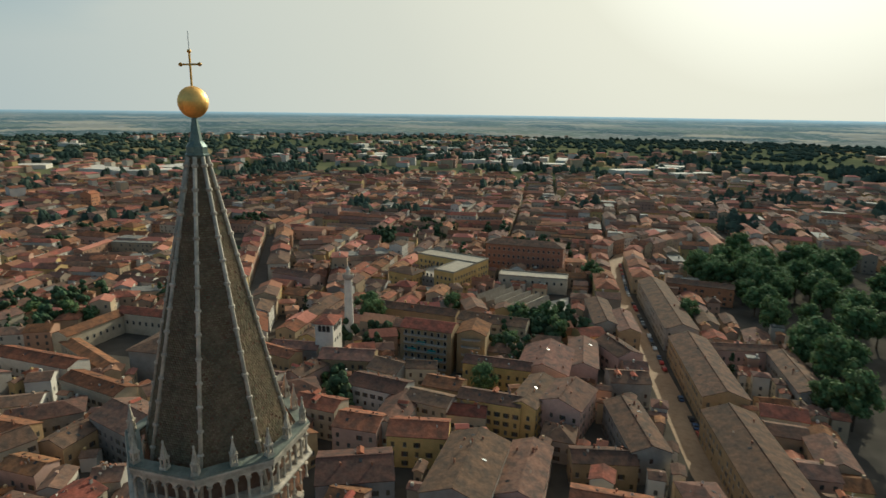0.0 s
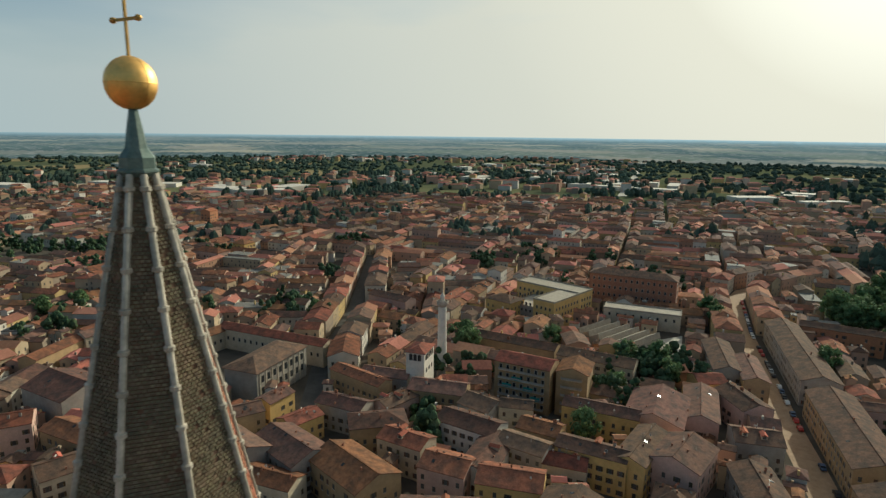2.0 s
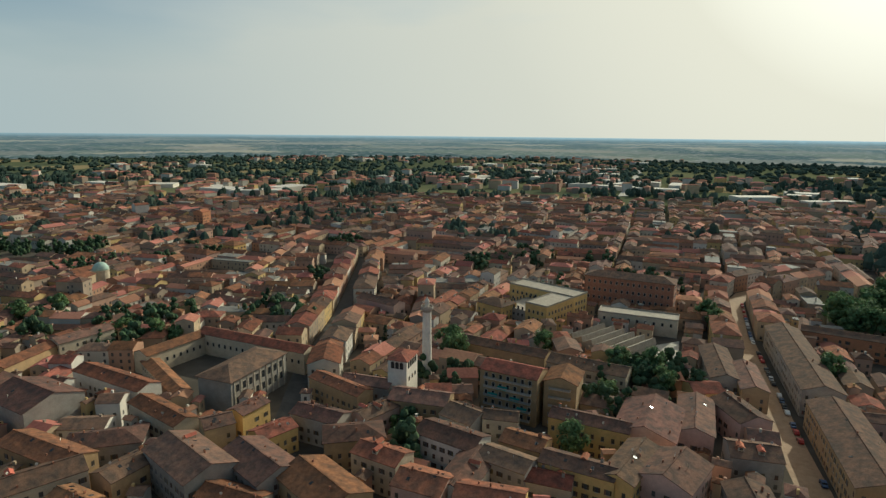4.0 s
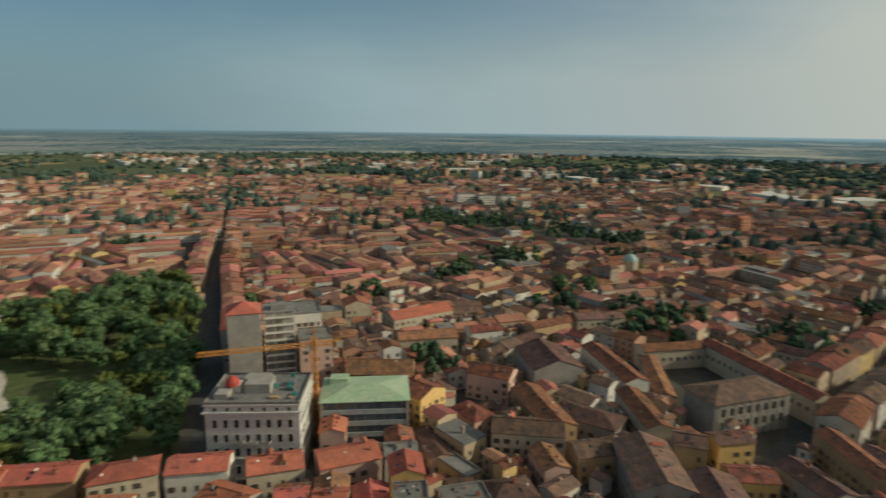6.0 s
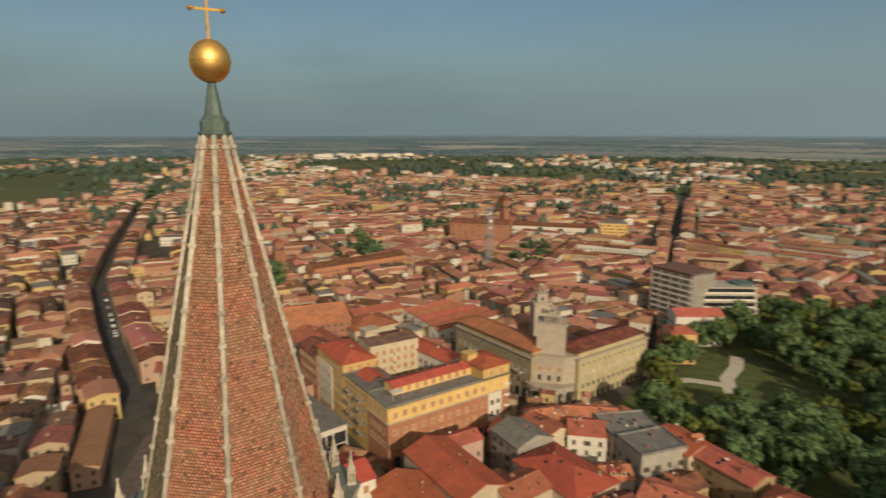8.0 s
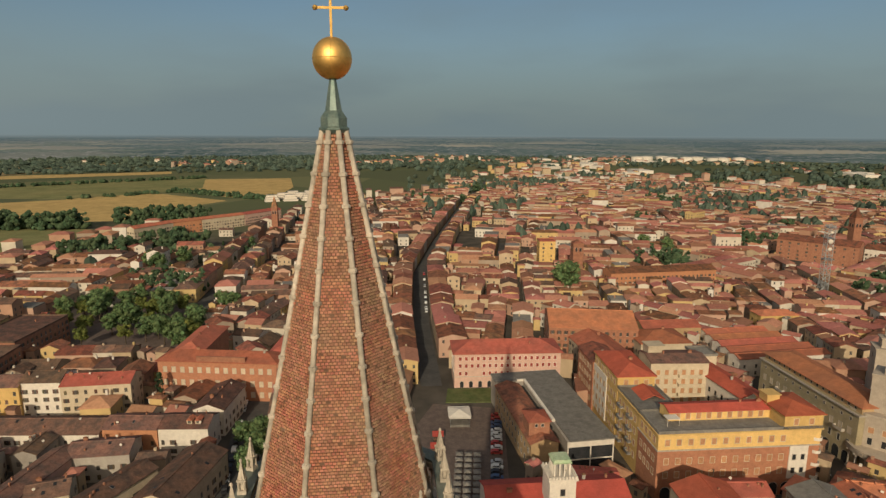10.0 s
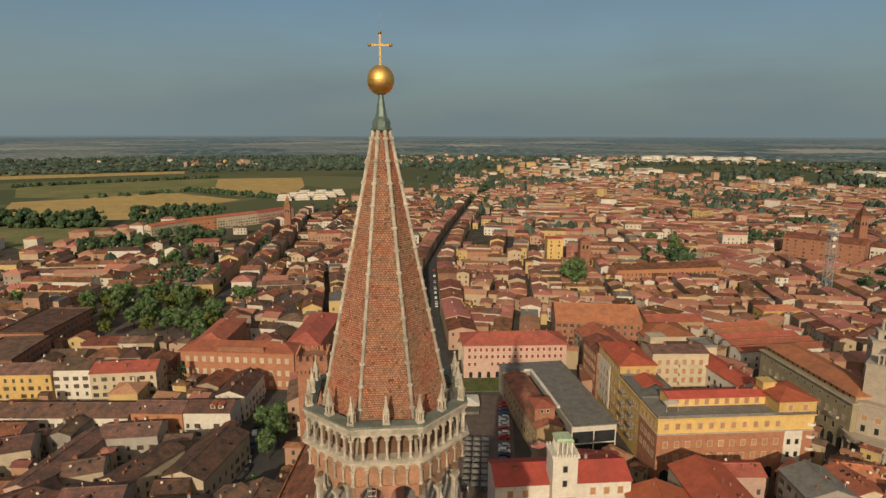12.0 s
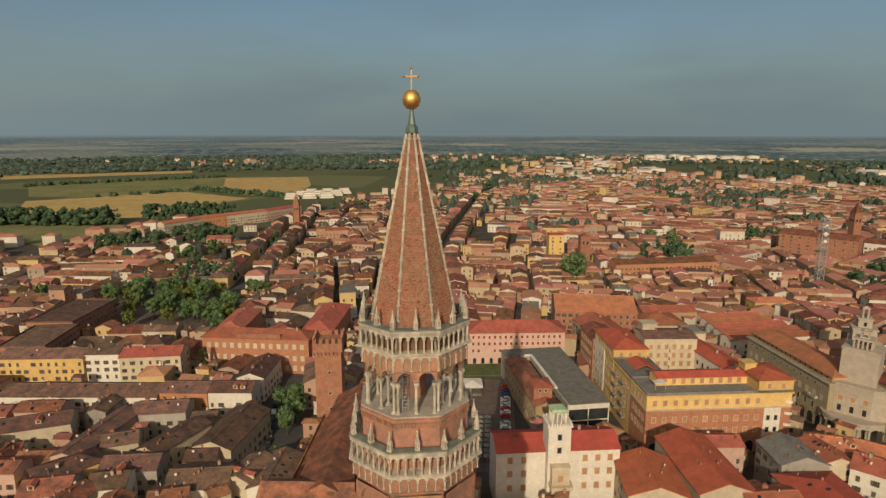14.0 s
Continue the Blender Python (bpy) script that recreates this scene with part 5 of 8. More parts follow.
part("crown_cap", Shape().box(-1.5, -2.1, 37.6, 1.5, 0.9, 38.0).box(-0.5, -1.1, 38.0, 0.5, -0.1, 38.5).mesh("crown_cap", PALE_FACING), GP, at=CT)

# stepped tower with an open lantern behind the government palace
LT = thing("lantern_tower", "pale stepped tower with small open lantern among red roofs", "tower", (165, 207.6, 0, 0, 0, -20))
take(165, 207.6, -20, 10, 10)
part("wall", Shape().box(-4.3, -4.3, 0, 4.3, 4.3, 25).box(-2.5, -2.5, 25.6, 2.5, 2.5, 29).mesh("wall", PALE_FACING), LT)
part("cornice", Shape().box(-4.7, -4.7, 25, 4.7, 4.7, 25.6).mesh("cornice", PALE_FACING), LT)
part("cornice", Shape().box(-2.9, -2.9, 29, 2.9, 2.9, 29.5).mesh("cornice", PALE_FACING), LT)
for x, y in ((-0.9, -0.9), (0.9, -0.9), (-0.9, 0.9), (0.9, 0.9)):
    part("pillar", Shape().box(-0.26, -0.26, 29.5, 0.26, 0.26, 33.3).mesh("pillar", PALE_FACING), LT, at=(x, y, 0))
part("cap", Shape().box(-1.4, -1.4, 33.3, 1.4, 1.4, 33.8).ring([(1.5, 33.8), (0.1, 34.6)], 4, turn=math.pi / 4).mesh("cap", PALE_FACING), LT)
for side_ in range(4):
    part("window", W_DARK, LT, at=pose(0, 0, 0, 0, 0, 90 * side_) @ pose(0, -2.5, 26.2))
    part("window", W_TALL, LT, at=pose(0, 0, 0, 0, 0, 90 * side_) @ pose(0, -4.3, 20.5))

# pink palace
PP = thing("palace", "pink stucco palace with dark red shutters and red hipped roof", "palace", (17.4, 224.6, 0, 0, 0, 7))
take(17.4, 224.6, 7, 46, 17)
a_ = wing(PP, 0, 0, 0, 45.5, 16, 0, 15.5, "pink", R, "hip", 0.4, 0.9)
band(PP, a_, 45.5, 16, 15.0, 0.5, 0.4, STUCCO["white"])
band(PP, a_, 45.5, 16, 4.8, 0.3, 0.15, STONE)
openings(PP, a_, W_RED, 0, 45.5, 16, 17, 12.2)
openings(PP, a_, W_RED, 0, 45.5, 16, 17, 9.0)
openings(PP, a_, W_RED, 0, 45.5, 16, 17, 5.6, skip=(2, 3, 9, 10))
openings(PP, a_, ARCH_2, 0, 45.5, 16, 11, 0.1, None, None, "arch")
for z_ in (5.6, 9, 12.2):
    openings(PP, a_, W_RED, 3, 45.5, 16, 5, z_)
    openings(PP, a_, W_RED, 1, 45.5, 16, 5, z_)
chimneys_on(PP, a_, ((-8, 2, 18), (10, -3, 17.5), (16, 3, 17.6)))

# low bank building with glazed court, and its brick stair tower
LB = thing("office_building", "low flat-roofed grey office building round a glazed court", "office", (30, 178, 0, 0, 0, 13))
take(31, 178, 13, 34, 58)
part("wall", Shape().box(-2, -27.5, 0, 13.5, 27.5, 11.5).box(-13, 20, 0, -2, 27.5, 11.5).mesh("wall", STUCCO["grey"]), LB)
part("roof", Shape().box(-1.2, -28, 11.5, 14, 28, 11.9).box(-13.4, 20, 11.5, -1.2, 28, 11.9).mesh("roof", SLATE), LB, "grey metal roof")
part("court_glass", Shape().box(-4.4, -14, 0, -1.9, 20, 9.5).mesh("court_glass", GLASS_DARK), LB, "glazed court")
part("parapet", Shape().box(-2.2, -14, 11.5, -1.2, 20, 12.3).box(-4.6, 19.6, 11.5, -1.2, 20.2, 12.3).mesh("parapet", STUCCO["white"]), LB, "white parapet edge")
part("old_wing", wall_shape(Shape(), 9, 45, 11, 1.6).mesh("old_wing", STUCCO["ochre"]), LB, at=(-9, -4, 0))
part("old_roof", roof_shape(Shape(), 9, 45, 11, 1.6).mesh("old_roof", TILE_OLD), LB, "brown tiled roof", at=(-9, -4, 0))
for x0_, x1_ in ((-1.65, 5.6), (5.95, 13.2)):
    for z0_, z1_ in ((0.4, 5.0), (5.4, 9.6)):
        part("pane", Shape().box(x0_, -27.66, z0_, x1_, -27.54, z1_).mesh("pane", GLASS_DARK), LB, "large dark glass pane")
for x in (-2, 5.6, 13.2):
    part("post", Shape().box(x, -27.9, 0, x + 0.35, -27.5, 9.6).mesh("post", STUCCO["white"]), LB, "white post of the glass front")
part("fascia", Shape().box(-2, -27.9, 9.6, 13.55, -27.5, 11.4).mesh("fascia", STUCCO["white"]), LB, "white fascia over the glass front")
for x0_, x1_ in ((-1.65, 5.6), (5.95, 13.2)):
    part("rail", Shape().box(x0_, -27.8, 5.0, x1_, -27.5, 5.4).mesh("rail", STUCCO["white"]), LB, "white rail between the panes")
openings(LB, pose(-9, -4, 0), W_DARK, 3, 9, 45, 12, 2.5)
openings(LB, pose(-9, -4, 0), W_DARK, 3, 9, 45, 12, 6.8)
BT = thing("stair_tower", "square brick stair tower with small tiled roof", "tower", (25, 158, 0, 0, 0, 10))
part("wall", Shape().box(-3.4, -4, 0, 3.4, 4, 16.4).mesh("wall", STUCCO["brick"]), BT)
part("roof", roof_shape(Shape(), 6.8, 8, 16.4, 1.1, "hip").mesh("roof", R), BT)
for x in (-1, 1):
    part("window", W_SMALL, BT, at=(x, -4, 14.6))
part("window", W_DARK, BT, at=(1, -4, 9))

# cream house with a turret
CH = thing("turreted_house", "cream stucco house with pale turret, rounded balconies and red roofs", "house", (26, 111, 0, 0, 0, 9))
take(26, 112, 9, 38, 16)
a_ = wing(CH, 0, 3, 0, 36, 12, 0, 18, "white", B, "gable", 0.4)
for z_ in (5.5, 10, 14.2):
    openings(CH, a_, W_BLIND, 0, 36, 12, 3, z_, 6, 17)
    openings(CH, a_, W_BLIND, 0, 36, 12, 2, z_, -16, -8)
    openings(CH, a_, W_BLIND, 1, 36, 12, 3, z_)
TW = pose(-0.6, -2.5, 0)
part("turret", Shape().box(-3.2, -3.2, 0, 3.2, 3.2, 26.5).mesh("turret", STUCCO["white"]), CH, "pale square turret", at=TW)
s = Shape()
for k_ in range(9):
    for x0, y0 in ((-3.4 + k_ * 0.78, -3.5), (-3.4 + k_ * 0.78, 3.1), (-3.5, -3.4 + k_ * 0.78), (3.1, -3.4 + k_ * 0.78)):
        s.box(x0, y0, 26.9, x0 + 0.4, y0 + 0.4, 27.5)
s.box(-3.6, -3.6, 26.4, 3.6, 3.6, 26.9)
part("turret_cornice", s.mesh("turret_cornice", STUCCO["white"]), CH, at=TW)
for k_ in range(4):
    for sx, sy in ((-1.8 + 1.2 * k_, -1.9), (-1.8 + 1.2 * k_, 1.9), (1.9, -1.8 + 1.2 * k_), (-1.9, -1.8 + 1.2 * k_)):
        part("turret_pillar", Shape().box(-0.17, -0.17, 26.9, 0.17, 0.17, 30.2).mesh("turret_pillar", STUCCO["white"]) if "turret_pillar" not in bpy.data.meshes else bpy.data.meshes["turret_pillar"], CH, at=TW @ pose(sx, sy, 0))
part("turret_cap", Shape().box(-2.3, -2.3, 30.2, 2.3, 2.3, 30.5).ring([(3.1, 30.5), (2.6, 31.0)], 4, turn=math.pi / 4).mesh("turret_cap", COPPER_ROOF), CH, "grey green sheet cap", at=TW)
for z_ in (18.5, 22.5):
    part("window", W_DARK, CH, at=TW @ pose(0, -3.2, z_))
part("bay", Shape().box(-2.4, -5.5, 0, 2.6, -3.2, 15).box(-2.8, -6.8, 9, 3.4, -3.2, 10).box(-2.6, -5.8, 15, 2.8, -3.2, 15.5).ring([(3.0, 4.6), (3.0, 5.9)], 20, cy=-5.4).mesh("bay", STUCCO["cream"]), CH, "rounded balcony bay", at=TW)
for z_ in (6.4, 11):
    part("window", W_BLIND, CH, at=TW @ pose(0, -5.5, z_))
chimneys_on(CH, a_, ((8, 1.5, 20), (-12, -2, 19.5), (14, 2, 19.7)))

# grey palace hotel with a cluttered roof
HOTEL_STONE = surface("pale_grey_stone_facing", (0.60, 0.56, 0.50), (0.53, 0.49, 0.44), 3, 0.3, 0.85, vary=0.05, bump=0.15)
W_HOTEL = window_mesh("window", 1.35, 2.6, GLASS_DARK, HOTEL_STONE)
HT = thing("hotel", "tall pale grey palace with dark windows and cluttered roof", "hotel", (166.3, 24.6, 0, 0, 0, -2))
take(166.3, 24.6, -2, 23, 30)
a_ = wing(HT, 0, 0, 0, 22, 28.4, 0, 25, HOTEL_STONE, SLATE, "flat")
band(HT, a_, 22, 28.4, 22.2, 0.5, 0.7, HOTEL_STONE)
band(HT, a_, 22, 28.4, 24.6, 0.5, 0.4, HOTEL_STONE)
band(HT, a_, 22, 28.4, 7, 0.4, 0.3, HOTEL_STONE)
for z_ in (2, 8.0, 12.6, 17.4):
    openings(HT, a_, W_HOTEL, 3, 22, 28.4, 8, z_)
    openings(HT, a_, W_HOTEL, 2, 22, 28.4, 6, z_)
    openings(HT, a_, W_HOTEL, 0, 22, 28.4, 6, z_)
openings(HT, a_, W_SMALL, 3, 22, 28.4, 7, 23.0)
for u_ in (-4, 0, 4):
    part("balcony", balcony_mesh(2.4).mesh("balcony", STONE, STONE), HT, at=a_ @ on_side(3, 22, 28.4, u_, 12.3))
part("roof_hut", Shape().box(-4, -4, 25.3, 3, 4, 28.4).box(3, -2, 25.3, 8, 6, 27.2).box(-8, 8, 25.3, -2, 12, 27).mesh("roof_hut", STUCCO["grey"]), HT)
part("stair_head", Shape().box(-3, 5.5, 25.3, 1.5, 8.5, 27.6).mesh("stair_head", STUCCO["white"]), HT)
tent = solid("roof_awning", Shape().ring([(2.3, 0), (2.2, 1.3), (1.5, 2.3), (0.2, 3.2)], 10).mesh("roof_awning", CLOTH_RED), "bright red domed awning on the hotel roof", "awning", (165, 33, 27.3))
rr = random.Random(8)
for _ in range(26):
    x, y = rr.uniform(-9.5, 9.5), rr.uniform(-12.5, 12.5)
    w = rr.uniform(0.5, 1.4)
    part("roof_unit", Shape().box(-w, -w * 0.6, 0, w, w * 0.6, rr.uniform(0.6, 1.5)).mesh("roof_unit", rr.choice((METAL, STUCCO["white"], STUCCO["grey"], TEAL, STUCCO["ochre"]))), HT, at=(x, y, 25.3, 0, 0, rr.choice((0, 90, 20))))

# office block with copper roof
BAND_GLASS = surface("blue_grey_band_glass", (0.085, 0.098, 0.105), (0.12, 0.13, 0.135), 4, 0.5, 0.2, bump=0.0)
PANEL_GREY = surface("grey_facing_panels", (0.36, 0.36, 0.345), (0.31, 0.31, 0.30), 3, 0.3, 0.7, vary=0.05, bump=0.05)
GB = thing("office_block", "grey office block with bands of glass and a green copper roof", "office", (179.9, -8.1, 0, 0, 0, 1))
take(179.9, -8.1, 1, 21, 31)
part("wall", Shape().box(-9.7, -14.4, 0, 10, 14.4, 17.6).mesh("wall", STUCCO["grey"]), GB)
for y0 in (-14.8, 13.8):
    part("end_pier", Shape().box(-10.4, y0, 0, 10.2, y0 + 1.0, 18.1).mesh("end_pier", CONCRETE), GB, "pale concrete end wall")
for k_ in range(4):
    z0 = 1.3 + 4.1 * k_
    part("window_band", Shape().box(-9.95, -13.8, z0 + 1.7, -9.6, 13.8, z0 + 3.9).mesh("window_band", BAND_GLASS), GB)
    part("spandrel", Shape().box(-10.3, -13.8, z0, -9.6, 13.8, z0 + 1.7).mesh("spandrel", PANEL_GREY), GB)
    for j in range(9):
        part("mullion", Shape().box(-10.1, -0.06, 0, -9.7, 0.06, 2.2).mesh("mullion", METAL) if "mullion" not in bpy.data.meshes else bpy.data.meshes["mullion"], GB, at=(0, -12.4 + 3.1 * j, z0 + 1.7))
part("roof", roof_shape(Shape(), 20, 29.4, 18.1, 1.9, "hip", 0.5).mesh("roof", COPPER_ROOF), GB, "pale green copper sheet roof")
part("roof_house", Shape().box(3, 6, 18.4, 8, 12.5, 20.6).mesh("roof_house", COPPER_ROOF), GB)

# tower block with blank wall, scaffolded balconies beside it
TB = thing("tower_block", "slim tower block with blank grey wall and red hipped roof", "apartment house", (221.7, 42.8, 0, 0, 0, 13))
take(225, 36, 13, 26, 30)
a_ = wing(TB, 0, 0, 0, 13, 12.7, 0, 35, "white", R, "hip", 0.5)
part("blank_wall", Shape().box(-6.8, -6.2, 0.3, -6.48, 6.2, 34.6).mesh("blank_wall", STUCCO["grey"]), TB, "blank grey rendered wall")
for z_ in range(3, 33, 4):
    openings(TB, a_, W_DARK, 0, 13, 12.7, 3, z_)
SB = thing("apartment_block", "apartment block with stacked open balconies and scaffolding", "apartment house", (225.5, 29.5, 0, 0, 0, 13))
part("wall", Shape().box(-3, -6, 0, 9, 6, 33).mesh("wall", STUCCO["grey"]), SB)
for k_ in range(10):
    part("balcony", Shape().box(-5.2, -5.8, 2.2 + 3.2 * k_, -3, 5.8, 2.4 + 3.2 * k_).box(-5.25, -5.8, 2.4 + 3.2 * k_, -5.15, 5.8, 3.2 + 3.2 * k_).mesh("balcony", STUCCO["white"]), SB)
for y0 in (-5.9, -2, 2, 5.7):
    part("post", Shape().box(-5.2, y0, 0, -5.0, y0 + 0.25, 33.5).mesh("post", STUCCO["white"]), SB)
part("roof", Shape().box(-3.5, -6.3, 33, 9.3, 6.3, 33.4).box(-1, -3, 33.4, 5, 3, 35.5).mesh("roof", SLATE), SB)
house(224, 15, 13, 14, 13, 23, "pink", SLATE, "flat", label="pinkish rendered block with flat roof beside the scaffolding", chim=2)
house(241, 26, 13, 18, 22, 29, "white", SLATE, "flat", label="white modern apartment house with flat cluttered roof", chim=2, gap=2.4)
house(246, 52, 13, 22, 13, 22, "grey", R, "hip", label="grey rendered apartment house with red hipped roof")

# tower crane between them
CR = thing("tower_crane", "yellow orange lattice tower crane with long jib", "crane", (178, 9, 0))
def lattice(h, w, r, step):
    s = Shape()
    for sx, sy in ((-1, -1), (1, -1), (1, 1), (-1, 1)):
        s.bar((sx * w / 2, sy * w / 2, 0), (sx * w / 2, sy * w / 2, h), r, 4)
    k = 0
    while k * step < h - 0.1:
        z0, z1 = k * step, min(h, (k + 1) * step)
        c = [(-w / 2, -w / 2), (w / 2, -w / 2), (w / 2, w / 2), (-w / 2, w / 2)]
        for i in range(4):
            a, b = c[i], c[(i + 1) % 4]
            if k % 2:
                a, b = b, a
            s.bar((*a, z0), (*b, z1), r * 0.7, 4)
            s.bar((*a, z0), (*b, z0), r * 0.6, 4)
        k += 1
    return s
part("mast", lattice(38, 1.7, 0.16, 1.6).mesh("mast", CRANE_PAINT), CR)
jib = lattice(46, 1.2, 0.11, 1.5)
jib.moved(pose(0, 0, 35.6, 0, 0, 13) @ pose(0, -9, 0, -90, 0, 0))
part("jib", jib.mesh("jib", CRANE_PAINT), CR)
part("cab", Shape().box(-0.9, 0.9, 33.4, 0.9, 2.7, 35.4).mesh("cab", STUCCO["white"]), CR)
part("counterweight", Shape().box(-0.9, -9.5, 33.8, 0.9, -7.5, 35.8).mesh("counterweight", CONCRETE), CR, at=(0, 0, 0, 0, 0, 13))
part("peak", Shape().bar((0, 0, 37), (0, 0, 42), 0.2, 5).bar((0, 0, 42), (-6.5, 28, 36.4), 0.04, 4).bar((0, 0, 42), (1.9, -8, 36.4), 0.04, 4).mesh("peak", CRANE_PAINT), CR)

# modern apartment house with decks of balconies, stepping down beside the garden
DB = thing("modern_apartments", "modern white apartment house with stacked balconies and dark top", "apartment house", (262, 208, 0, 0, 0, 5))
take(262, 208, 5, 22, 28)
a_ = wing(DB, 0, 0, 0, 19, 26, 0, 31, "grey", SLATE, "flat")
for k_ in range(9):
    z0 = 3.0 + 3.2 * k_
    part("deck", Shape().box(-11.2, -13, z0, -9.4, 13, z0 + 0.25).box(-11.25, -13, z0 + 0.25, -11.1, 13, z0 + 1.1).mesh("deck", STUCCO["white"]), DB, "white balcony deck")
for y0 in (-12.9, -6.5, 0, 6.5, 12.6):
    part("post", Shape().box(-11.2, y0, 0, -10.9, y0 + 0.3, 31).mesh("post", STUCCO["white"]), DB)
part("top_storey", Shape().box(-10.4, -13.2, 31.2, 9.8, 13.2, 32.4).mesh("top_storey", SHUTTER), DB, "dark brown roof edge")
TS = thing("terraced_apartments", "white apartment house stepping down in long terraces beside the garden", "apartment house", (279, 196, 0, 0, 0, -27))
take(285, 192, -27, 46, 22)
for k_ in range(6):
    z0 = 4 * k_
    part("storey", Shape().box(-18 + 1.2 * k_, -7, z0, 18 - 0.5 * k_, 7, z0 + 3.3).mesh("storey", STUCCO["white"]), TS)
    part("deck", Shape().box(-18.6 + 1.2 * k_, -8.4, z0 + 3.3, 18.4 - 0.5 * k_, 7.4, z0 + 4.0).mesh("deck", STONE), TS)
    part("window_band", Shape().box(-17 + 1.2 * k_, -7.06, z0 + 1.0, 17.2 - 0.5 * k_, -6.9, z0 + 2.9).mesh("window_band", GLASS_DARK), TS)
part("cap", Shape().ring([(6, 24), (6, 25.2), (0.5, 26)], 12, cx=10).mesh("cap", COPPER), TS, "grey green rounded cap")
house(243, 182, -27, 24, 13, 16, "white", R, "gable", label="white long house with red roof beside the garden")
house(217, 168, -27, 12, 12, 15, "yellow", R, "hip", label="yellow house with red hipped roof beside the garden")

# brick tower with battlements
BK = thing("brick_tower", "square medieval brick tower with swallow-tail battlements", "tower", (-52, 151, 0, 0, 0, 9))
take(-52, 151, 9, 11, 11)
part("wall", Shape().box(-4.7, -4.7, 0, 4.7, 4.7, 33).box(-5.2, -5.2, 30.2, 5.2, 5.2, 33.4).mesh("wall", STUCCO["brick"]), BK)
s = Shape()
for i in range(32):
    s.box(-5.3 + (i % 8) * 1.36, -5.5, 29.2, -5.3 + (i % 8) * 1.36 + 0.5, -4.7, 30.2) if i < 8 else None
merlon = Shape().box(-0.6, -0.3, 0, 0.6, 0.3, 1.5).add([(-0.6, -0.3, 1.5), (0, -0.3, 1.5), (-0.5, -0.3, 2.3), (-0.6, 0.3, 1.5), (0, 0.3, 1.5), (-0.5, 0.3, 2.3)], [(0, 1, 2), (5, 4, 3), (0, 2, 5, 3), (1, 4, 5, 2)]).add([(0.6, -0.3, 1.5), (0, -0.3, 1.5), (0.5, -0.3, 2.3), (0.6, 0.3, 1.5), (0, 0.3, 1.5), (0.5, 0.3, 2.3)], [(2, 1, 0), (3, 4, 5), (3, 5, 2, 0), (2, 5, 4, 1)]).mesh("merlon", STUCCO["brick"])
for i in range(5):
    for sd in range(4):
        part("merlon", merlon, BK, at=on_side(sd, 10.4, 10.4, -4.4 + 2.2 * i, 33.4, -0.3))
part("corbels", s.mesh("corbels", STUCCO["brick"]), BK, kind="stuff")
for z_ in (8, 14, 22):
    part("window", W_SMALL, BK, at=(0.4, -4.7, z_))

# russet palace with pale windows, three wings
RP = thing("palace", "long russet brick palace with rows of pale windows and red roof", "palace", (-98.9, 201.4, 0))
take(-98.9, 203, 0, 51, 14)
take(-117, 222, 5, 14, 38)
take(-75, 228, 2, 16, 48)
for (x, y, rot, w, d) in ((0, 0, 0, 49, 12), (-18.5, 20, 5, 12, 34), (24, 27, 2, 14, 44)):
    a_ = wing(RP, x, y, rot, w, d, 0, 16.5, RUSSET, R, "hip", 0.42, 0.8)
    band(RP, a_, w, d, 16.0, 0.5, 0.4, STONE)
    for z_ in (1.6, 6.2, 11.6):
        openings(RP, a_, W_PALE, 0 if w > d else 3, w, d, 13 if w > d else 9, z_)
part("parapet", Shape().box(-8, -6.5, 16.5, 12, -5.6, 18.6).mesh("parapet", STUCCO["brick"]), RP)
chimneys_on(RP, Matrix(), ((-10, 0, 18.8), (6, 1, 18.8), (18, -1, 18.8), (-18, 18, 18.8), (-19, 28, 18.4), (24, 20, 18.9), (25, 35, 18.8)))

# cathedral beside the tower
CA = thing("cathedral", "long brown brick cathedral with red tiled roofs", "church", (-33, 96, 0, 0, 0, 3))
take(-33, 92, 3, 27, 68)
a_ = wing(CA, 0, 4, 0, 15, 56, 0, 23, "brick", TILE_OLD, "gable", 0.55)
l_ = wing(CA, -10.3, 4, 0, 5.5, 56, 0, 15, "brick", TILE_OLD, "flat")
r_ = wing(CA, 10.3, 4, 0, 5.5, 56, 0, 15, "brick", TILE_OLD, "flat")
t_ = wing(CA, 4, -22, 0, 38, 15, 0, 22, "brick", TILE_OLD, "gable", 0.55)
openings(CA, r_, W_TALL, 1, 5.5, 56, 9, 8)
openings(CA, a_, W_TALL, 1, 15, 56, 9, 17)
openings(CA, l_, W_TALL, 3, 5.5, 56, 9, 8)
openings(CA, t_, W_TALL, 0, 38, 15, 6, 12)

# white minaret-like tower over a loggia
MN = thing("slender_tower", "slender round whitish tower with gallery and small lantern", "tower", (126.2, -197.8, 0))
take(126, -197, 17, 8, 8)
part("shaft", Shape().ring([(2.2, 0), (2.1, 12), (1.8, 34.0)], 20).mesh("shaft", STUCCO["white"]), MN)
part("gallery", Shape().ring([(1.8, 33.2), (2.6, 34.6), (2.6, 35.0)], 20).ring([(2.6, 35.0), (2.6, 35.9), (2.5, 35.9), (2.5, 35.0)], 20, cap=False).mesh("gallery", STONE), MN)
part("lantern", Shape().ring([(1.0, 35.0), (0.95, 37.6), (1.2, 37.8), (0.55, 38.9), (0.1, 39.8)], 12).bar((0, 0, 39.6), (0, 0, 41.6), 0.06).mesh("lantern", STUCCO["white"]), MN)
for z_ in (20, 25, 30):
    part("window", W_SMALL, MN, at=pose(0, 0, z_, 0, 0, -30) @ pose(0, -1.9, 0))
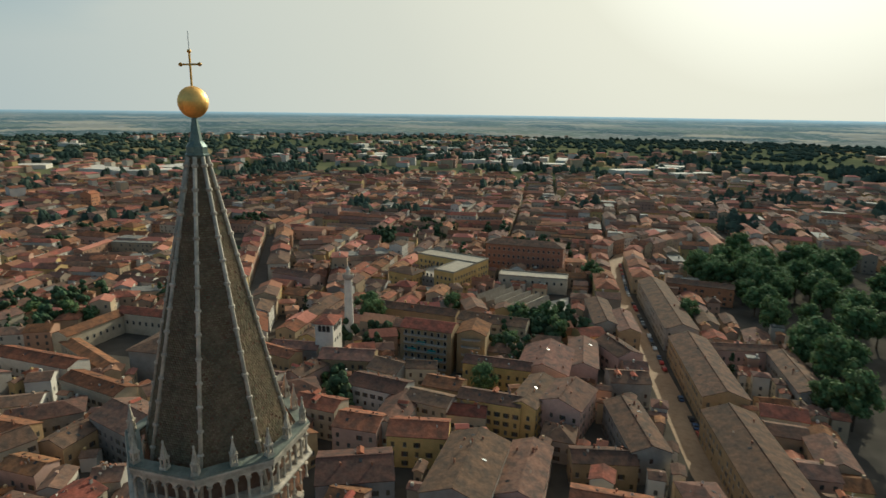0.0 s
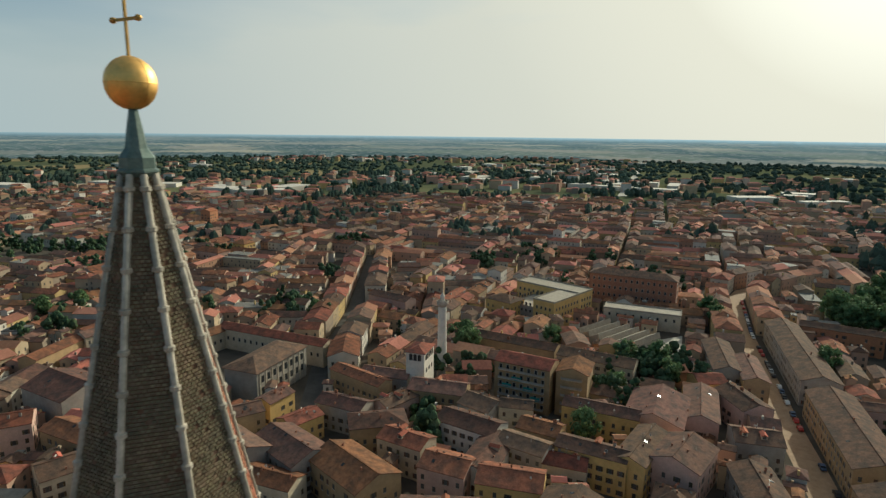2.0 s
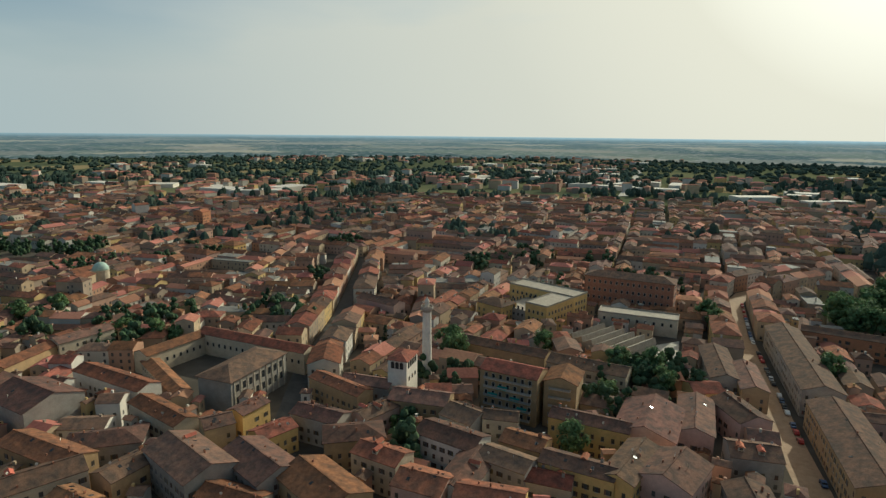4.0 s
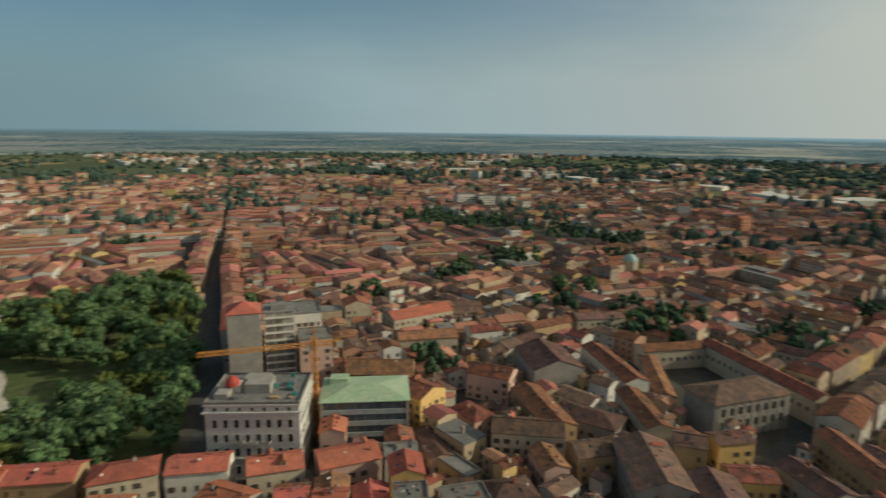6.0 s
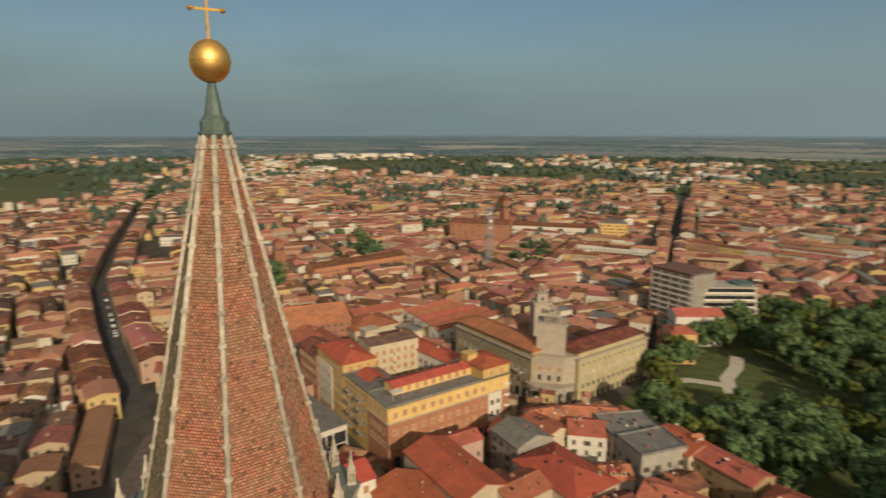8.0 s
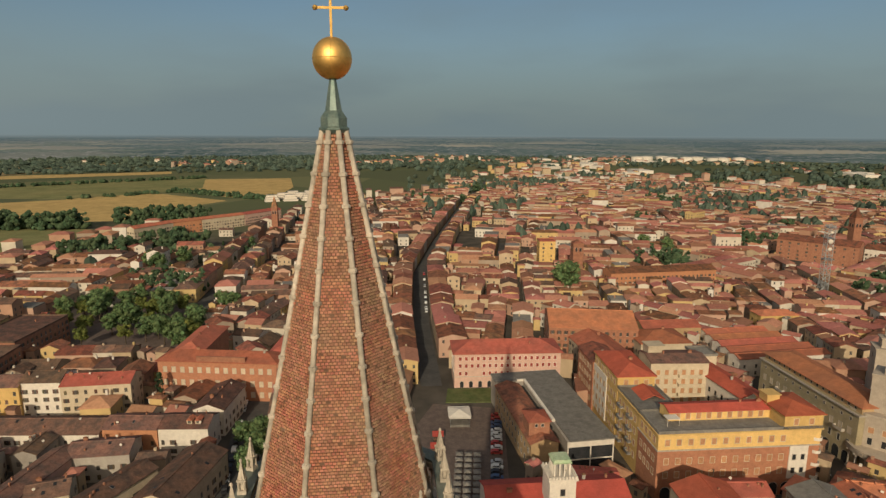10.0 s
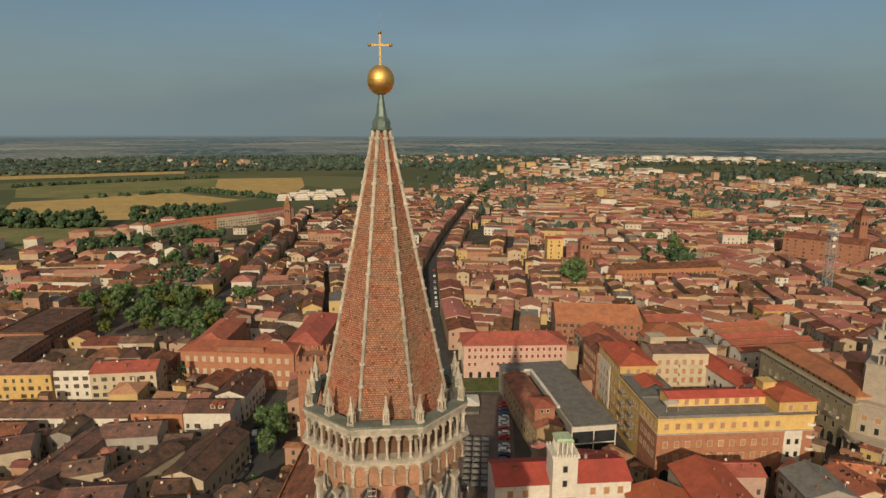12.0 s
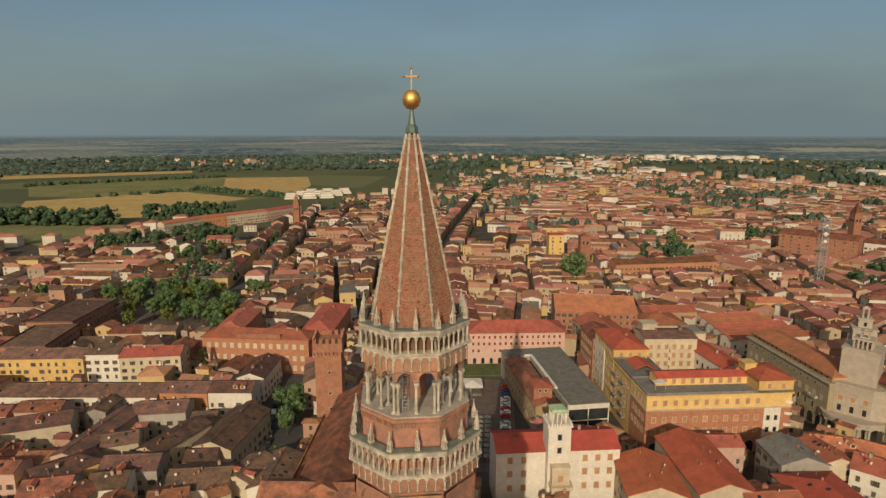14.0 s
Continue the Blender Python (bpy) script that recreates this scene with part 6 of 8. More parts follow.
LG = thing("loggia", "small whitewashed loggia with arched openings and tiled roof", "house", (124.5, -179.4, 0, 0, 0, 17))
take(124.5, -179.4, 17, 9, 13)
a_ = wing(LG, 0, 0, 0, 8, 12, 0, 20, "white", O, "hip", 0.4)
openings(LG, a_, ARCH_2, 3, 8, 12, 5, 16.4, None, None, "arch")
openings(LG, a_, ARCH_2, 2, 8, 12, 3, 16.4, None, None, "arch")
openings(LG, a_, W_DARK, 3, 8, 12, 3, 11)

# palace with framed windows round a court
CP = thing("palace", "grey brown palace with tall pale-framed windows round a court", "palace", (0, 0, 0))
take(180.7, -145.2, 13.4, 17, 35)
take(213, -146, 17, 60, 44)
a_ = wing(CP, 180.7, -145.2, 13.4, 16, 34, 0, 14, "grey", N, "hip", 0.36, 0.9)
openings(CP, a_, W_BIG, 3, 16, 33, 8, 8.6)
openings(CP, a_, W_BIG, 3, 16, 33, 8, 3.6)
for k_ in range(9):
    part("pilaster", Shape().box(-8.25, -0.25, 0, -7.95, 0.25, 13.8).mesh("pilaster", MARBLE) if "pilaster" not in bpy.data.meshes else bpy.data.meshes["pilaster"], CP, at=a_ @ pose(0, -15.2 + 3.8 * k_, 0))
b_ = wing(CP, 213, -129, -14, 44, 7, 0, 6.5, "grey", O, "gable", 0.4)
openings(CP, b_, W_DARK, 2, 44, 7, 12, 3)
c_ = wing(CP, 238, -150, 6, 9, 38, 0, 9.5, "cream", O, "gable", 0.4)
openings(CP, c_, W_DARK, 3, 9, 38, 10, 4)
d_ = wing(CP, 209, -172, 11, 64, 9, 0, 10.5, "cream", O, "gable", 0.4)
openings(CP, d_, W_DARK, 2, 64, 9, 17, 5)

# apartment house with balconies and awnings
AP = thing("apartment_house", "ochre five-storey apartment house with green awnings on balconies", "apartment house", (83, -196, 0, 0, 0, 7))
take(83, -197, 7, 24, 16)
take(68, -203, 12, 14, 16)
a_ = wing(AP, 0, 0, 0, 23, 12, 0, 19, "ochre", O, "gable", 0.36)
for k_ in range(5):
    part("balcony", balcony_mesh(19, 1.3).mesh("balcony", STUCCO["cream"], STUCCO["grey"]), AP, at=a_ @ on_side(2, 23, 12, 0, 1.8 + 3.5 * k_))
    openings(AP, a_, W_DARK, 2, 23, 12, 7, 2.2 + 3.5 * k_)
for u_, z_ in ((-6, 7.6), (3, 7.6), (-2, 11.0), (6, 4.2)):
    part("awning", Shape().add([(-2, 0, 1.0), (2, 0, 1.0), (2, -1.5, 0.1), (-2, -1.5, 0.1), (-2, 0, 0.95), (2, 0, 0.95), (2, -1.5, 0.05), (-2, -1.5, 0.05)], [(0, 3, 2, 1), (4, 5, 6, 7), (3, 7, 6, 2), (0, 4, 7, 3), (1, 2, 6, 5)]).mesh("awning", TEAL), AP, "green awning", at=a_ @ on_side(2, 23, 12, u_, z_ + 1.5))
a_ = wing(AP, -18.4, -5, 6, 12, 15, 0, 18, "ochre", O, "gable", 0.36)
for k_ in range(5):
    part("balcony", balcony_mesh(8, 1.2).mesh("balcony", STUCCO["cream"], STUCCO["grey"]), AP, at=a_ @ on_side(2, 12, 15, 0, 1.8 + 3.4 * k_))

# school: flat L-shaped building, saw-tooth hall, low hall, long palace behind
SC = thing("school", "yellowish flat-roofed school building round an inner court", "school", (108.3, -333, 0, 0, 0, -8))
take(132, -329, -8, 50, 16)
take(118, -311, -8, 16, 46)
take(132, -307, -8, 22, 28)
for (x, y, w, d, h_) in ((23, 7.5, 46, 15, 15), (7, 29, 14, 28, 15), (22.5, 30, 17, 24, 9)):
    a_ = wing(SC, x, y, 0, w, d, 0, h_, "yellow" if h_ > 10 else "grey", CONCRETE, "flat")
    for z_ in (2, 6, 10):
        for sd in (2, 3, 0, 1):
            openings(SC, a_, W_DARK, sd, w, d, int((w if sd in (0, 2) else d) / 3.4), z_)
SH = thing("sawtooth_hall", "factory hall with grey saw-tooth roof", "hall", (78, -288, 0, 0, 0, -15))
take(78, -288, -15, 38, 30)
part("wall", Shape().box(-18, -14, 0, 18, 14, 5.5).mesh("wall", STUCCO["grey"]), SH)
for k_ in range(6):
    x0 = -18 + 6 * k_
    part("roof_tooth", Shape().add([(x0, -14, 5.5), (x0 + 6, -14, 5.5), (x0 + 0.8, -14, 8.3), (x0, 14, 5.5), (x0 + 6, 14, 5.5), (x0 + 0.8, 14, 8.3)], [(0, 1, 2), (5, 4, 3), (1, 4, 5, 2), (0, 2, 5, 3), (0, 3, 4, 1)]).mesh("roof_tooth", CONCRETE), SH)
LH = thing("gymnasium", "long low cream hall with pale flat roof", "hall", (76, -328, 0, 0, 0, 12))
take(76, -328, 12, 44, 14)
a_ = wing(LH, 0, 0, 0, 42, 12, 0, 9.5, "cream", CONCRETE, "flat")
openings(LH, a_, W_DARK, 2, 42, 12, 9, 5.8)
BP = thing("palace", "long four-storey brick palace with dark roof", "palace", (93, -364, 0, 0, 0, 8))
take(93, -364, 8, 56, 18)
a_ = wing(BP, 0, 0, 0, 53, 15, 0, 21, "brick", N, "hip", 0.36)
for z_ in (2, 7, 12, 17):
    openings(BP, a_, W_DARK, 2, 53, 15, 15, z_)
    openings(BP, a_, W_DARK, 3, 53, 15, 4, z_)
house(147, -293, -8, 18, 14, 12, "yellow", N, "hip", label="yellow hip-roofed house beside the school")

# radio mast, far bell towers and dome
AN = thing("radio_mast", "grey steel lattice radio mast with dishes", "mast", (233, 374, 0))
take(233, 374, 0, 8, 8)
part("lattice", lattice(49, 4.2, 0.22, 3.2).mesh("lattice", PANEL_GREY), AN)
for z_, r_ in ((38, 1.6), (33, 1.2), (44, 1.0)):
    part("dish", Shape().ring([(r_, 0), (r_ * 0.7, 0.5), (0.1, 0.7)], 14).moved(pose(0, -2.3, z_, 90, 0, 0)).mesh("dish", STUCCO["white"]), AN, "white dish")
for z_ in (26, 40, 47):
    part("platform", Shape().box(-3, -3, z_, 3, 3, z_ + 0.25).mesh("platform", METAL), AN)


def campanile(x, y, rot, w, h, label, cap=6.0):
    ob = thing("campanile", label, "bell tower", (x, y, 0, 0, 0, rot))
    take(x, y, rot, w + 1, w + 1)
    part("wall", Shape().box(-w / 2, -w / 2, 0, w / 2, w / 2, h).mesh("wall", STUCCO["brick"]), ob)
    part("cornice", Shape().box(-w / 2 - 0.4, -w / 2 - 0.4, h, w / 2 + 0.4, w / 2 + 0.4, h + 0.6).box(-w / 2 - 0.25, -w / 2 - 0.25, h * 0.74, w / 2 + 0.25, w / 2 + 0.25, h * 0.74 + 0.4).mesh("cornice", STUCCO["brick"]), ob)
    for sd in range(4):
        part("arch", ARCH_2, ob, at=on_side(sd, w, w, -w * 0.2, h * 0.8))
        part("arch", ARCH_2, ob, at=on_side(sd, w, w, w * 0.2, h * 0.8))
    part("roof", Shape().ring([(w * 0.72, h + 0.6), (0.1, h + 0.6 + cap)], 4, turn=math.pi / 4).mesh("roof", TILE_OLD), ob)
    return ob


campanile(77, 412, 8, 7.5, 27, "brick bell tower with low tiled roof", 2.5)
campanile(-205, 571, 8, 6, 30, "brick bell tower with pointed spire", 12)
campanile(325, 500, 8, 7, 36, "tall brick bell tower with pointed roof", 9)
DM = thing("domed_chapel", "small chapel with pale green copper dome and lantern", "chapel", (402, -193, 0))
take(402, -193, 0, 14, 14)
part("drum", Shape().ring([(5.2, 0), (5.2, 12.5), (5.6, 12.6), (5.6, 13.2)], 16).mesh("drum", STUCCO["cream"]), DM)
part("dome", smooth(Shape().ring([(5.2 * math.cos(k_ * 0.157), 13.2 + 5.4 * math.sin(k_ * 0.157)) for k_ in range(10)] + [(0.6, 18.6)], 20).mesh("dome", surface("pale_copper_dome", (0.34, 0.46, 0.38), (0.42, 0.50, 0.42), 2, 0.2, 0.6))), DM, "pale green dome")
part("lantern", Shape().ring([(0.8, 18.4), (0.8, 20.2), (0.1, 21.4)], 8).mesh("lantern", STUCCO["cream"]), DM)
house(60, 462, 5, 13, 12, 20, "yellow", R, "flat", label="tall yellow block above the red roofs", gap=4)
house(362, 462, -41, 84, 16, 13, "white", O, "gable", label="long pale apartment slab with tiled roof")
house(412, 432, -41, 26, 14, 17, "yellow", SLATE, "flat", label="pale yellow apartment house with balconies")
for x, y, w, h_ in ((812, -118, 26, 19), (806, -146, 24, 17), (824, -180, 22, 15)):
    house(x, y, 12, 16, w, h_, "white", SLATE, "flat", label="white apartment block among trees")
house(580, -386, 20, 12, 14, 19, "orange", R, "gable", label="tall orange house in evening light")
house(424, -314, 10, 16, 14, 11, "yellow", O, "hip", label="yellow villa among dark trees")
house(424, -282, 10, 30, 14, 9, "pink", O, "hip", label="pink low house among dark trees")
house(60, 262, -2, 41, 30, 17, "brick", R, "gable", label="broad brick church under a wide red roof", pitch=0.3)
house(60, 231, 13, 18, 30, 14, "cream", R, "gable", label="long cream theatre wing with red roof")
house(90, 250, 8, 24, 20, 13, "cream", R, "hip", 0.3, label="cream house with low red hipped roof")
house(102, 275, 8, 30, 12, 11, "ochre", R, "gable", 0.34, label="ochre side wing with red roof")
for k_ in range(5):
    house(141 - 2.0 * k_ + 2, 243 + 8.0 * k_, 13, 46 - 3 * k_, 7.7, 8.5, "white", R, "gable", 0.3, label="long low hall in a row of parallel red roofs", chim=0, gap=5)
house(170, 306, 8, 22, 10, 9, "yellow", R, "hip", label="small yellow house with red hipped roof")
for (x0, y0), (x1, y1), wl_ in (((-334, 529), (-316, 572), "cream"), ((-316, 572), (-296, 596), "orange"), ((-296, 596), (-266, 638), "cream"), ((-266, 638), (-241, 689), "pink")):
    L_ = math.dist((x0, y0), (x1, y1))
    house((x0 + x1) / 2 - 3, (y0 + y1) / 2 + 3, math.degrees(math.atan2(y1 - y0, x1 - x0)), L_ - 0.4, 11, 13, wl_, R, "gable", label="long four-storey terrace with red roof at the fields")
house(293, 492, -40, 60, 20, 17, "brick", O, "gable", label="long brown brick church nave with tiled roof", gap=6)
house(133, 397, 13, 79, 14, 12, "orange", O, "gable", label="long orange brick barracks with rows of windows")


# ---- old town houses placed one by one ----
def place(rows):
    """Sets houses where the ground is still free."""
    for row in rows:
        x, y = row[0], row[1]
        if any(abs((x - t[0]) * t[2] + (y - t[1]) * t[3]) < t[4] and abs(-(x - t[0]) * t[3] + (y - t[1]) * t[2]) < t[5] for t in TAKEN):
            continue
        flat = row[7] is SLATE
        house(row[0], row[1], row[2], row[3], row[4], row[5], row[6], row[7], row[8] if len(row) > 8 else "flat" if flat else "gable")


# south-east, round the court palace
place(((178, -70.8, 10, 32.5, 11, 11, "ochre", O),
       (163.4, -62.4, 78, 23.6, 12, 11, "cream", N),
       (136.8, -93.3, -7, 27.8, 16, 12, "grey", N),
       (119.7, -105.4, -9, 24.3, 15, 11, "grey", N),
       (95.2, -107.9, -12, 25.4, 16, 11, "ochre", O),
       (176, -107.2, -1, 30.7, 9, 10, "cream", O),
       (218.7, -112, 7, 42.1, 10, 10, "white", O),
       (274, -99.7, -64, 28.8, 9, 10, "ochre", O),
       (280, -126.4, -85, 26.1, 10, 11, "cream", N)))
place(((173.7, -86.4, 52, 23.4, 12, 9, "grey", N, "hip"),
       (152, -81.7, -83, 15.8, 10, 9, "ochre", N),
       (147.1, -65.2, 9, 13.6, 8, 9, "pink", O),
       (113.4, -91.7, 14, 19.2, 9, 9, "cream", O),
       (149.7, -111.4, 68, 9.8, 9.6, 12, "ochre", N),
       (134.7, -122.5, 82, 13.6, 9, 9, "yellow", O),
       (155.6, -128.3, -84, 13.1, 8, 9, "yellow", N)))
# south, towards the slender tower
place(((129, -138.8, 10, 19.4, 10, 10, "grey", N),
       (116.9, -154.4, 82, 17, 9, 9, "pink", N),
       (107.3, -169.2, 20, 22.3, 12, 11, "ochre", N),
       (141.5, -161, -4, 28.6, 8, 10, "ochre", O),
       (135.7, -171.3, 17, 21.2, 9, 9, "grey", N),
       (87.4, -169.1, -4, 13.8, 13, 10, "grey", N),
       (81.7, -152.3, 2, 22.3, 12, 11, "white", N),
       (75.6, -173.8, 23, 12.3, 8, 11, "cream", N),
       (110.2, -135.9, 47, 19.7, 12, 10, "ochre", N, "hip")))
place(((92.8, -130.4, 5, 16.7, 10, 11, "cream", O),
       (73.4, -126, 11, 15, 12, 11, "pink", O),
       (67.4, -138.9, -79, 23.8, 11, 10, "white", N),
       (59.8, -150.2, 1, 16.4, 10, 11, "grey", N),
       (60.6, -163.4, 5, 14.4, 10, 11, "ochre", O)))
# south, the yellow court and the lane
place(((48.2, -187.3, 9, 27.1, 9, 12, "yellow", N),
       (40.3, -158.5, 7, 22.4, 9, 12, "yellow", N),
       (28.4, -169.3, 89, 25.8, 10, 12, "yellow", N),
       (46.3, -151.6, 15, 13.4, 9, 9, "cream", O),
       (32.5, -201.5, -82, 27.5, 20, 11, "pink", N),
       (24.7, -278.7, -71, 40, 12, 9, "grey", N),
       (20.7, -216.8, -78, 30.6, 12, 10, "pink", N),
       (11.4, -269.1, -72, 30.7, 10, 9, "ochre", N),
       (8.6, -230.7, -48, 20.1, 12, 10, "pink", N)))
place(((0.1, -201.9, 21, 15.2, 12, 10, "grey", N),
       (16.8, -172.1, 85, 19.5, 16, 12, "pink", N),
       (68.4, -236.4, 6, 33.7, 12, 11, "cream", N),
       (114.3, -236.2, 6, 51.8, 10, 10, "ochre", N),
       (208, -261.2, -1, 29.3, 10, 10, "pink", N)))
# south, below the tower
place(((31.5, -116.4, -82, 31.8, 18, 12, "grey", N),
       (54.2, -130.5, 20, 19.1, 12, 11, "yellow", O),
       (60, -102.4, 33, 21.2, 16, 12, "grey", N),
       (55, -91.1, 8, 9.8, 9, 11, "pink", O),
       (38.2, -102.8, 9, 16.6, 9, 10, "orange", O),
       (61.9, -144.9, 65, 19.7, 9, 9, "ochre", O),
       (-1.2, -143.7, 22, 19.3, 9, 9, "ochre", N),
       (-7.9, -163.1, -65, 32.5, 12, 11, "grey", N),
       (-7.9, -119.6, 10, 21.3, 10, 11, "grey", O)))
place(((17.5, -126.5, -82, 28.2, 12, 9, "pink", N),
       (-44, -158, -72, 57.6, 17, 11.5, "ochre", N),
       (-26.5, -225.5, -74, 60, 16, 11, "ochre", N),
       (-4, -304, -74, 84, 15, 11, "grey", N),
       (-39.9, -257.9, 21, 31.6, 8, 9, "pink", N),
       (-60.4, -239.2, -77, 39.7, 11, 9, "grey", N),
       (-30.5, -205.9, -30, 11.2, 10, 10, "grey", N),
       (-50.7, -162.2, -45, 18.2, 12, 8, "grey", N),
       (-19.3, -350.9, 3, 37.2, 9, 11, "orange", N)))
# east, between the tower and the garden
place(((111.3, 126.6, -9, 13.2, 10, 14, "white", R),
       (124.9, 120.9, -33, 17, 10, 14, "white", R),
       (96.1, 119.5, -86, 14, 13.7, 14, "grey", SLATE, "gable"),
       (129.1, 108.1, -17, 17.2, 14, 15, "cream", SLATE, "flat"),
       (138, 93.7, 90, 14.9, 12, 14, "cream", B),
       (139.7, 77.3, -86, 18.5, 10, 14, "ochre", R),
       (139.9, 56.5, -74, 17, 10, 14, "cream", R, "hip"),
       (96.1, 97.9, -82, 24.6, 17, 13, "cream", B, "hip"),
       (114.4, 73.1, -66, 19, 12, 13, "ochre", R)))
place(((105, 61.4, -67, 23.6, 13, 13, "cream", R),
       (109.5, 92.8, -21, 9.1, 9, 12, "white", R),
       (124, 54.8, 90, 11.3, 11, 13, "cream", R),
       (144, 37.5, -85, 16.8, 10, 13, "white", R),
       (144.7, 16.5, -78, 15.7, 10, 12, "cream", R),
       (147.8, -4.1, -73, 18.2, 11, 12, "pink", R),
       (112.1, 52.9, -37, 13, 10, 12, "ochre", R),
       (125.1, 36.1, -81, 8.8, 8.6, 11, "yellow", R),
       (129.2, 25.6, 64, 14.2, 9, 12, "grey", R)))
# west of the market street
place(((-123, 122.7, 88, 33.3, 9, 9, "pink", N),
       (-151.2, 126.8, 25, 26.5, 12, 9, "cream", N),
       (-138.5, 127.5, -78, 21, 9, 9, "cream", N),
       (-112, 142, 12, 18.6, 11, 9, "grey", N),
       (-96.6, 122.3, 72, 22.7, 9, 9, "cream", N),
       (-79, 127.5, 86, 28, 13, 10, "cream", N),
       (-114.5, 121, 25, 11.1, 10, 8, "cream", N),
       (-100.8, 106.3, 10, 16.9, 11, 9, "grey", N),
       (-119.6, 102.7, 51, 17.6, 11, 9, "yellow", N, "hip")))
place(((-75.6, 98.9, 10, 17.6, 13, 10, "white", N),
       (-81.9, 112.2, 11, 9.8, 8, 9, "ochre", N),
       (-62.6, 103.2, 76, 13.7, 11, 10, "cream", N),
       (-55.2, 103.5, -87, 18.9, 11, 10, "white", N),
       (-101.8, 96.9, 14, 10.9, 10.6, 9, "white", N),
       (-117.3, 92.4, 17, 13.2, 11, 9, "grey", O),
       (-107.6, 88.4, 80, 9.5, 9, 9, "cream", O),
       (-79.9, 89, 19, 10.4, 10, 10, "pink", O),
       (-67.8, 92, 43, 5.6, 5.5, 10, "cream", O)))
place(((-111.6, 136.5, 51, 9.7, 8, 8, "orange", O),))
# west of the square
place(((-182, 175.9, 7, 34.8, 12, 14, "yellow", N), (-158.2, 180.3, 7.4, 14.7, 12, 15, "white", N), (-138.2, 182, 12, 24.7, 12, 14, "cream", R),
       (-150.8, 155.3, 4.6, 60.8, 13, 8, "white", N), (-109.8, 157.1, 3.4, 18.3, 11, 10, "orange", N), (-92.7, 158.9, 4.8, 16.9, 11, 10, "white", N), (-90.1, 178, 2.3, 11, 22, 10, "white", N),
       (-214, 235, 5, 23, 40, 14, "brick", N, "flat"), (-202, 196, 11, 20, 30, 14, "brick", N, "flat")))
# east of the square, up to the garden
place(((51.1, 103.4, 0, 16, 20, 14, "cream", B), (67, 110, 7, 15, 30, 15, "cream", B), (77, 127, 5, 14, 8, 13, "pink", R), (90, 119, -17, 15, 14, 16, "cream", SLATE, "gable"),
       (106, 121, 5, 10, 14, 14, "cream", R), (113, 125, -10, 11, 20, 14, "cream", R), (117, 114, -36, 12, 12, 14, "white", R), (126, 106, -54, 11, 12, 14, "white", R)))
place(((96, 100, 1, 14, 12, 14, "ochre", R, "hip"), (80, 97, 10, 15, 11, 13, "cream", R), (126, 95, -7, 16, 12, 16, "grey", SLATE), (142, 78, -6, 9, 18, 14, "ochre", R)))
place(((308, 3, 12, 14, 14, 12, "cream", R), (292, -31, 28, 14, 36, 11, "cream", R), (194, -26, 46, 18, 14, 12, "yellow", O), (210, -58, 62, 18, 12, 11, "pink", O),
       (258, -34, 7, 12, 28, 10, "cream", O), (214, -13, -5, 16, 26, 12, "ochre", O)))
house(221, -84, 6, 27, 21, 12, "grey", N, "gable", miss=1.0, label="grey rendered hall with a broad blank gable", chim=0)


# ---- the rest of the town, street block by street block ----
def block_cut(poly, p, d):
    """Cuts a convex polygon by the line through p along d."""
    out = ([], [])
    n = (-d[1], d[0])
    sd = [(x - p[0]) * n[0] + (y - p[1]) * n[1] for x, y in poly]
    for i in range(len(poly)):
        j = (i + 1) % len(poly)
        a, b = poly[i], poly[j]
        out[0 if sd[i] >= 0 else 1].append(a)
        if (sd[i] >= 0) != (sd[j] >= 0):
            t = sd[i] / (sd[i] - sd[j])
            c = (a[0] + t * (b[0] - a[0]), a[1] + t * (b[1] - a[1]))
            out[0].append(c)
            out[1].append(c)
    return [o for o in out if len(o) > 2]


def area(poly):
    return 0.5 * sum(poly[i - 1][0] * poly[i][1] - poly[i][0] * poly[i - 1][1] for i in range(len(poly)))


def shrink(poly, m):
    out = poly
    for i in range(len(poly)):
        a, b = poly[i - 1], poly[i]
        L = math.dist(a, b)
        if L < 0.5:
            continue
        d = ((b[0] - a[0]) / L, (b[1] - a[1]) / L)
        p = (a[0] - d[1] * m, a[1] + d[0] * m)
        parts = block_cut(out, p, d)
        keep = [q for q in parts if sum((x - p[0]) * -d[1] + (y - p[1]) * d[0] for x, y in q) > 0]
        if not keep:
            return []
        out = keep[0]
    return out


def city_edge(x, y):
    """How far the town reaches in this direction."""
    h = math.degrees(math.atan2(-x, y))
    if 4 < h < 75:
        return max(560, 1050 - (h - 4) * 22)
    wave = 1 + 0.16 * noise.noise(Vector((x * 0.0016, y * 0.0016, 5)))
    if h > 75 or h < -118:
        return 980 * wave
    return 1280 * wave


def seen(x, y):
    h = math.degrees(math.atan2(-x, y))
    return not (58 < h < 155) or math.hypot(x, y) < 70


rng = random.Random(11)
BLOCKS = []


def split(poly):
    A = abs(area(poly))
    cx, cy = sum(p[0] for p in poly) / len(poly), sum(p[1] for p in poly) / len(poly)
    r = math.hypot(cx, cy)
    if A < (3800 if r < 420 else 5200) * rng.uniform(0.6, 1.5):
        BLOCKS.append(poly)
        return
    L, e = max((math.dist(poly[i - 1], poly[i]), i) for i in range(len(poly)))
    a, b = poly[e - 1], poly[e]
    t = rng.uniform(0.4, 0.6)
    p = (a[0] + t * (b[0] - a[0]), a[1] + t * (b[1] - a[1]))
    ang = math.atan2(b[1] - a[1], b[0] - a[0]) + math.pi / 2 + radians(rng.uniform(-5, 5))
    for q in block_cut(poly, p, (math.cos(ang), math.sin(ang))):
        if abs(area(q)) > 200:
            split(q)


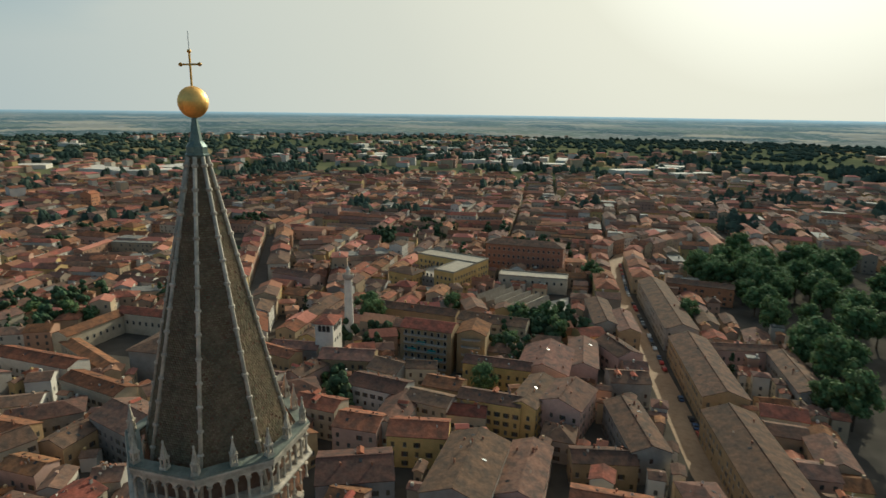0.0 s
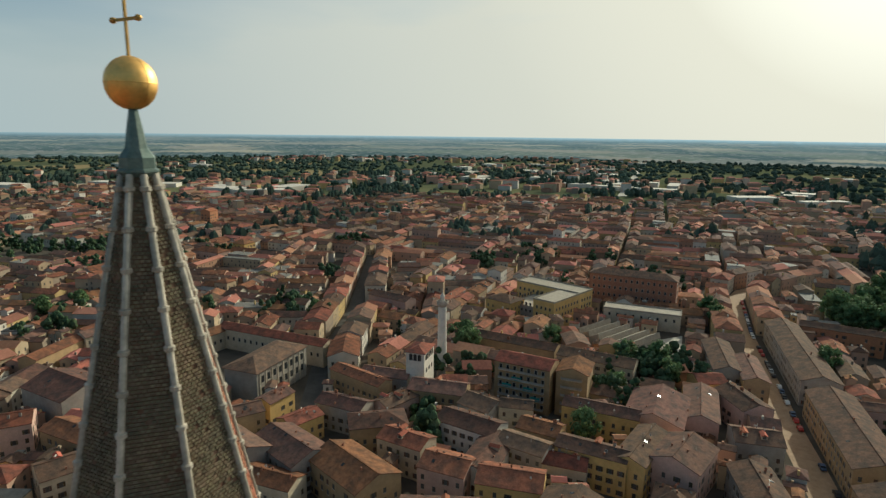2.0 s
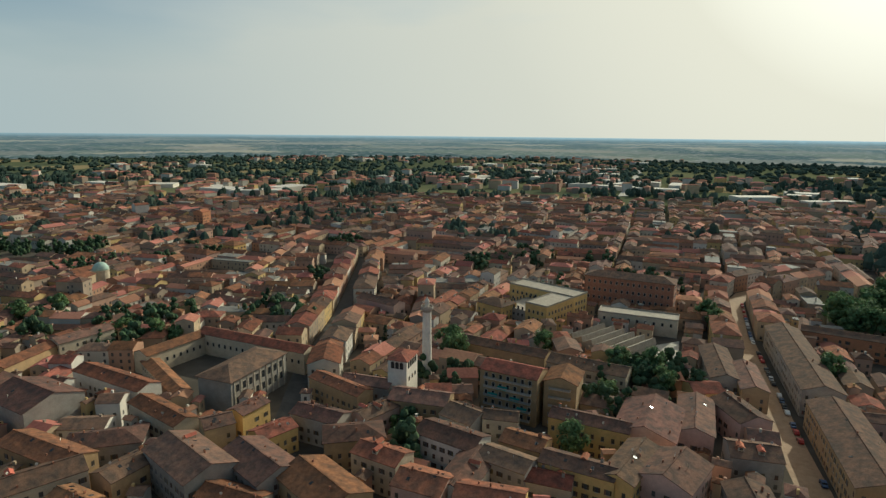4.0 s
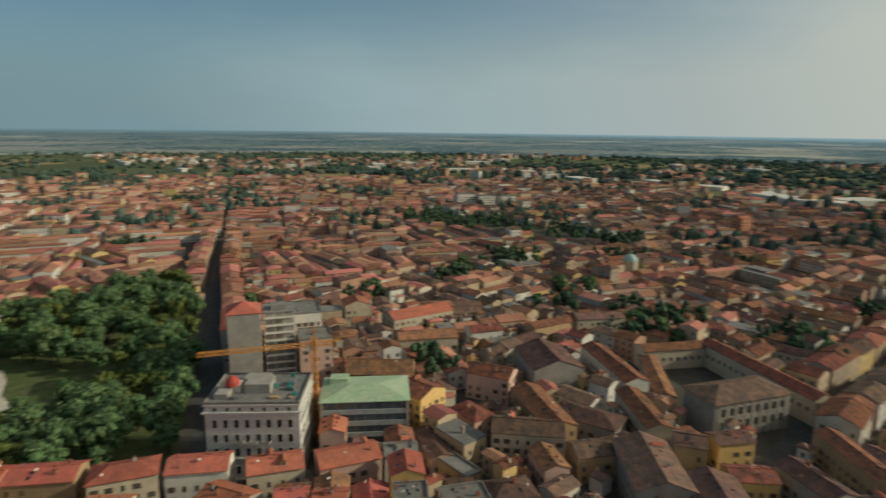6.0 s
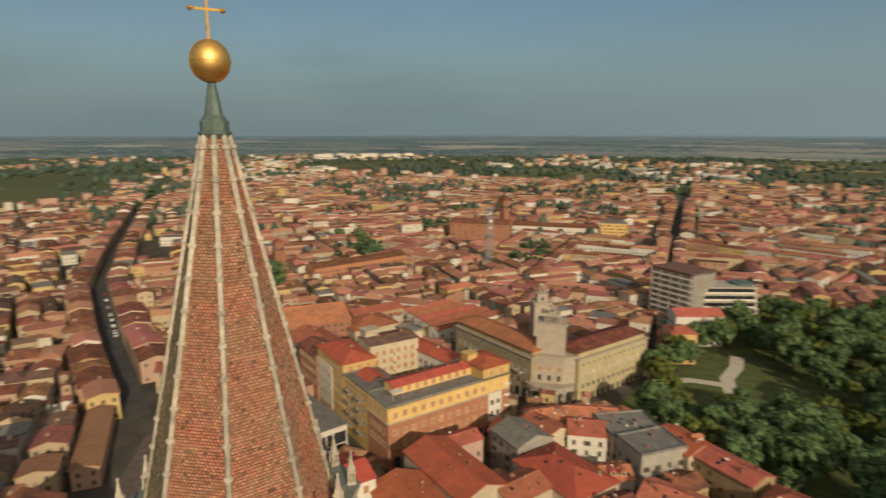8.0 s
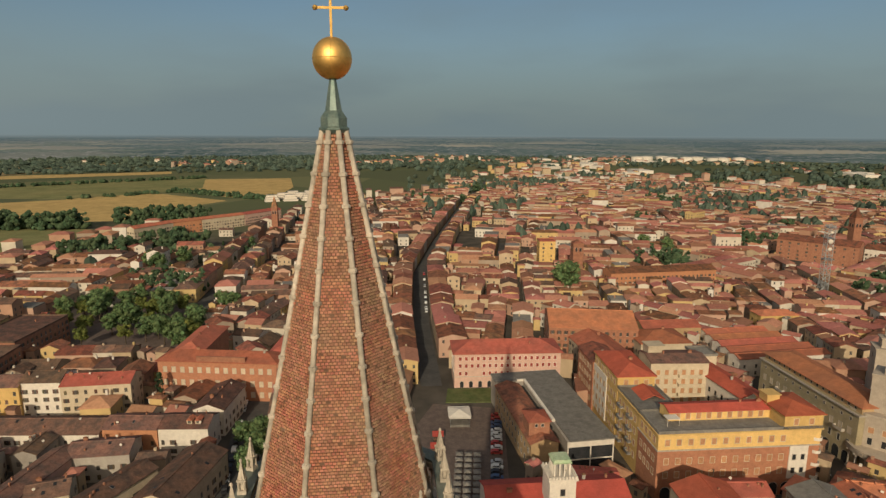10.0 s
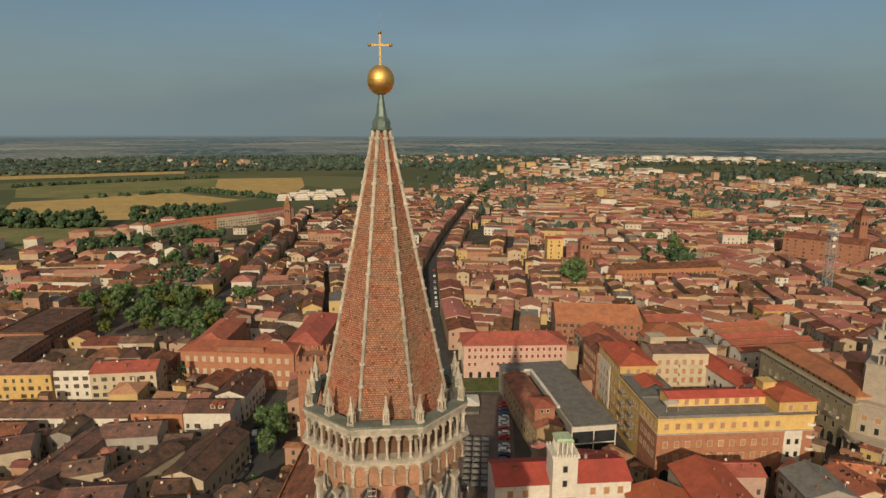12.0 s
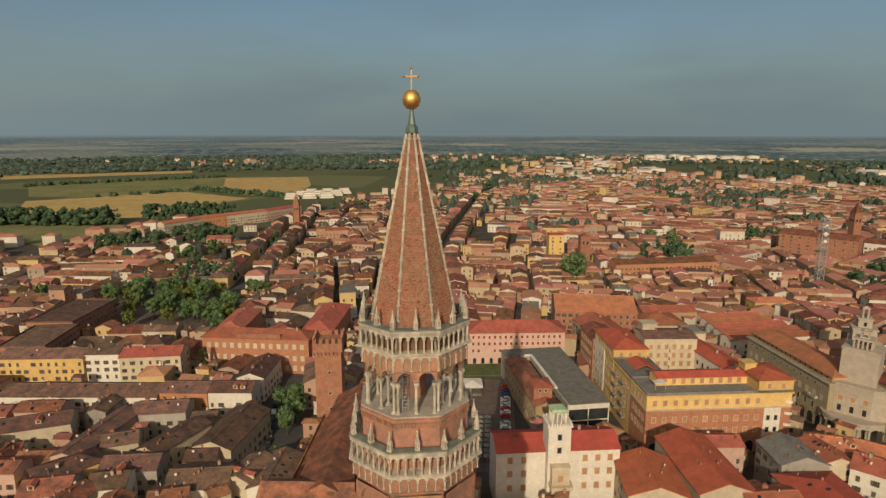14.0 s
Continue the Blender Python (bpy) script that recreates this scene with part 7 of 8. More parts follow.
roots = [[(-1700, -1700), (1700, -1700), (1700, 1700), (-1700, 1700)]]


def first_cut(p, q, where):
    """Cuts those root pieces along a known street that satisfy where(centre)."""
    out = []
    for r in roots:
        cx, cy = sum(v[0] for v in r) / len(r), sum(v[1] for v in r) / len(r)
        if where(cx, cy):
            L = math.dist(p, q)
            out += block_cut(r, p, ((q[0] - p[0]) / L, (q[1] - p[1]) / L))
        else:
            out.append(r)
    roots[:] = out


first_cut((172, 46), (614, 158), lambda x, y: True)
first_cut((-38, 380), (-14, 960), lambda x, y: y > 0.256 * x)
first_cut((-160, 284), (-190, 450), lambda x, y: y > 0.256 * x and x < -40)
first_cut((450, 389), (776, 676), lambda x, y: y > 0.256 * x and x > 0)
first_cut((60, -450), (160, -424), lambda x, y: y < 0.256 * x)
near_south = lambda x, y: 0.26 * x - 470 < y < 0.256 * x
first_cut((-7, -238), (42, -424), near_south)
first_cut((196, -200), (311, -356), lambda x, y: near_south(x, y) and x > 60)
for r in roots:
    split(r)

# duller wall mix for the south, standing in for facades in shade
WALLS_SOUTH = ["cream", "ochre", "ochre", "grey", "pink", "brick", "grey", "yellow"]
WALLS = ["cream", "cream", "ochre", "yellow", "pink", "orange", "white", "grey", "brick"]
far = {}
near_count = 0
NEAR = 165


def free(x, y, ang, w, d):
    """Whether a footprint lies clear of placed buildings, squares and roads."""
    a = radians(ang)
    c, s_ = math.cos(a), math.sin(a)
    pts = [(x + u * w / 2 * c - v * d / 2 * s_, y + u * w / 2 * s_ + v * d / 2 * c) for u in (-1, 0, 1) for v in (-1, 0, 1)]
    P = np.array(pts)
    dx, dy = P[:, 0:1] - T[:, 0], P[:, 1:2] - T[:, 1]
    u, v = dx * T[:, 2] + dy * T[:, 3], -dx * T[:, 3] + dy * T[:, 2]
    if ((abs(u) < T[:, 4]) & (abs(v) < T[:, 5])).any():
        return False
    # corners of placed buildings inside this footprint
    dx, dy = TC[:, 0] - x, TC[:, 1] - y
    if ((abs(dx * c + dy * s_) < w / 2) & (abs(-dx * s_ + dy * c) < d / 2)).any():
        return False
    if any(inside(px, py, poly) for poly in OPEN + FIELDS for px, py in pts):
        return False
    sx, sy = P[:, 0:1] - RS[:, 0], P[:, 1:2] - RS[:, 1]
    t = np.clip((sx * RS[:, 2] + sy * RS[:, 3]) / RS[:, 5], 0, 1)
    dd = np.hypot(sx - t * RS[:, 2], sy - t * RS[:, 3])
    return not (dd < RS[:, 4]).any()


def reckon():
    """Arrays of all footprints placed so far."""
    global T, TC
    T = np.array(TAKEN)
    TC = np.array([(t[0] + u * t[4] * t[2] - v * t[5] * t[3], t[1] + u * t[4] * t[3] + v * t[5] * t[2]) for t in TAKEN for u in (-1, 0, 1) for v in (-1, 0, 1)])


reckon()
RS = np.array([(a[0], a[1], b[0] - a[0], b[1] - a[1], w_ / 2 + 0.8, (b[0] - a[0]) ** 2 + (b[1] - a[1]) ** 2) for n_, pts_, w_ in ROADS for a, b in zip(pts_, pts_[1:])])
YARDS = []
# crowded rows of narrow brown-roofed houses west of the market street
row_rng = random.Random(8)
for k_ in range(8):
    x = -200.0 + row_rng.uniform(0, 9)
    while x < -62:
        w, d = row_rng.uniform(7, 17), row_rng.uniform(7.5, 9.5)
        cross = row_rng.random() < 0.28
        if cross:
            w, d = row_rng.uniform(7, 9), row_rng.uniform(10, 12)
        y = 70 + 10.6 * k_ + 0.13 * (x + 130) + row_rng.uniform(-0.8, 0.8)
        if free(x + w / 2, y, 7, w - 0.6, d - 0.8):
            house(x + w / 2, y, 7, w, d, row_rng.uniform(6.5, 10), row_rng.choice(("cream", "ochre", "grey", "white", "pink", "brick", "orange")), row_rng.choice((N, O, O, O)), keep=False, chim=row_rng.choice((1, 2, 2)))
            take(x + w / 2, y, 7, w, d, -0.3)
        x += w + (0.1 if row_rng.random() < 0.8 else row_rng.uniform(2, 5))
    reckon()
# crowded small houses between the tower and the hotel
for k_ in range(11):
    x = 92.0 + row_rng.uniform(0, 6)
    while x < 160:
        w, d = row_rng.uniform(6, 12.5), row_rng.uniform(7.5, 9.5)
        if row_rng.random() < 0.3:
            w, d = row_rng.uniform(6.5, 8.5), row_rng.uniform(9, 11.5)
        y = -22 + 10.4 * k_ + 0.05 * (x - 120) + row_rng.uniform(-1, 1)
        if free(x + w / 2, y, 3, w - 0.6, d - 0.8):
            tile_ = row_rng.choice((R, R, R, O, O, SLATE))
            house(x + w / 2, y, 3 + row_rng.uniform(-2, 2), w, d, row_rng.uniform(9.5, 14), row_rng.choice(("cream", "white", "ochre", "pink", "grey", "yellow")), tile_, "flat" if tile_ is SLATE and row_rng.random() < 0.6 else "gable", keep=False, chim=row_rng.choice((1, 2, 2)))
            take(x + w / 2, y, 3, w, d, -0.3)
        x += w + (0.1 if row_rng.random() < 0.75 else row_rng.uniform(2, 4))
    reckon()


def fill_house(x, y, ang, w, d, h, shed=False):
    global near_count
    r = math.hypot(x, y)
    if not seen(x, y) or r < 30 or r > city_edge(x, y) * rng.uniform(0.93, 1.07):
        return
    if not free(x, y, ang, w, d):
        return
    # outside the sunny side, browner tiles stand in for backlit roofs in shade
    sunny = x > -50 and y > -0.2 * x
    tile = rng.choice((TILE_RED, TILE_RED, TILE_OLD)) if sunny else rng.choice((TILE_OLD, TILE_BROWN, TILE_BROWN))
    kind = rng.choice(("gable", "gable", "gable", "hip"))
    if rng.random() < 0.04:
        kind, tile = "flat", SLATE
    if r < NEAR and not shed:
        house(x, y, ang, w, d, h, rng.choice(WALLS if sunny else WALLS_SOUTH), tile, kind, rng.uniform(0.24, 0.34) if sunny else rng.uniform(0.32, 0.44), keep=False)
        take(x, y, ang, w, d, -0.25)
        near_count += 1
        return True
    if r < 480:
        take(x, y, ang, w, d, -0.25)
    key = ("yards", x > 0) if shed and r < 300 else (int(x // 400), int(y // 400))
    wl_, rf_, wd_ = far.setdefault(key, (Shape(), Shape(), Shape()))
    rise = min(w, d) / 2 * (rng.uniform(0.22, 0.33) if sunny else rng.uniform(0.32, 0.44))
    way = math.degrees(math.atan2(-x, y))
    # more brown tiles south-east put the roofs' shade into their colour
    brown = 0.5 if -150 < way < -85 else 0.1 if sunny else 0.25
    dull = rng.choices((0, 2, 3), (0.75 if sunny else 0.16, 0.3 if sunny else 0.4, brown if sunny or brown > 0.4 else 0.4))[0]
    m = pose(x, y, 0, 0, 0, ang)
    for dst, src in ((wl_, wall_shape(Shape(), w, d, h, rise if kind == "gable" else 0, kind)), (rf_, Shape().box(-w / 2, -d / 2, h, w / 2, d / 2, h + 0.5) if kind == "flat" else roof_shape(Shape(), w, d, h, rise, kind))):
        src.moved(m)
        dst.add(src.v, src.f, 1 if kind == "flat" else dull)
    if rng.random() < 0.6:
        v = rng.uniform(-0.25, 0.25) * min(w, d)
        u = rng.uniform(-0.4, 0.4) * max(w, d)
        px, py = (u, v) if w >= d else (-v, u)
        c_ = Shape().box(px - 0.4, py - 0.35, h, px + 0.4, py + 0.35, h + rise + 0.9)
        c_.moved(m)
        wl_.add(c_.v, c_.f)
    if r < 800:
        q = Shape()
        for side in (0, 1, 2, 3):
            L = w if side in (0, 2) else d
            n = max(1, int(L / 3.4))
            for fl in range(max(1, int(h / 3.3))):
                for i in range(n):
                    if rng.random() < 0.8:
                        u, z = -L / 2 + (i + 0.5) * L / n, 0.9 + 3.2 * fl
                        f = [(u - 0.55, z), (u + 0.55, z), (u + 0.55, z + 1.6), (u - 0.55, z + 1.6)]
                        q.add([((a, -d / 2 - 0.04, c), (w / 2 + 0.04, a, c), (-a, d / 2 + 0.04, c), (-w / 2 - 0.04, -a, c))[side] for a, c in f], [(0, 1, 2, 3)])
        q.moved(m)
        wd_.add(q.v, q.f)
    return True


def fill_block(poly):
    cx, cy = sum(p[0] for p in poly) / len(poly), sum(p[1] for p in poly) / len(poly)
    r = math.hypot(cx, cy)
    if r > 1650 or not seen(cx, cy) or r > city_edge(cx, cy) * 1.12:
        return
    if area(poly) < 0:
        poly = poly[::-1]
    b = shrink(poly, rng.uniform(1.7, 2.6) if r < 700 else rng.uniform(2.2, 4))
    if len(b) < 3:
        return
    far_out = max(0.0, (r - 600) / 900)
    for i in range(len(b)):
        a, c = b[i - 1], b[i]
        L = math.dist(a, c)
        if L < 9:
            continue
        ang = math.degrees(math.atan2(c[1] - a[1], c[0] - a[0]))
        ux, uy = (c[0] - a[0]) / L, (c[1] - a[1]) / L
        s_ = rng.uniform(8, 10)
        base = rng.uniform(6.8, 9.6)
        while s_ < L - 2:
            w = min(rng.uniform(8, 18) if r < 430 else rng.uniform(11, 27), L - s_)
            if w < 5:
                break
            d = min(rng.uniform(8.5, 11.5), max(w, 6))
            if rng.random() > 0.06 + 0.22 * far_out:
                h = base + rng.choice((0, 0.4, -0.5, 1.0, -1.2)) + (rng.random() < 0.03 + 0.07 * far_out) * rng.uniform(3, 8)
                m = s_ + w / 2
                fill_house(a[0] + ux * m - uy * d / 2, a[1] + uy * m + ux * d / 2, ang, w, d, h)
            s_ += w + (0.05 if rng.random() < 0.85 - 0.4 * far_out else rng.uniform(2, 8))
    inner = shrink(b, 12.5)
    if len(inner) > 2 and abs(area(inner)) > 60:
        ix, iy = sum(p[0] for p in inner) / len(inner), sum(p[1] for p in inner) / len(inner)
        for i in range(len(inner)):
            a, c = inner[i - 1], inner[i]
            L = math.dist(a, c)
            if L < 8 or rng.random() < 0.3:
                continue
            ang = math.degrees(math.atan2(c[1] - a[1], c[0] - a[0]))
            ux, uy = (c[0] - a[0]) / L, (c[1] - a[1]) / L
            w, d = rng.uniform(0.45, 0.85) * L, rng.uniform(5.5, 8)
            m = rng.uniform(w / 2, L - w / 2)
            fill_house(a[0] + ux * m - uy * d / 2, a[1] + uy * m + ux * d / 2, ang, w, d, rng.uniform(4, 8))
        k = rng.random()
        if k > 0.4:
            YARDS.append((ix + rng.uniform(-4, 4), iy + rng.uniform(-4, 4)))
        if k > 0.75:
            YARDS.append((ix + rng.uniform(-9, 9), iy + rng.uniform(-9, 9)))


for n_, pts_, w_ in ROADS[:8]:
    for side_ in (-1, 1):
        for a, b in zip(pts_, pts_[1:]):
            L = math.dist(a, b)
            ux, uy = (b[0] - a[0]) / L, (b[1] - a[1]) / L
            ang = math.degrees(math.atan2(uy, ux))
            s_ = 0.5
            while s_ < L - 5:
                w, d = min(rng.uniform(9, 22), L - s_), rng.uniform(10.5, 13.5)
                off = w_ / 2 + 1.2 + d / 2
                m = s_ + w / 2
                x, y = a[0] + ux * m - uy * off * side_, a[1] + uy * m + ux * off * side_
                if math.hypot(x, y) < 900 and fill_house(x, y, ang, w, d, rng.uniform(8.5, 11.5)):
                    take(x, y, ang, w, d, 0.1)
                s_ += w + 0.05
        reckon()
for poly in BLOCKS:
    fill_block(poly)
# sheds, wings and small houses crowd the yards that are left
for poly in BLOCKS:
    cx, cy = sum(p[0] for p in poly) / len(poly), sum(p[1] for p in poly) / len(poly)
    if math.hypot(cx, cy) > 430 or not seen(cx, cy):
        continue
    if area(poly) < 0:
        poly = poly[::-1]
    b = shrink(poly, 1.8)
    if len(b) < 3:
        continue
    L, e = max((math.dist(b[i - 1], b[i]), i) for i in range(len(b)))
    base = math.degrees(math.atan2(b[e][1] - b[e - 1][1], b[e][0] - b[e - 1][0]))
    xs, ys = [p[0] for p in b], [p[1] for p in b]
    reckon()
    for k in range(150):
        x, y = rng.uniform(min(xs), max(xs)), rng.uniform(min(ys), max(ys))
        q = max(0.3, 1 - k / 110)
        w, d = rng.uniform(5, 15) * q + 1.5, rng.uniform(4.5, 10) * q + 1
        if rng.random() < 0.12:
            continue
        if inside(x, y, b) and fill_house(x, y, base + rng.choice((0, 90)) + rng.uniform(-3, 3), w, d, rng.uniform(5, 10), True):
            reckon()
for (kx, ky), (wl_, rf_, wd_) in far.items():
    ob = thing("yard_sheds", "low tiled sheds and lean-tos crowding the yards", "sheds", (0, 0, 0), "yard sheds") if kx == "yards" else thing("distant_houses", "crowded distant stucco houses under terracotta roofs", "houses", (0, 0, 0), "far town quarters")
    part("walls", wl_.mesh("walls", FAR_WALL, FAR_WALL, FAR_WALL, FAR_WALL), ob, kind="stuff")
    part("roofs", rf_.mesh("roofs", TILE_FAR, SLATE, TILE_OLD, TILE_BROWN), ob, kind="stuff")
    if wd_.v:
        part("windows", wd_.mesh("windows", HOUSE_GLASS), ob, kind="stuff")
    ob["kind"] = "stuff"
print("near houses", near_count, "objects", len(bpy.data.objects))


# ---- trees ----
def crown_mesh(seed, w, h, z0, mat, clumps=16, leaves=46, leaf=0.62, taper=0.0):
    """A crown of many small leaf faces gathered in uneven clumps, with gaps between them."""
    r = random.Random(seed)
    s = Shape()
    for c in range(clumps):
        a, q = r.uniform(0, 6.283), math.sqrt(r.random())
        zz = r.uniform(-0.85, 0.95)
        wide = math.sqrt(max(0.08, 1 - zz * zz)) * (1 - taper * (zz + 1) / 2)
        cx, cy, cz = w / 2 * q * wide * math.cos(a) * 0.85, w / 2 * q * wide * math.sin(a) * 0.85, z0 + h / 2 + zz * h / 2 * 0.8
        cr = w * r.uniform(0.11, 0.19) * (1 - 0.45 * taper)
        for _ in range(leaves):
            d = Vector((r.gauss(0, 1), r.gauss(0, 1), r.gauss(0, 1) + 0.25)).normalized()
            p = Vector((cx, cy, cz)) + d * cr * r.uniform(0.75, 1.1)
            t1 = d.orthogonal().normalized()
            t1.rotate(Matrix.Rotation(r.uniform(0, 6.28), 3, d))
            nrm = (d + Vector((r.uniform(-0.5, 0.5), r.uniform(-0.5, 0.5), r.uniform(-0.3, 0.6)))).normalized()
            t2 = nrm.cross(t1).normalized()
            t1 = t2.cross(nrm)
            L = leaf * r.uniform(0.6, 1.3)
            s.add([tuple(p - t1 * L), tuple(p - t2 * L * 0.55), tuple(p + t1 * L), tuple(p + t2 * L * 0.55)], [(0, 1, 2, 3)])
        core = Shape().ring([(0.3, -0.7), (0.72, 0), (0.3, 0.7)], 5)
        s.add([(cx + x * cr, cy + y * cr, cz + z * cr * 0.85) for x, y, z in core.v], core.f)
    return s.mesh("crown", mat)


def trunk_mesh(h, r0, spread):
    s = Shape()
    s.ring([(r0 * 1.3, -0.2), (r0, 0.5), (r0 * 0.75, h * 0.6), (r0 * 0.4, h)], 8)
    for k_ in range(5):
        a = k_ * 1.3
        s.bar((0, 0, h * (0.45 + 0.08 * k_)), (spread * math.cos(a), spread * math.sin(a), h * (0.85 + 0.08 * k_)), r0 * 0.3, 5)
    return s.mesh("trunk", BARK)


KINDS = {
    "broad": [(trunk_mesh(7, 0.35, 2.2), crown_mesh(k_, 10.5, 9.5, 3.6, LEAF, 34, 30, 0.6)) for k_ in range(4)],
    "yellow": [(trunk_mesh(6, 0.3, 2), crown_mesh(20 + k_, 9, 8.5, 3, LEAF_YELLOW, 32, 28, 0.5)) for k_ in range(2)],
    "small": [(trunk_mesh(3.4, 0.18, 1.1), crown_mesh(30 + k_, 5, 5, 1.6, LEAF, 18, 30, 0.34)) for k_ in range(3)],
    "conifer": [(trunk_mesh(9, 0.3, 1.2), crown_mesh(40 + k_, 6.5, 14, 2, LEAF_DARK, 32, 26, 0.46, 0.8)) for k_ in range(2)],
}
TREE_LABEL = {"broad": "broad green deciduous tree with uneven crown", "yellow": "yellowish green leafy deciduous tree", "small": "small green leafy courtyard tree", "conifer": "tall dark green conifer tree"}
trng = random.Random(5)


def tree(x, y, kind="broad", size=1.0, group=""):
    tm, cm = trng.choice(KINDS[kind])
    ob = thing("tree", TREE_LABEL[kind], "tree", pose(x, y, 0, 0, 0, trng.uniform(0, 360)) @ Matrix.Diagonal((size, size, size * trng.uniform(0.9, 1.1), 1)), group)
    part("trunk", tm, ob)
    part("crown", cm, ob)
    return ob


CLEARING = [(230, 164), (238, 148), (246, 117), (226, 102), (202, 99), (193, 118), (190, 134), (192, 150)]
planted = 0
while planted < 152:
    x, y = trng.uniform(148, 392), trng.uniform(52, 200)
    if not inside(x, y, PARK):
        continue
    clear = inside(x, y, CLEARING) or math.hypot(x - 179, y - 117) < 6 or inside(x, y, [(150, 128), (172, 140), (168, 150), (148, 142)])
    if clear or any(math.hypot(x - a, y - b) < 5.6 for a, b in YARDS[-planted:] if planted):
        continue
    YARDS.append((x, y))
    planted += 1
    tree(x, y, trng.choice(("broad", "broad", "yellow")), trng.uniform(0.85, 1.45), "trees of the public garden")
for (x, y) in YARDS[:-planted]:
    if math.hypot(x, y) < 420 and free(x, y, 0, 3, 3):
        tree(x, y, trng.choice(("small", "small", "broad", "conifer")), trng.uniform(0.7, 1.15), "courtyard trees")
for (x, y, k_, z_) in ((134, -227, "broad", 1.5), (128, -222, "broad", 1.2), (62, -255, "broad", 1.2), (48, -257, "broad", 1.3), (39, -242, "broad", 1.1), (55, -222, "broad", 0.9), (100, -258, "broad", 1), (259, -220, "conifer", 1.2),
                       (231, -220, "broad", 1), (262, -152, "broad", 1.1), (255, -160, "broad", 1), (110, -157, "small", 1.2), (47, -360, "broad", 1.2), (40, -350, "broad", 1.1), (64, 365, "broad", 1.9), (157, 532, "broad", 1.2), (170, 504, "broad", 1.2)):
    tree(x, y, k_, z_)
for (x, y, k_, z_) in ((-234, 395, "broad", 1.5), (-226, 418, "broad", 1.4), (-216, 470, "conifer", 1), (-203, 500, "broad", 1), (-245, 405, "broad", 1.4), (360, -5, "broad", 1), (232, -38, "broad", 0.9), (416, -69, "broad", 1.1),
                       (349, -124, "broad", 1.3), (351, -145, "broad", 1.2), (281, -147, "broad", 1.1), (-68, 161, "broad", 0.85), (-66, 142, "broad", 0.75), (-74, 160, "broad", 0.8), (-66, 151, "broad", 0.85), (-62, 120, "small", 1.2)):
    tree(x, y, k_, z_)
for _ in range(46):
    x, y = trng.uniform(-228, -138), trng.uniform(238, 318)
    tree(x, y, trng.choice(("broad", "broad", "yellow")), trng.uniform(0.9, 1.25), "trees of the small square")
for _ in range(105):
    x, y = trng.uniform(-150, -12), trng.uniform(-470, -205)
    if inside(x, y, OPEN[6]) and not any(abs((x - t[0]) * t[2] + (y - t[1]) * t[3]) < t[4] + 2 and abs(-(x - t[0]) * t[3] + (y - t[1]) * t[2]) < t[5] + 2 for t in TAKEN):
        tree(x, y, "broad", trng.uniform(1.2, 1.8), "trees of the garden behind the avenue")

# ---- parked cars ----
def car_thing(paint):
    ob = thing("car", "parked small car at the kerb", "car", (0, 0, 0), "parked cars")
    prof = [(-2.0, 0.3), (2.0, 0.3), (2.05, 0.75), (1.2, 0.88), (0.65, 1.38), (-1.1, 1.42), (-1.85, 0.95), (-2.05, 0.8)]
    n_ = len(prof)
    s = Shape()
    s.add([(x, y, z) for y in (-0.82, 0.82) for x, z in prof], [tuple(range(n_)), tuple(reversed(range(n_, 2 * n_)))] + [(i, i + n_, (i + 1) % n_ + n_, (i + 1) % n_) for i in range(n_)])
    part("body", s.mesh("body", paint), ob)
    part("windscreen", Shape().add([(1.13, -0.7, 0.93), (1.13, 0.7, 0.93), (0.69, 0.7, 1.36), (0.69, -0.7, 1.36)], [(0, 1, 2, 3)]).mesh("windscreen", GLASS_DARK), ob, at=(0.03, 0, 0.03))
    part("side_glass", Shape().box(-1.25, -0.84, 0.95, 0.75, 0.84, 1.3).mesh("side_glass", GLASS_DARK), ob)
    for wx in (-1.25, 1.25):
        for wy in (-0.75, 0.75):
            part("wheel", WHEEL, ob, at=(wx, wy, 0.31))
    return ob


WHEEL = Shape().ring([(0.31, -0.1), (0.31, 0.1)], 12).moved(pose(0, 0, 0, 90)).mesh("wheel", RUBBER)
CARS = [car_thing(p_) for p_ in CAR_PAINTS]
crng = random.Random(3)


def park(line, off, step, z=0.06, skip=0.25, across=False):
    """Cars along a road's edge."""
    for (x0, y0), (x1, y1) in zip(line, line[1:]):
        L = math.dist((x0, y0), (x1, y1))
        ux, uy = (x1 - x0) / L, (y1 - y0) / L
        s_ = 1.0
        while s_ < L - 3:
            if crng.random() > skip:
                m = pose(x0 + ux * s_ - uy * off, y0 + uy * s_ + ux * off, z, 0, 0, math.degrees(math.atan2(uy, ux)) + (90 if across else 0) + crng.choice((0, 180)))
                k_ = crng.randrange(len(CARS))
                if not PARKED[k_]:
                    CARS[k_].matrix_basis = m
                    PARKED[k_] = True
                else:
                    copy_thing(CARS[k_], m)
            s_ += step


PARKED = [False] * len(CARS)
park(ROADS[0][1][3:9], 3.7, 5.6, 0.06, 0.3)
park([(118, 150), (116, 168), (114, 200)], 0, 6.5)
park([(-66, 135), (-76, 170), (-86, 205)], 4.2, 6)
park([(12, 128), (13, 192)], 0, 3.0, 0.07, 0.2, True)
park(ROADS[2][1][3:5], 3.3, 6, 0.05, 0.5)
park([(44, -300), (37, -262)], 0, 2.8, 0.07, 0.1, True)

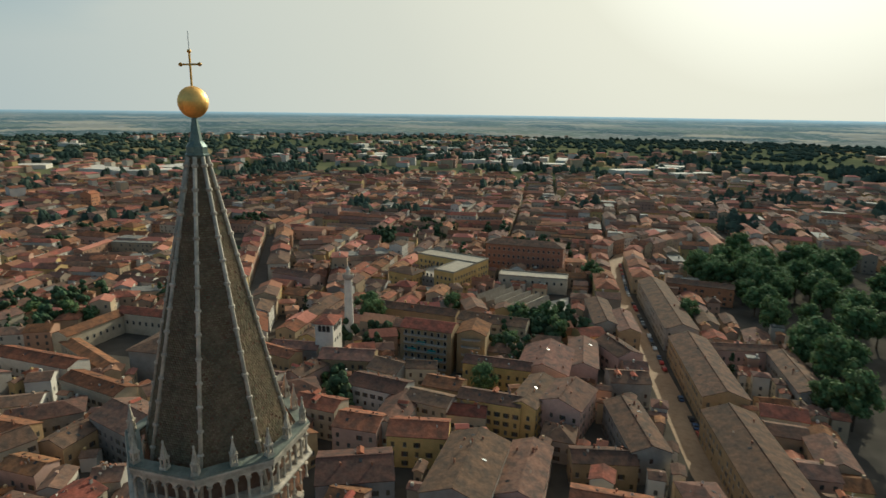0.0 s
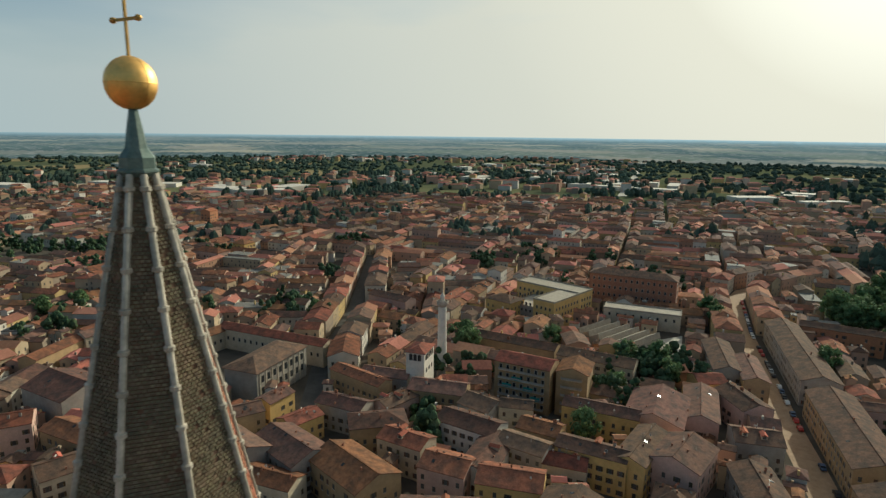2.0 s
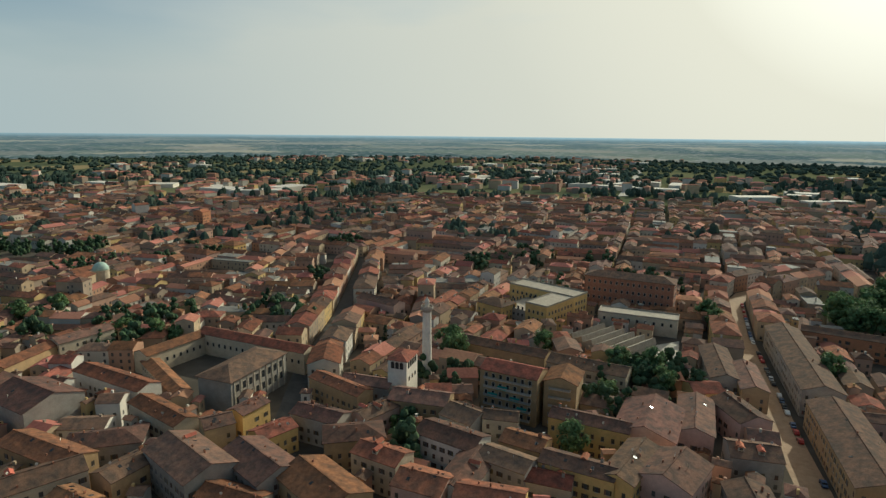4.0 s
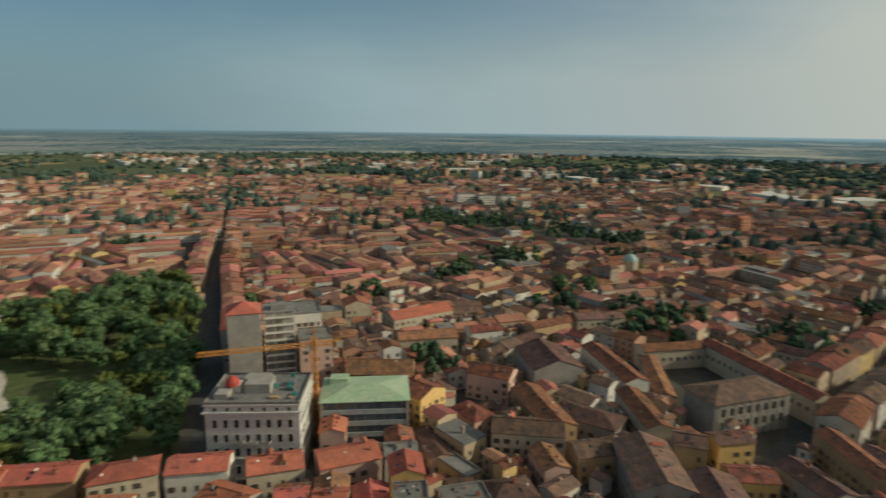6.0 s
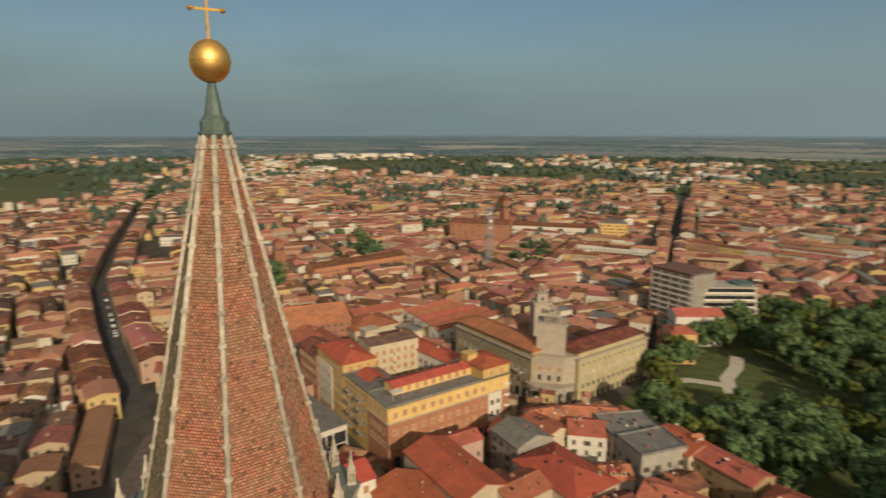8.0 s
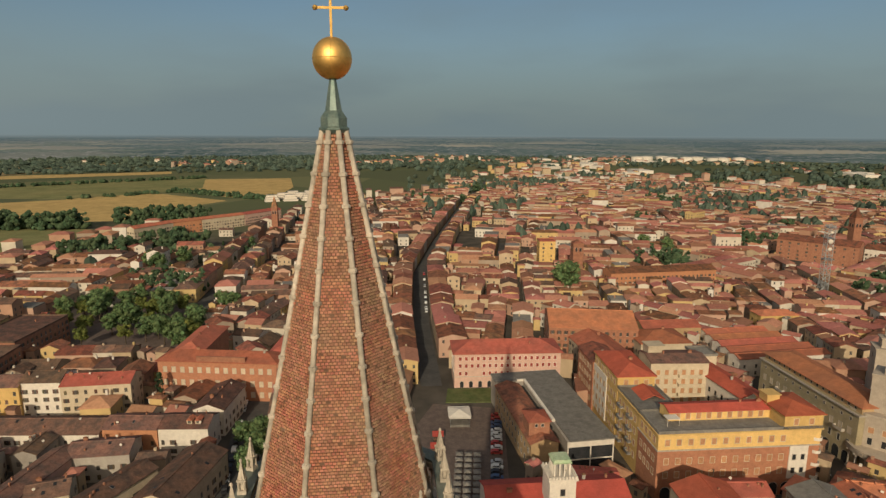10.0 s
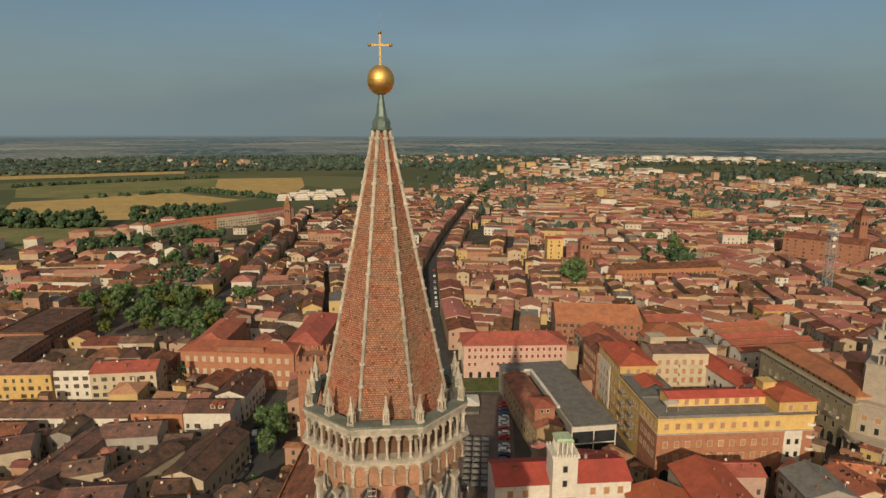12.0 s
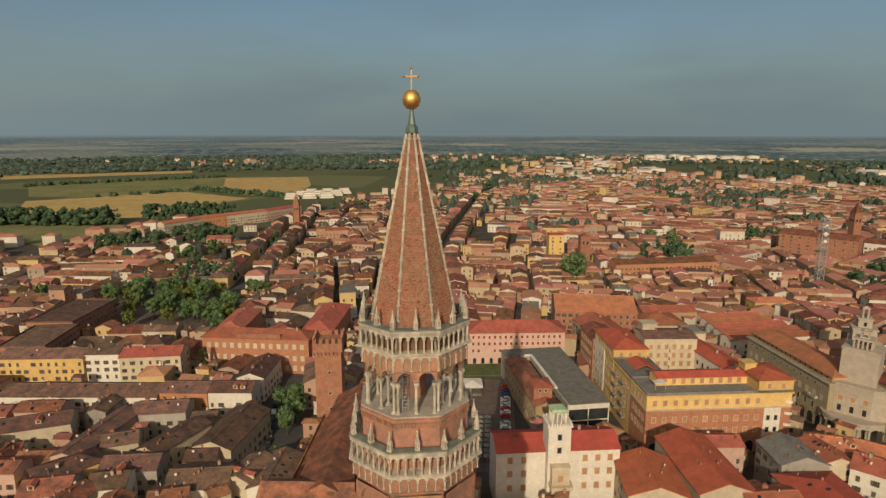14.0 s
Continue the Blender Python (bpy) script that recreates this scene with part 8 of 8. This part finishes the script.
# ---- stalls and parasols on the square ----
ST = thing("stage_canopy", "white tent canopy over a small stage", "canopy", (-1, 184, 0.06, 0, 0, 6))
for sx in (-3.6, 3.6):
    for sy in (-4.6, 4.6):
        part("post", Shape().bar((sx, sy, 0), (sx, sy, 3.6), 0.07).mesh("post", METAL), ST)
part("roof", Shape().box(-4, -5, 3.6, 4, 5, 3.75).ring([(6.0, 3.75), (0.3, 5.0)], 4, turn=math.pi / 4).mesh("roof", STUCCO["white"]), ST)
part("stage", Shape().box(-3.5, -4.5, 0, 3.5, 4.5, 0.9).mesh("stage", SLATE), ST)
PS = thing("parasol", "square dark canvas parasol over a cafe table", "parasol", (0, 130, 0.06), "cafe parasols")
part("pole", Shape().bar((0, 0, 0), (0, 0, 2.7), 0.04).mesh("pole", METAL), PS)
part("canopy", Shape().ring([(1.7, 2.25), (1.7, 2.32), (0.1, 2.85)], 4, turn=math.pi / 4).mesh("canopy", SLATE), PS)
part("table", Shape().ring([(0.42, 0.72), (0.42, 0.76)], 14).ring([(0.05, 0.0), (0.05, 0.72)], 8).mesh("table", METAL), PS)
for i_ in range(9):
    for j_ in range(3):
        if (i_, j_) != (0, 0):
            copy_thing(PS, pose(0 + 3.0 * j_, 130 + 3.4 * i_, 0.06, 0, 0, 6))
for x, y in ((-8, 162), (-8, 170), (-8, 154)):
    mk = thing("market_stall", "small market stall under a red awning", "stall", (x, y, 0.06, 0, 0, 6), "market stalls")
    part("counter", Shape().box(-1.6, -1, 0, 1.6, 1, 0.95).mesh("counter", SHUTTER), mk)
    part("awning", Shape().add([(-2, -1.7, 2.1), (2, -1.7, 2.1), (2, 1.3, 2.7), (-2, 1.3, 2.7), (-2, -1.7, 2.04), (2, -1.7, 2.04), (2, 1.3, 2.64), (-2, 1.3, 2.64)], [(0, 1, 2, 3), (7, 6, 5, 4), (0, 4, 5, 1), (1, 5, 6, 2), (2, 6, 7, 3), (3, 7, 4, 0)]).mesh("awning", CLOTH_RED), mk)
    for sx in (-1.8, 1.8):
        part("post", Shape().bar((sx, 1.2, 0), (sx, 1.2, 2.66), 0.04).bar((sx, -1.6, 0), (sx, -1.6, 2.1), 0.04).mesh("post", METAL), mk)

# ---- woods, hedges, suburbs, sheds ----
def woods(name, label, spots, mat):
    ico = Shape().ring([(0.8, -0.7), (1.0, 0.05), (0.6, 0.65), (0.1, 0.95)], 5, cap=False)
    s = Shape()
    r = random.Random(len(spots))
    for x, y, w, h in spots:
        for _ in range(1 if w > 8 else 2):
            ox, oy, k_ = r.uniform(-0.5, 0.5) * w, r.uniform(-0.5, 0.5) * w, r.uniform(0.5, 0.8)
            hh = h * r.uniform(0.75, 1.1)
            s.add([(x + ox + px * w * k_ * r.uniform(0.8, 1.2), y + oy + py * w * k_ * r.uniform(0.8, 1.2), hh * 0.45 + pz * hh * 0.5 * r.uniform(0.85, 1.15)) for px, py, pz in ico.v], ico.f)
    return solid(name, s.mesh(name, mat), label, "trees", kind="stuff")


wr = random.Random(21)
spots = []
for _ in range(26000):
    h, r = wr.uniform(-200, 62), math.sqrt(wr.random()) * 2560
    if r < 420:
        continue
    x, y = -r * math.sin(radians(h)), r * math.cos(radians(h))
    edge = city_edge(x, y)
    if 7 < h < 60 and edge < r < 1650:
        continue
    dens = noise.noise(Vector((x * 0.0022, y * 0.0022, 3)))
    if r < edge * 0.97:
        if wr.random() > (0.14 if r < 600 else 0.5) or not free(x, y, 0, 8, 8):
            continue
    elif dens < (0.06 if -115 < h < -5 else -0.12) and wr.random() > 0.06:
        continue
    if any(inside(x, y, f) for f in FIELDS):
        continue
    spots.append((x, y, wr.uniform(5, 9) if r < 1500 else wr.uniform(8, 16), wr.uniform(7, 13)))
del spots[4600:]
for h0, h1, r0, r1, n_ in ((2, 62, 1640, 2590, 2300), (-40, 2, 1500, 2590, 700), (-112, -40, 1400, 2590, 1000), (-200, -112, 1050, 2590, 1900)):
    for _ in range(n_):                                   # belts of wood across the plain
        h, r = wr.uniform(h0, h1), math.sqrt(wr.uniform(r0 * r0, r1 * r1))
        x, y = -r * math.sin(radians(h)), r * math.cos(radians(h))
        if noise.noise(Vector((x * 0.0015, y * 0.0035, 8))) > -0.22 and not any(inside(x, y, f) for f in FIELDS):
            spots.append((x, y, wr.uniform(9, 18), wr.uniform(9, 15)))
town = []
for rows_ in (((458, -104, 3), (387, -58, 3), (323, -114, 6), (352, -138, 4), (230, -38, 3), (290, -158, 7), (293, -174, 5), (254, -217, 5), (228, -213, 3), (366, -389, 3), (222, -395, 7), (204, -437, 5)),
              ((107, -158, 1), (94, -145, 2), (55, -250, 5), (41, -250, 7), (54, -210, 3), (665, -148, 8), (528, -239, 6), (464, -302, 3), (422, -288, 3), (431, -253, 3), (96, -417, 8), (142, -356, 3), (300, -288, 3), (111, -202, 3)),
              ((440, -99, 6), (402, -64, 3), (454, -117, 5), (344, -6, 2), (454, -194, 5), (460, -218, 5), (267, -143, 4), (229, -35, 1), (226, -410, 6), (213, -467, 6), (155, -467, 5), (377, -406, 6), (758, -813, 12), (259, 546, 5)),
              ((-312, 453, 8), (-300, 468, 5), (-234, 433, 4), (-193, 463, 2), (-197, 352, 9), (-203, 436, 2), (-570, 616, 6), (-223, 368, 5), (-191, 754, 8), (-89, 910, 12), (2, 1067, 14), (-24, 874, 10), (570, 682, 9), (514, 216, 6)),
              ((845, 266, 12), (616, 885, 12), (641, 341, 7), (300, 916, 14), (453, 956, 14), (797, 731, 14), (271, 565, 5), (166, 463, 4), (292, 397, 5), (506, 525, 6), (140, 461, 5), (166, 461, 3), (251, 526, 6), (289, 859, 10), (421, 896, 10), (262, 369, 3), (283, 380, 3), (594, 855, 10), (339, 654, 4), (202, 704, 3), (860, 1154, 8), (502, 1229, 8), (686, 1092, 8))):
    for x, y, n_ in rows_:
        sp = 6 + 1.5 * n_
        for _ in range(int(n_ * 1.8) + 1):
            town.append((x + wr.gauss(0, sp * 0.6), y + wr.gauss(0, sp * 0.6), wr.uniform(5, 7.5), wr.uniform(11, 16)))
for _ in range(330):
    x, y = wr.uniform(500, 760), wr.uniform(-255, -15)
    if inside(x, y, OPEN[7]):
        town.append((x, y, wr.uniform(5, 7), wr.uniform(12, 17)))
for _ in range(9000):                                     # gardens and tree rows of the outer quarters
    h, r = wr.uniform(-200, 5), math.sqrt(wr.uniform(560 ** 2, 1500 ** 2))
    x, y = -r * math.sin(radians(h)), r * math.cos(radians(h))
    thick_ = noise.noise(Vector((x * 0.007, y * 0.007, 5)))
    if thick_ > 0.26 - 0.14 * (r - 560) / 940 and free(x, y, 0, 2, 2):
        spots.append((x, y, wr.uniform(6, 9), wr.uniform(13, 19)))
for (x0, y0), (x1, y1), n_, hh in (((-660, 566), (-552, 590), 26, 24), ((-545, 592), (-430, 600), 44, 25), ((-418, 632), (-327, 668), 40, 25), ((-300, 470), (-250, 500), 16, 22), ((-345, 440), (-300, 462), 12, 22), ((-545, 1008), (-319, 894), 34, 9), ((-392, 603), (-300, 560), 16, 10), ((-905, 1046), (-627, 1317), 40, 8), ((-655, 875), (-523, 1000), 12, 6)):
    for k_ in range(n_):
        t_ = (k_ + wr.random()) / n_
        town.append((x0 + t_ * (x1 - x0) + wr.gauss(0, 5), y0 + t_ * (y1 - y0) + wr.gauss(0, 5), wr.uniform(8, 12), hh * wr.uniform(0.7, 0.95)))
leafy = Shape()
lr = random.Random(77)
blob = Shape().ring([(0.55, -0.75), (1.0, -0.1), (0.8, 0.5), (0.25, 0.95)], 6)
for x, y, w, h in town:
    low_ = 0.1 if math.hypot(x, y) > 480 else 0.25
    for _ in range(11):
        a_, q_, z_ = lr.uniform(0, 6.283), math.sqrt(lr.random()) * w * 0.62, lr.random()
        k_ = w * lr.uniform(0.22, 0.38) * (1.1 - 0.35 * z_)
        q_ *= 1.0 - 0.5 * z_
        cx, cy, cz = x + q_ * math.cos(a_), y + q_ * math.sin(a_), h * (low_ + (0.92 - low_) * z_)
        leafy.add([(cx + px * k_ * lr.uniform(0.75, 1.2), cy + py * k_ * lr.uniform(0.75, 1.2), cz + pz * k_ * lr.uniform(0.8, 1.15)) for px, py, pz in blob.v], blob.f)
solid("town_trees", leafy.mesh("town_trees", LEAF_TOWN), "green tree clumps between the roofs and fields", "trees", kind="stuff")
woods("distant_woods", "dark green woods and hedges round the town", spots, WOODS)

sub_w, sub_r, shed = Shape(), Shape(), Shape()
LAST = []
for _ in range(5200):
    h, r = wr.uniform(-200, 45), wr.uniform(700, 2500)
    x, y = -r * math.sin(radians(h)), r * math.cos(radians(h))
    e = city_edge(x, y)
    if 7 < h < 60 and r < 1900:
        continue
    if r < e * 1.02 or any(inside(x, y, f) for f in FIELDS):
        continue
    if noise.noise(Vector((x * 0.002, y * 0.002, 9))) < -0.08 + (r - e) / 6000:
        continue
    ang = wr.choice((8, 14, 98, 40)) + wr.uniform(-4, 4)
    m = pose(x, y, 0, 0, 0, ang)
    if wr.random() < (0.16 if -75 < h else 0.07) and h < -6:
        w, d, hh = wr.uniform(35, 90), wr.uniform(20, 45), wr.uniform(7, 10)
        q = Shape().box(-w / 2, -d / 2, 0, w / 2, d / 2, hh)
        q.moved(m)
        shed.add(q.v, q.f)
    else:
        w, d, hh = wr.uniform(10, 26), wr.uniform(9, 13), wr.choice((6, 7, 9, 10, 16))
        q = wall_shape(Shape(), w, d, hh, 0, "hip")
        q.moved(m)
        sub_w.add(q.v, q.f)
        q = roof_shape(Shape(), w, d, hh, d * 0.17, "hip")
        q.moved(m)
        sub_r.add(q.v, q.f)
for _ in range(420):                                     # last houses before the fields
    h, r = wr.uniform(30, 62), wr.uniform(535, 720)
    x, y = -r * math.sin(radians(h)), r * math.cos(radians(h))
    if len(LAST) > 60 or any(math.hypot(x - a_, y - b_) < 19 for a_, b_ in LAST) or not free(x, y, 14, 20, 16):
        continue
    LAST.append((x, y))
    w, d, hh = wr.uniform(11, 24), wr.uniform(9, 13), wr.choice((6, 7, 9, 10))
    m = pose(x, y, 0, 0, 0, wr.choice((14, 104)))
    for build, holder, rise in ((wall_shape, sub_w, 0), (roof_shape, sub_r, d * 0.17)):
        q = build(Shape(), w, d, hh, rise, "hip")
        q.moved(m)
        holder.add(q.v, q.f)
ob = thing("suburb_houses", "scattered suburban houses at the edge of the plain", "houses", (0, 0, 0), kind="stuff")
part("walls", sub_w.mesh("walls", FAR_WALL), ob, kind="stuff")
part("roofs", sub_r.mesh("roofs", TILE_FAR), ob, kind="stuff")
for k_ in range(9):
    a_ = radians(-14.5 - 1.05 * k_ + 0.3 * (k_ % 2))
    r_ = 2330 + 40 * (k_ % 3)
    tk = thing("storage_tank", "white steel storage tank beyond the town", "tank", (-r_ * math.sin(a_), r_ * math.cos(a_), 0), "storage tanks")
    part("shell", Shape().ring([(22 + 3 * (k_ % 2), 0), (22 + 3 * (k_ % 2), 17)], 24).mesh("shell", STUCCO["white"]), tk)
    part("roof", Shape().ring([(22.5 + 3 * (k_ % 2), 17), (22.5 + 3 * (k_ % 2), 17.6), (1, 20)], 24).mesh("roof", STUCCO["white"]), tk)
for k_ in range(9):
    u_, v_ = k_ % 3, k_ // 3
    tr = thing("terraced_house", "white stepped modern house row at the fields", "house", (-318 + 26 * u_ + 6 * v_, 880 + 10 * u_ + 34 * v_, 0, 0, 0, 24), "white houses at the fields")
    for j_ in range(3):
        part("storey", Shape().box(-11 + 1.5 * j_, -8 + 3 * j_, 3.2 * j_, 11 - 1.5 * j_, 8, 3.2 * j_ + 3.0).mesh("storey", STUCCO["white"]), tr)
        part("slab", Shape().box(-11.4 + 1.5 * j_, -8.4 + 3 * j_, 3.2 * j_ + 3.0, 11.4 - 1.5 * j_, 8.2, 3.2 * j_ + 3.2).mesh("slab", STONE), tr)
solid("industrial_sheds", shed.mesh("industrial_sheds", STUCCO["white"]), "pale flat-roofed industrial sheds far out", "sheds", kind="stuff")
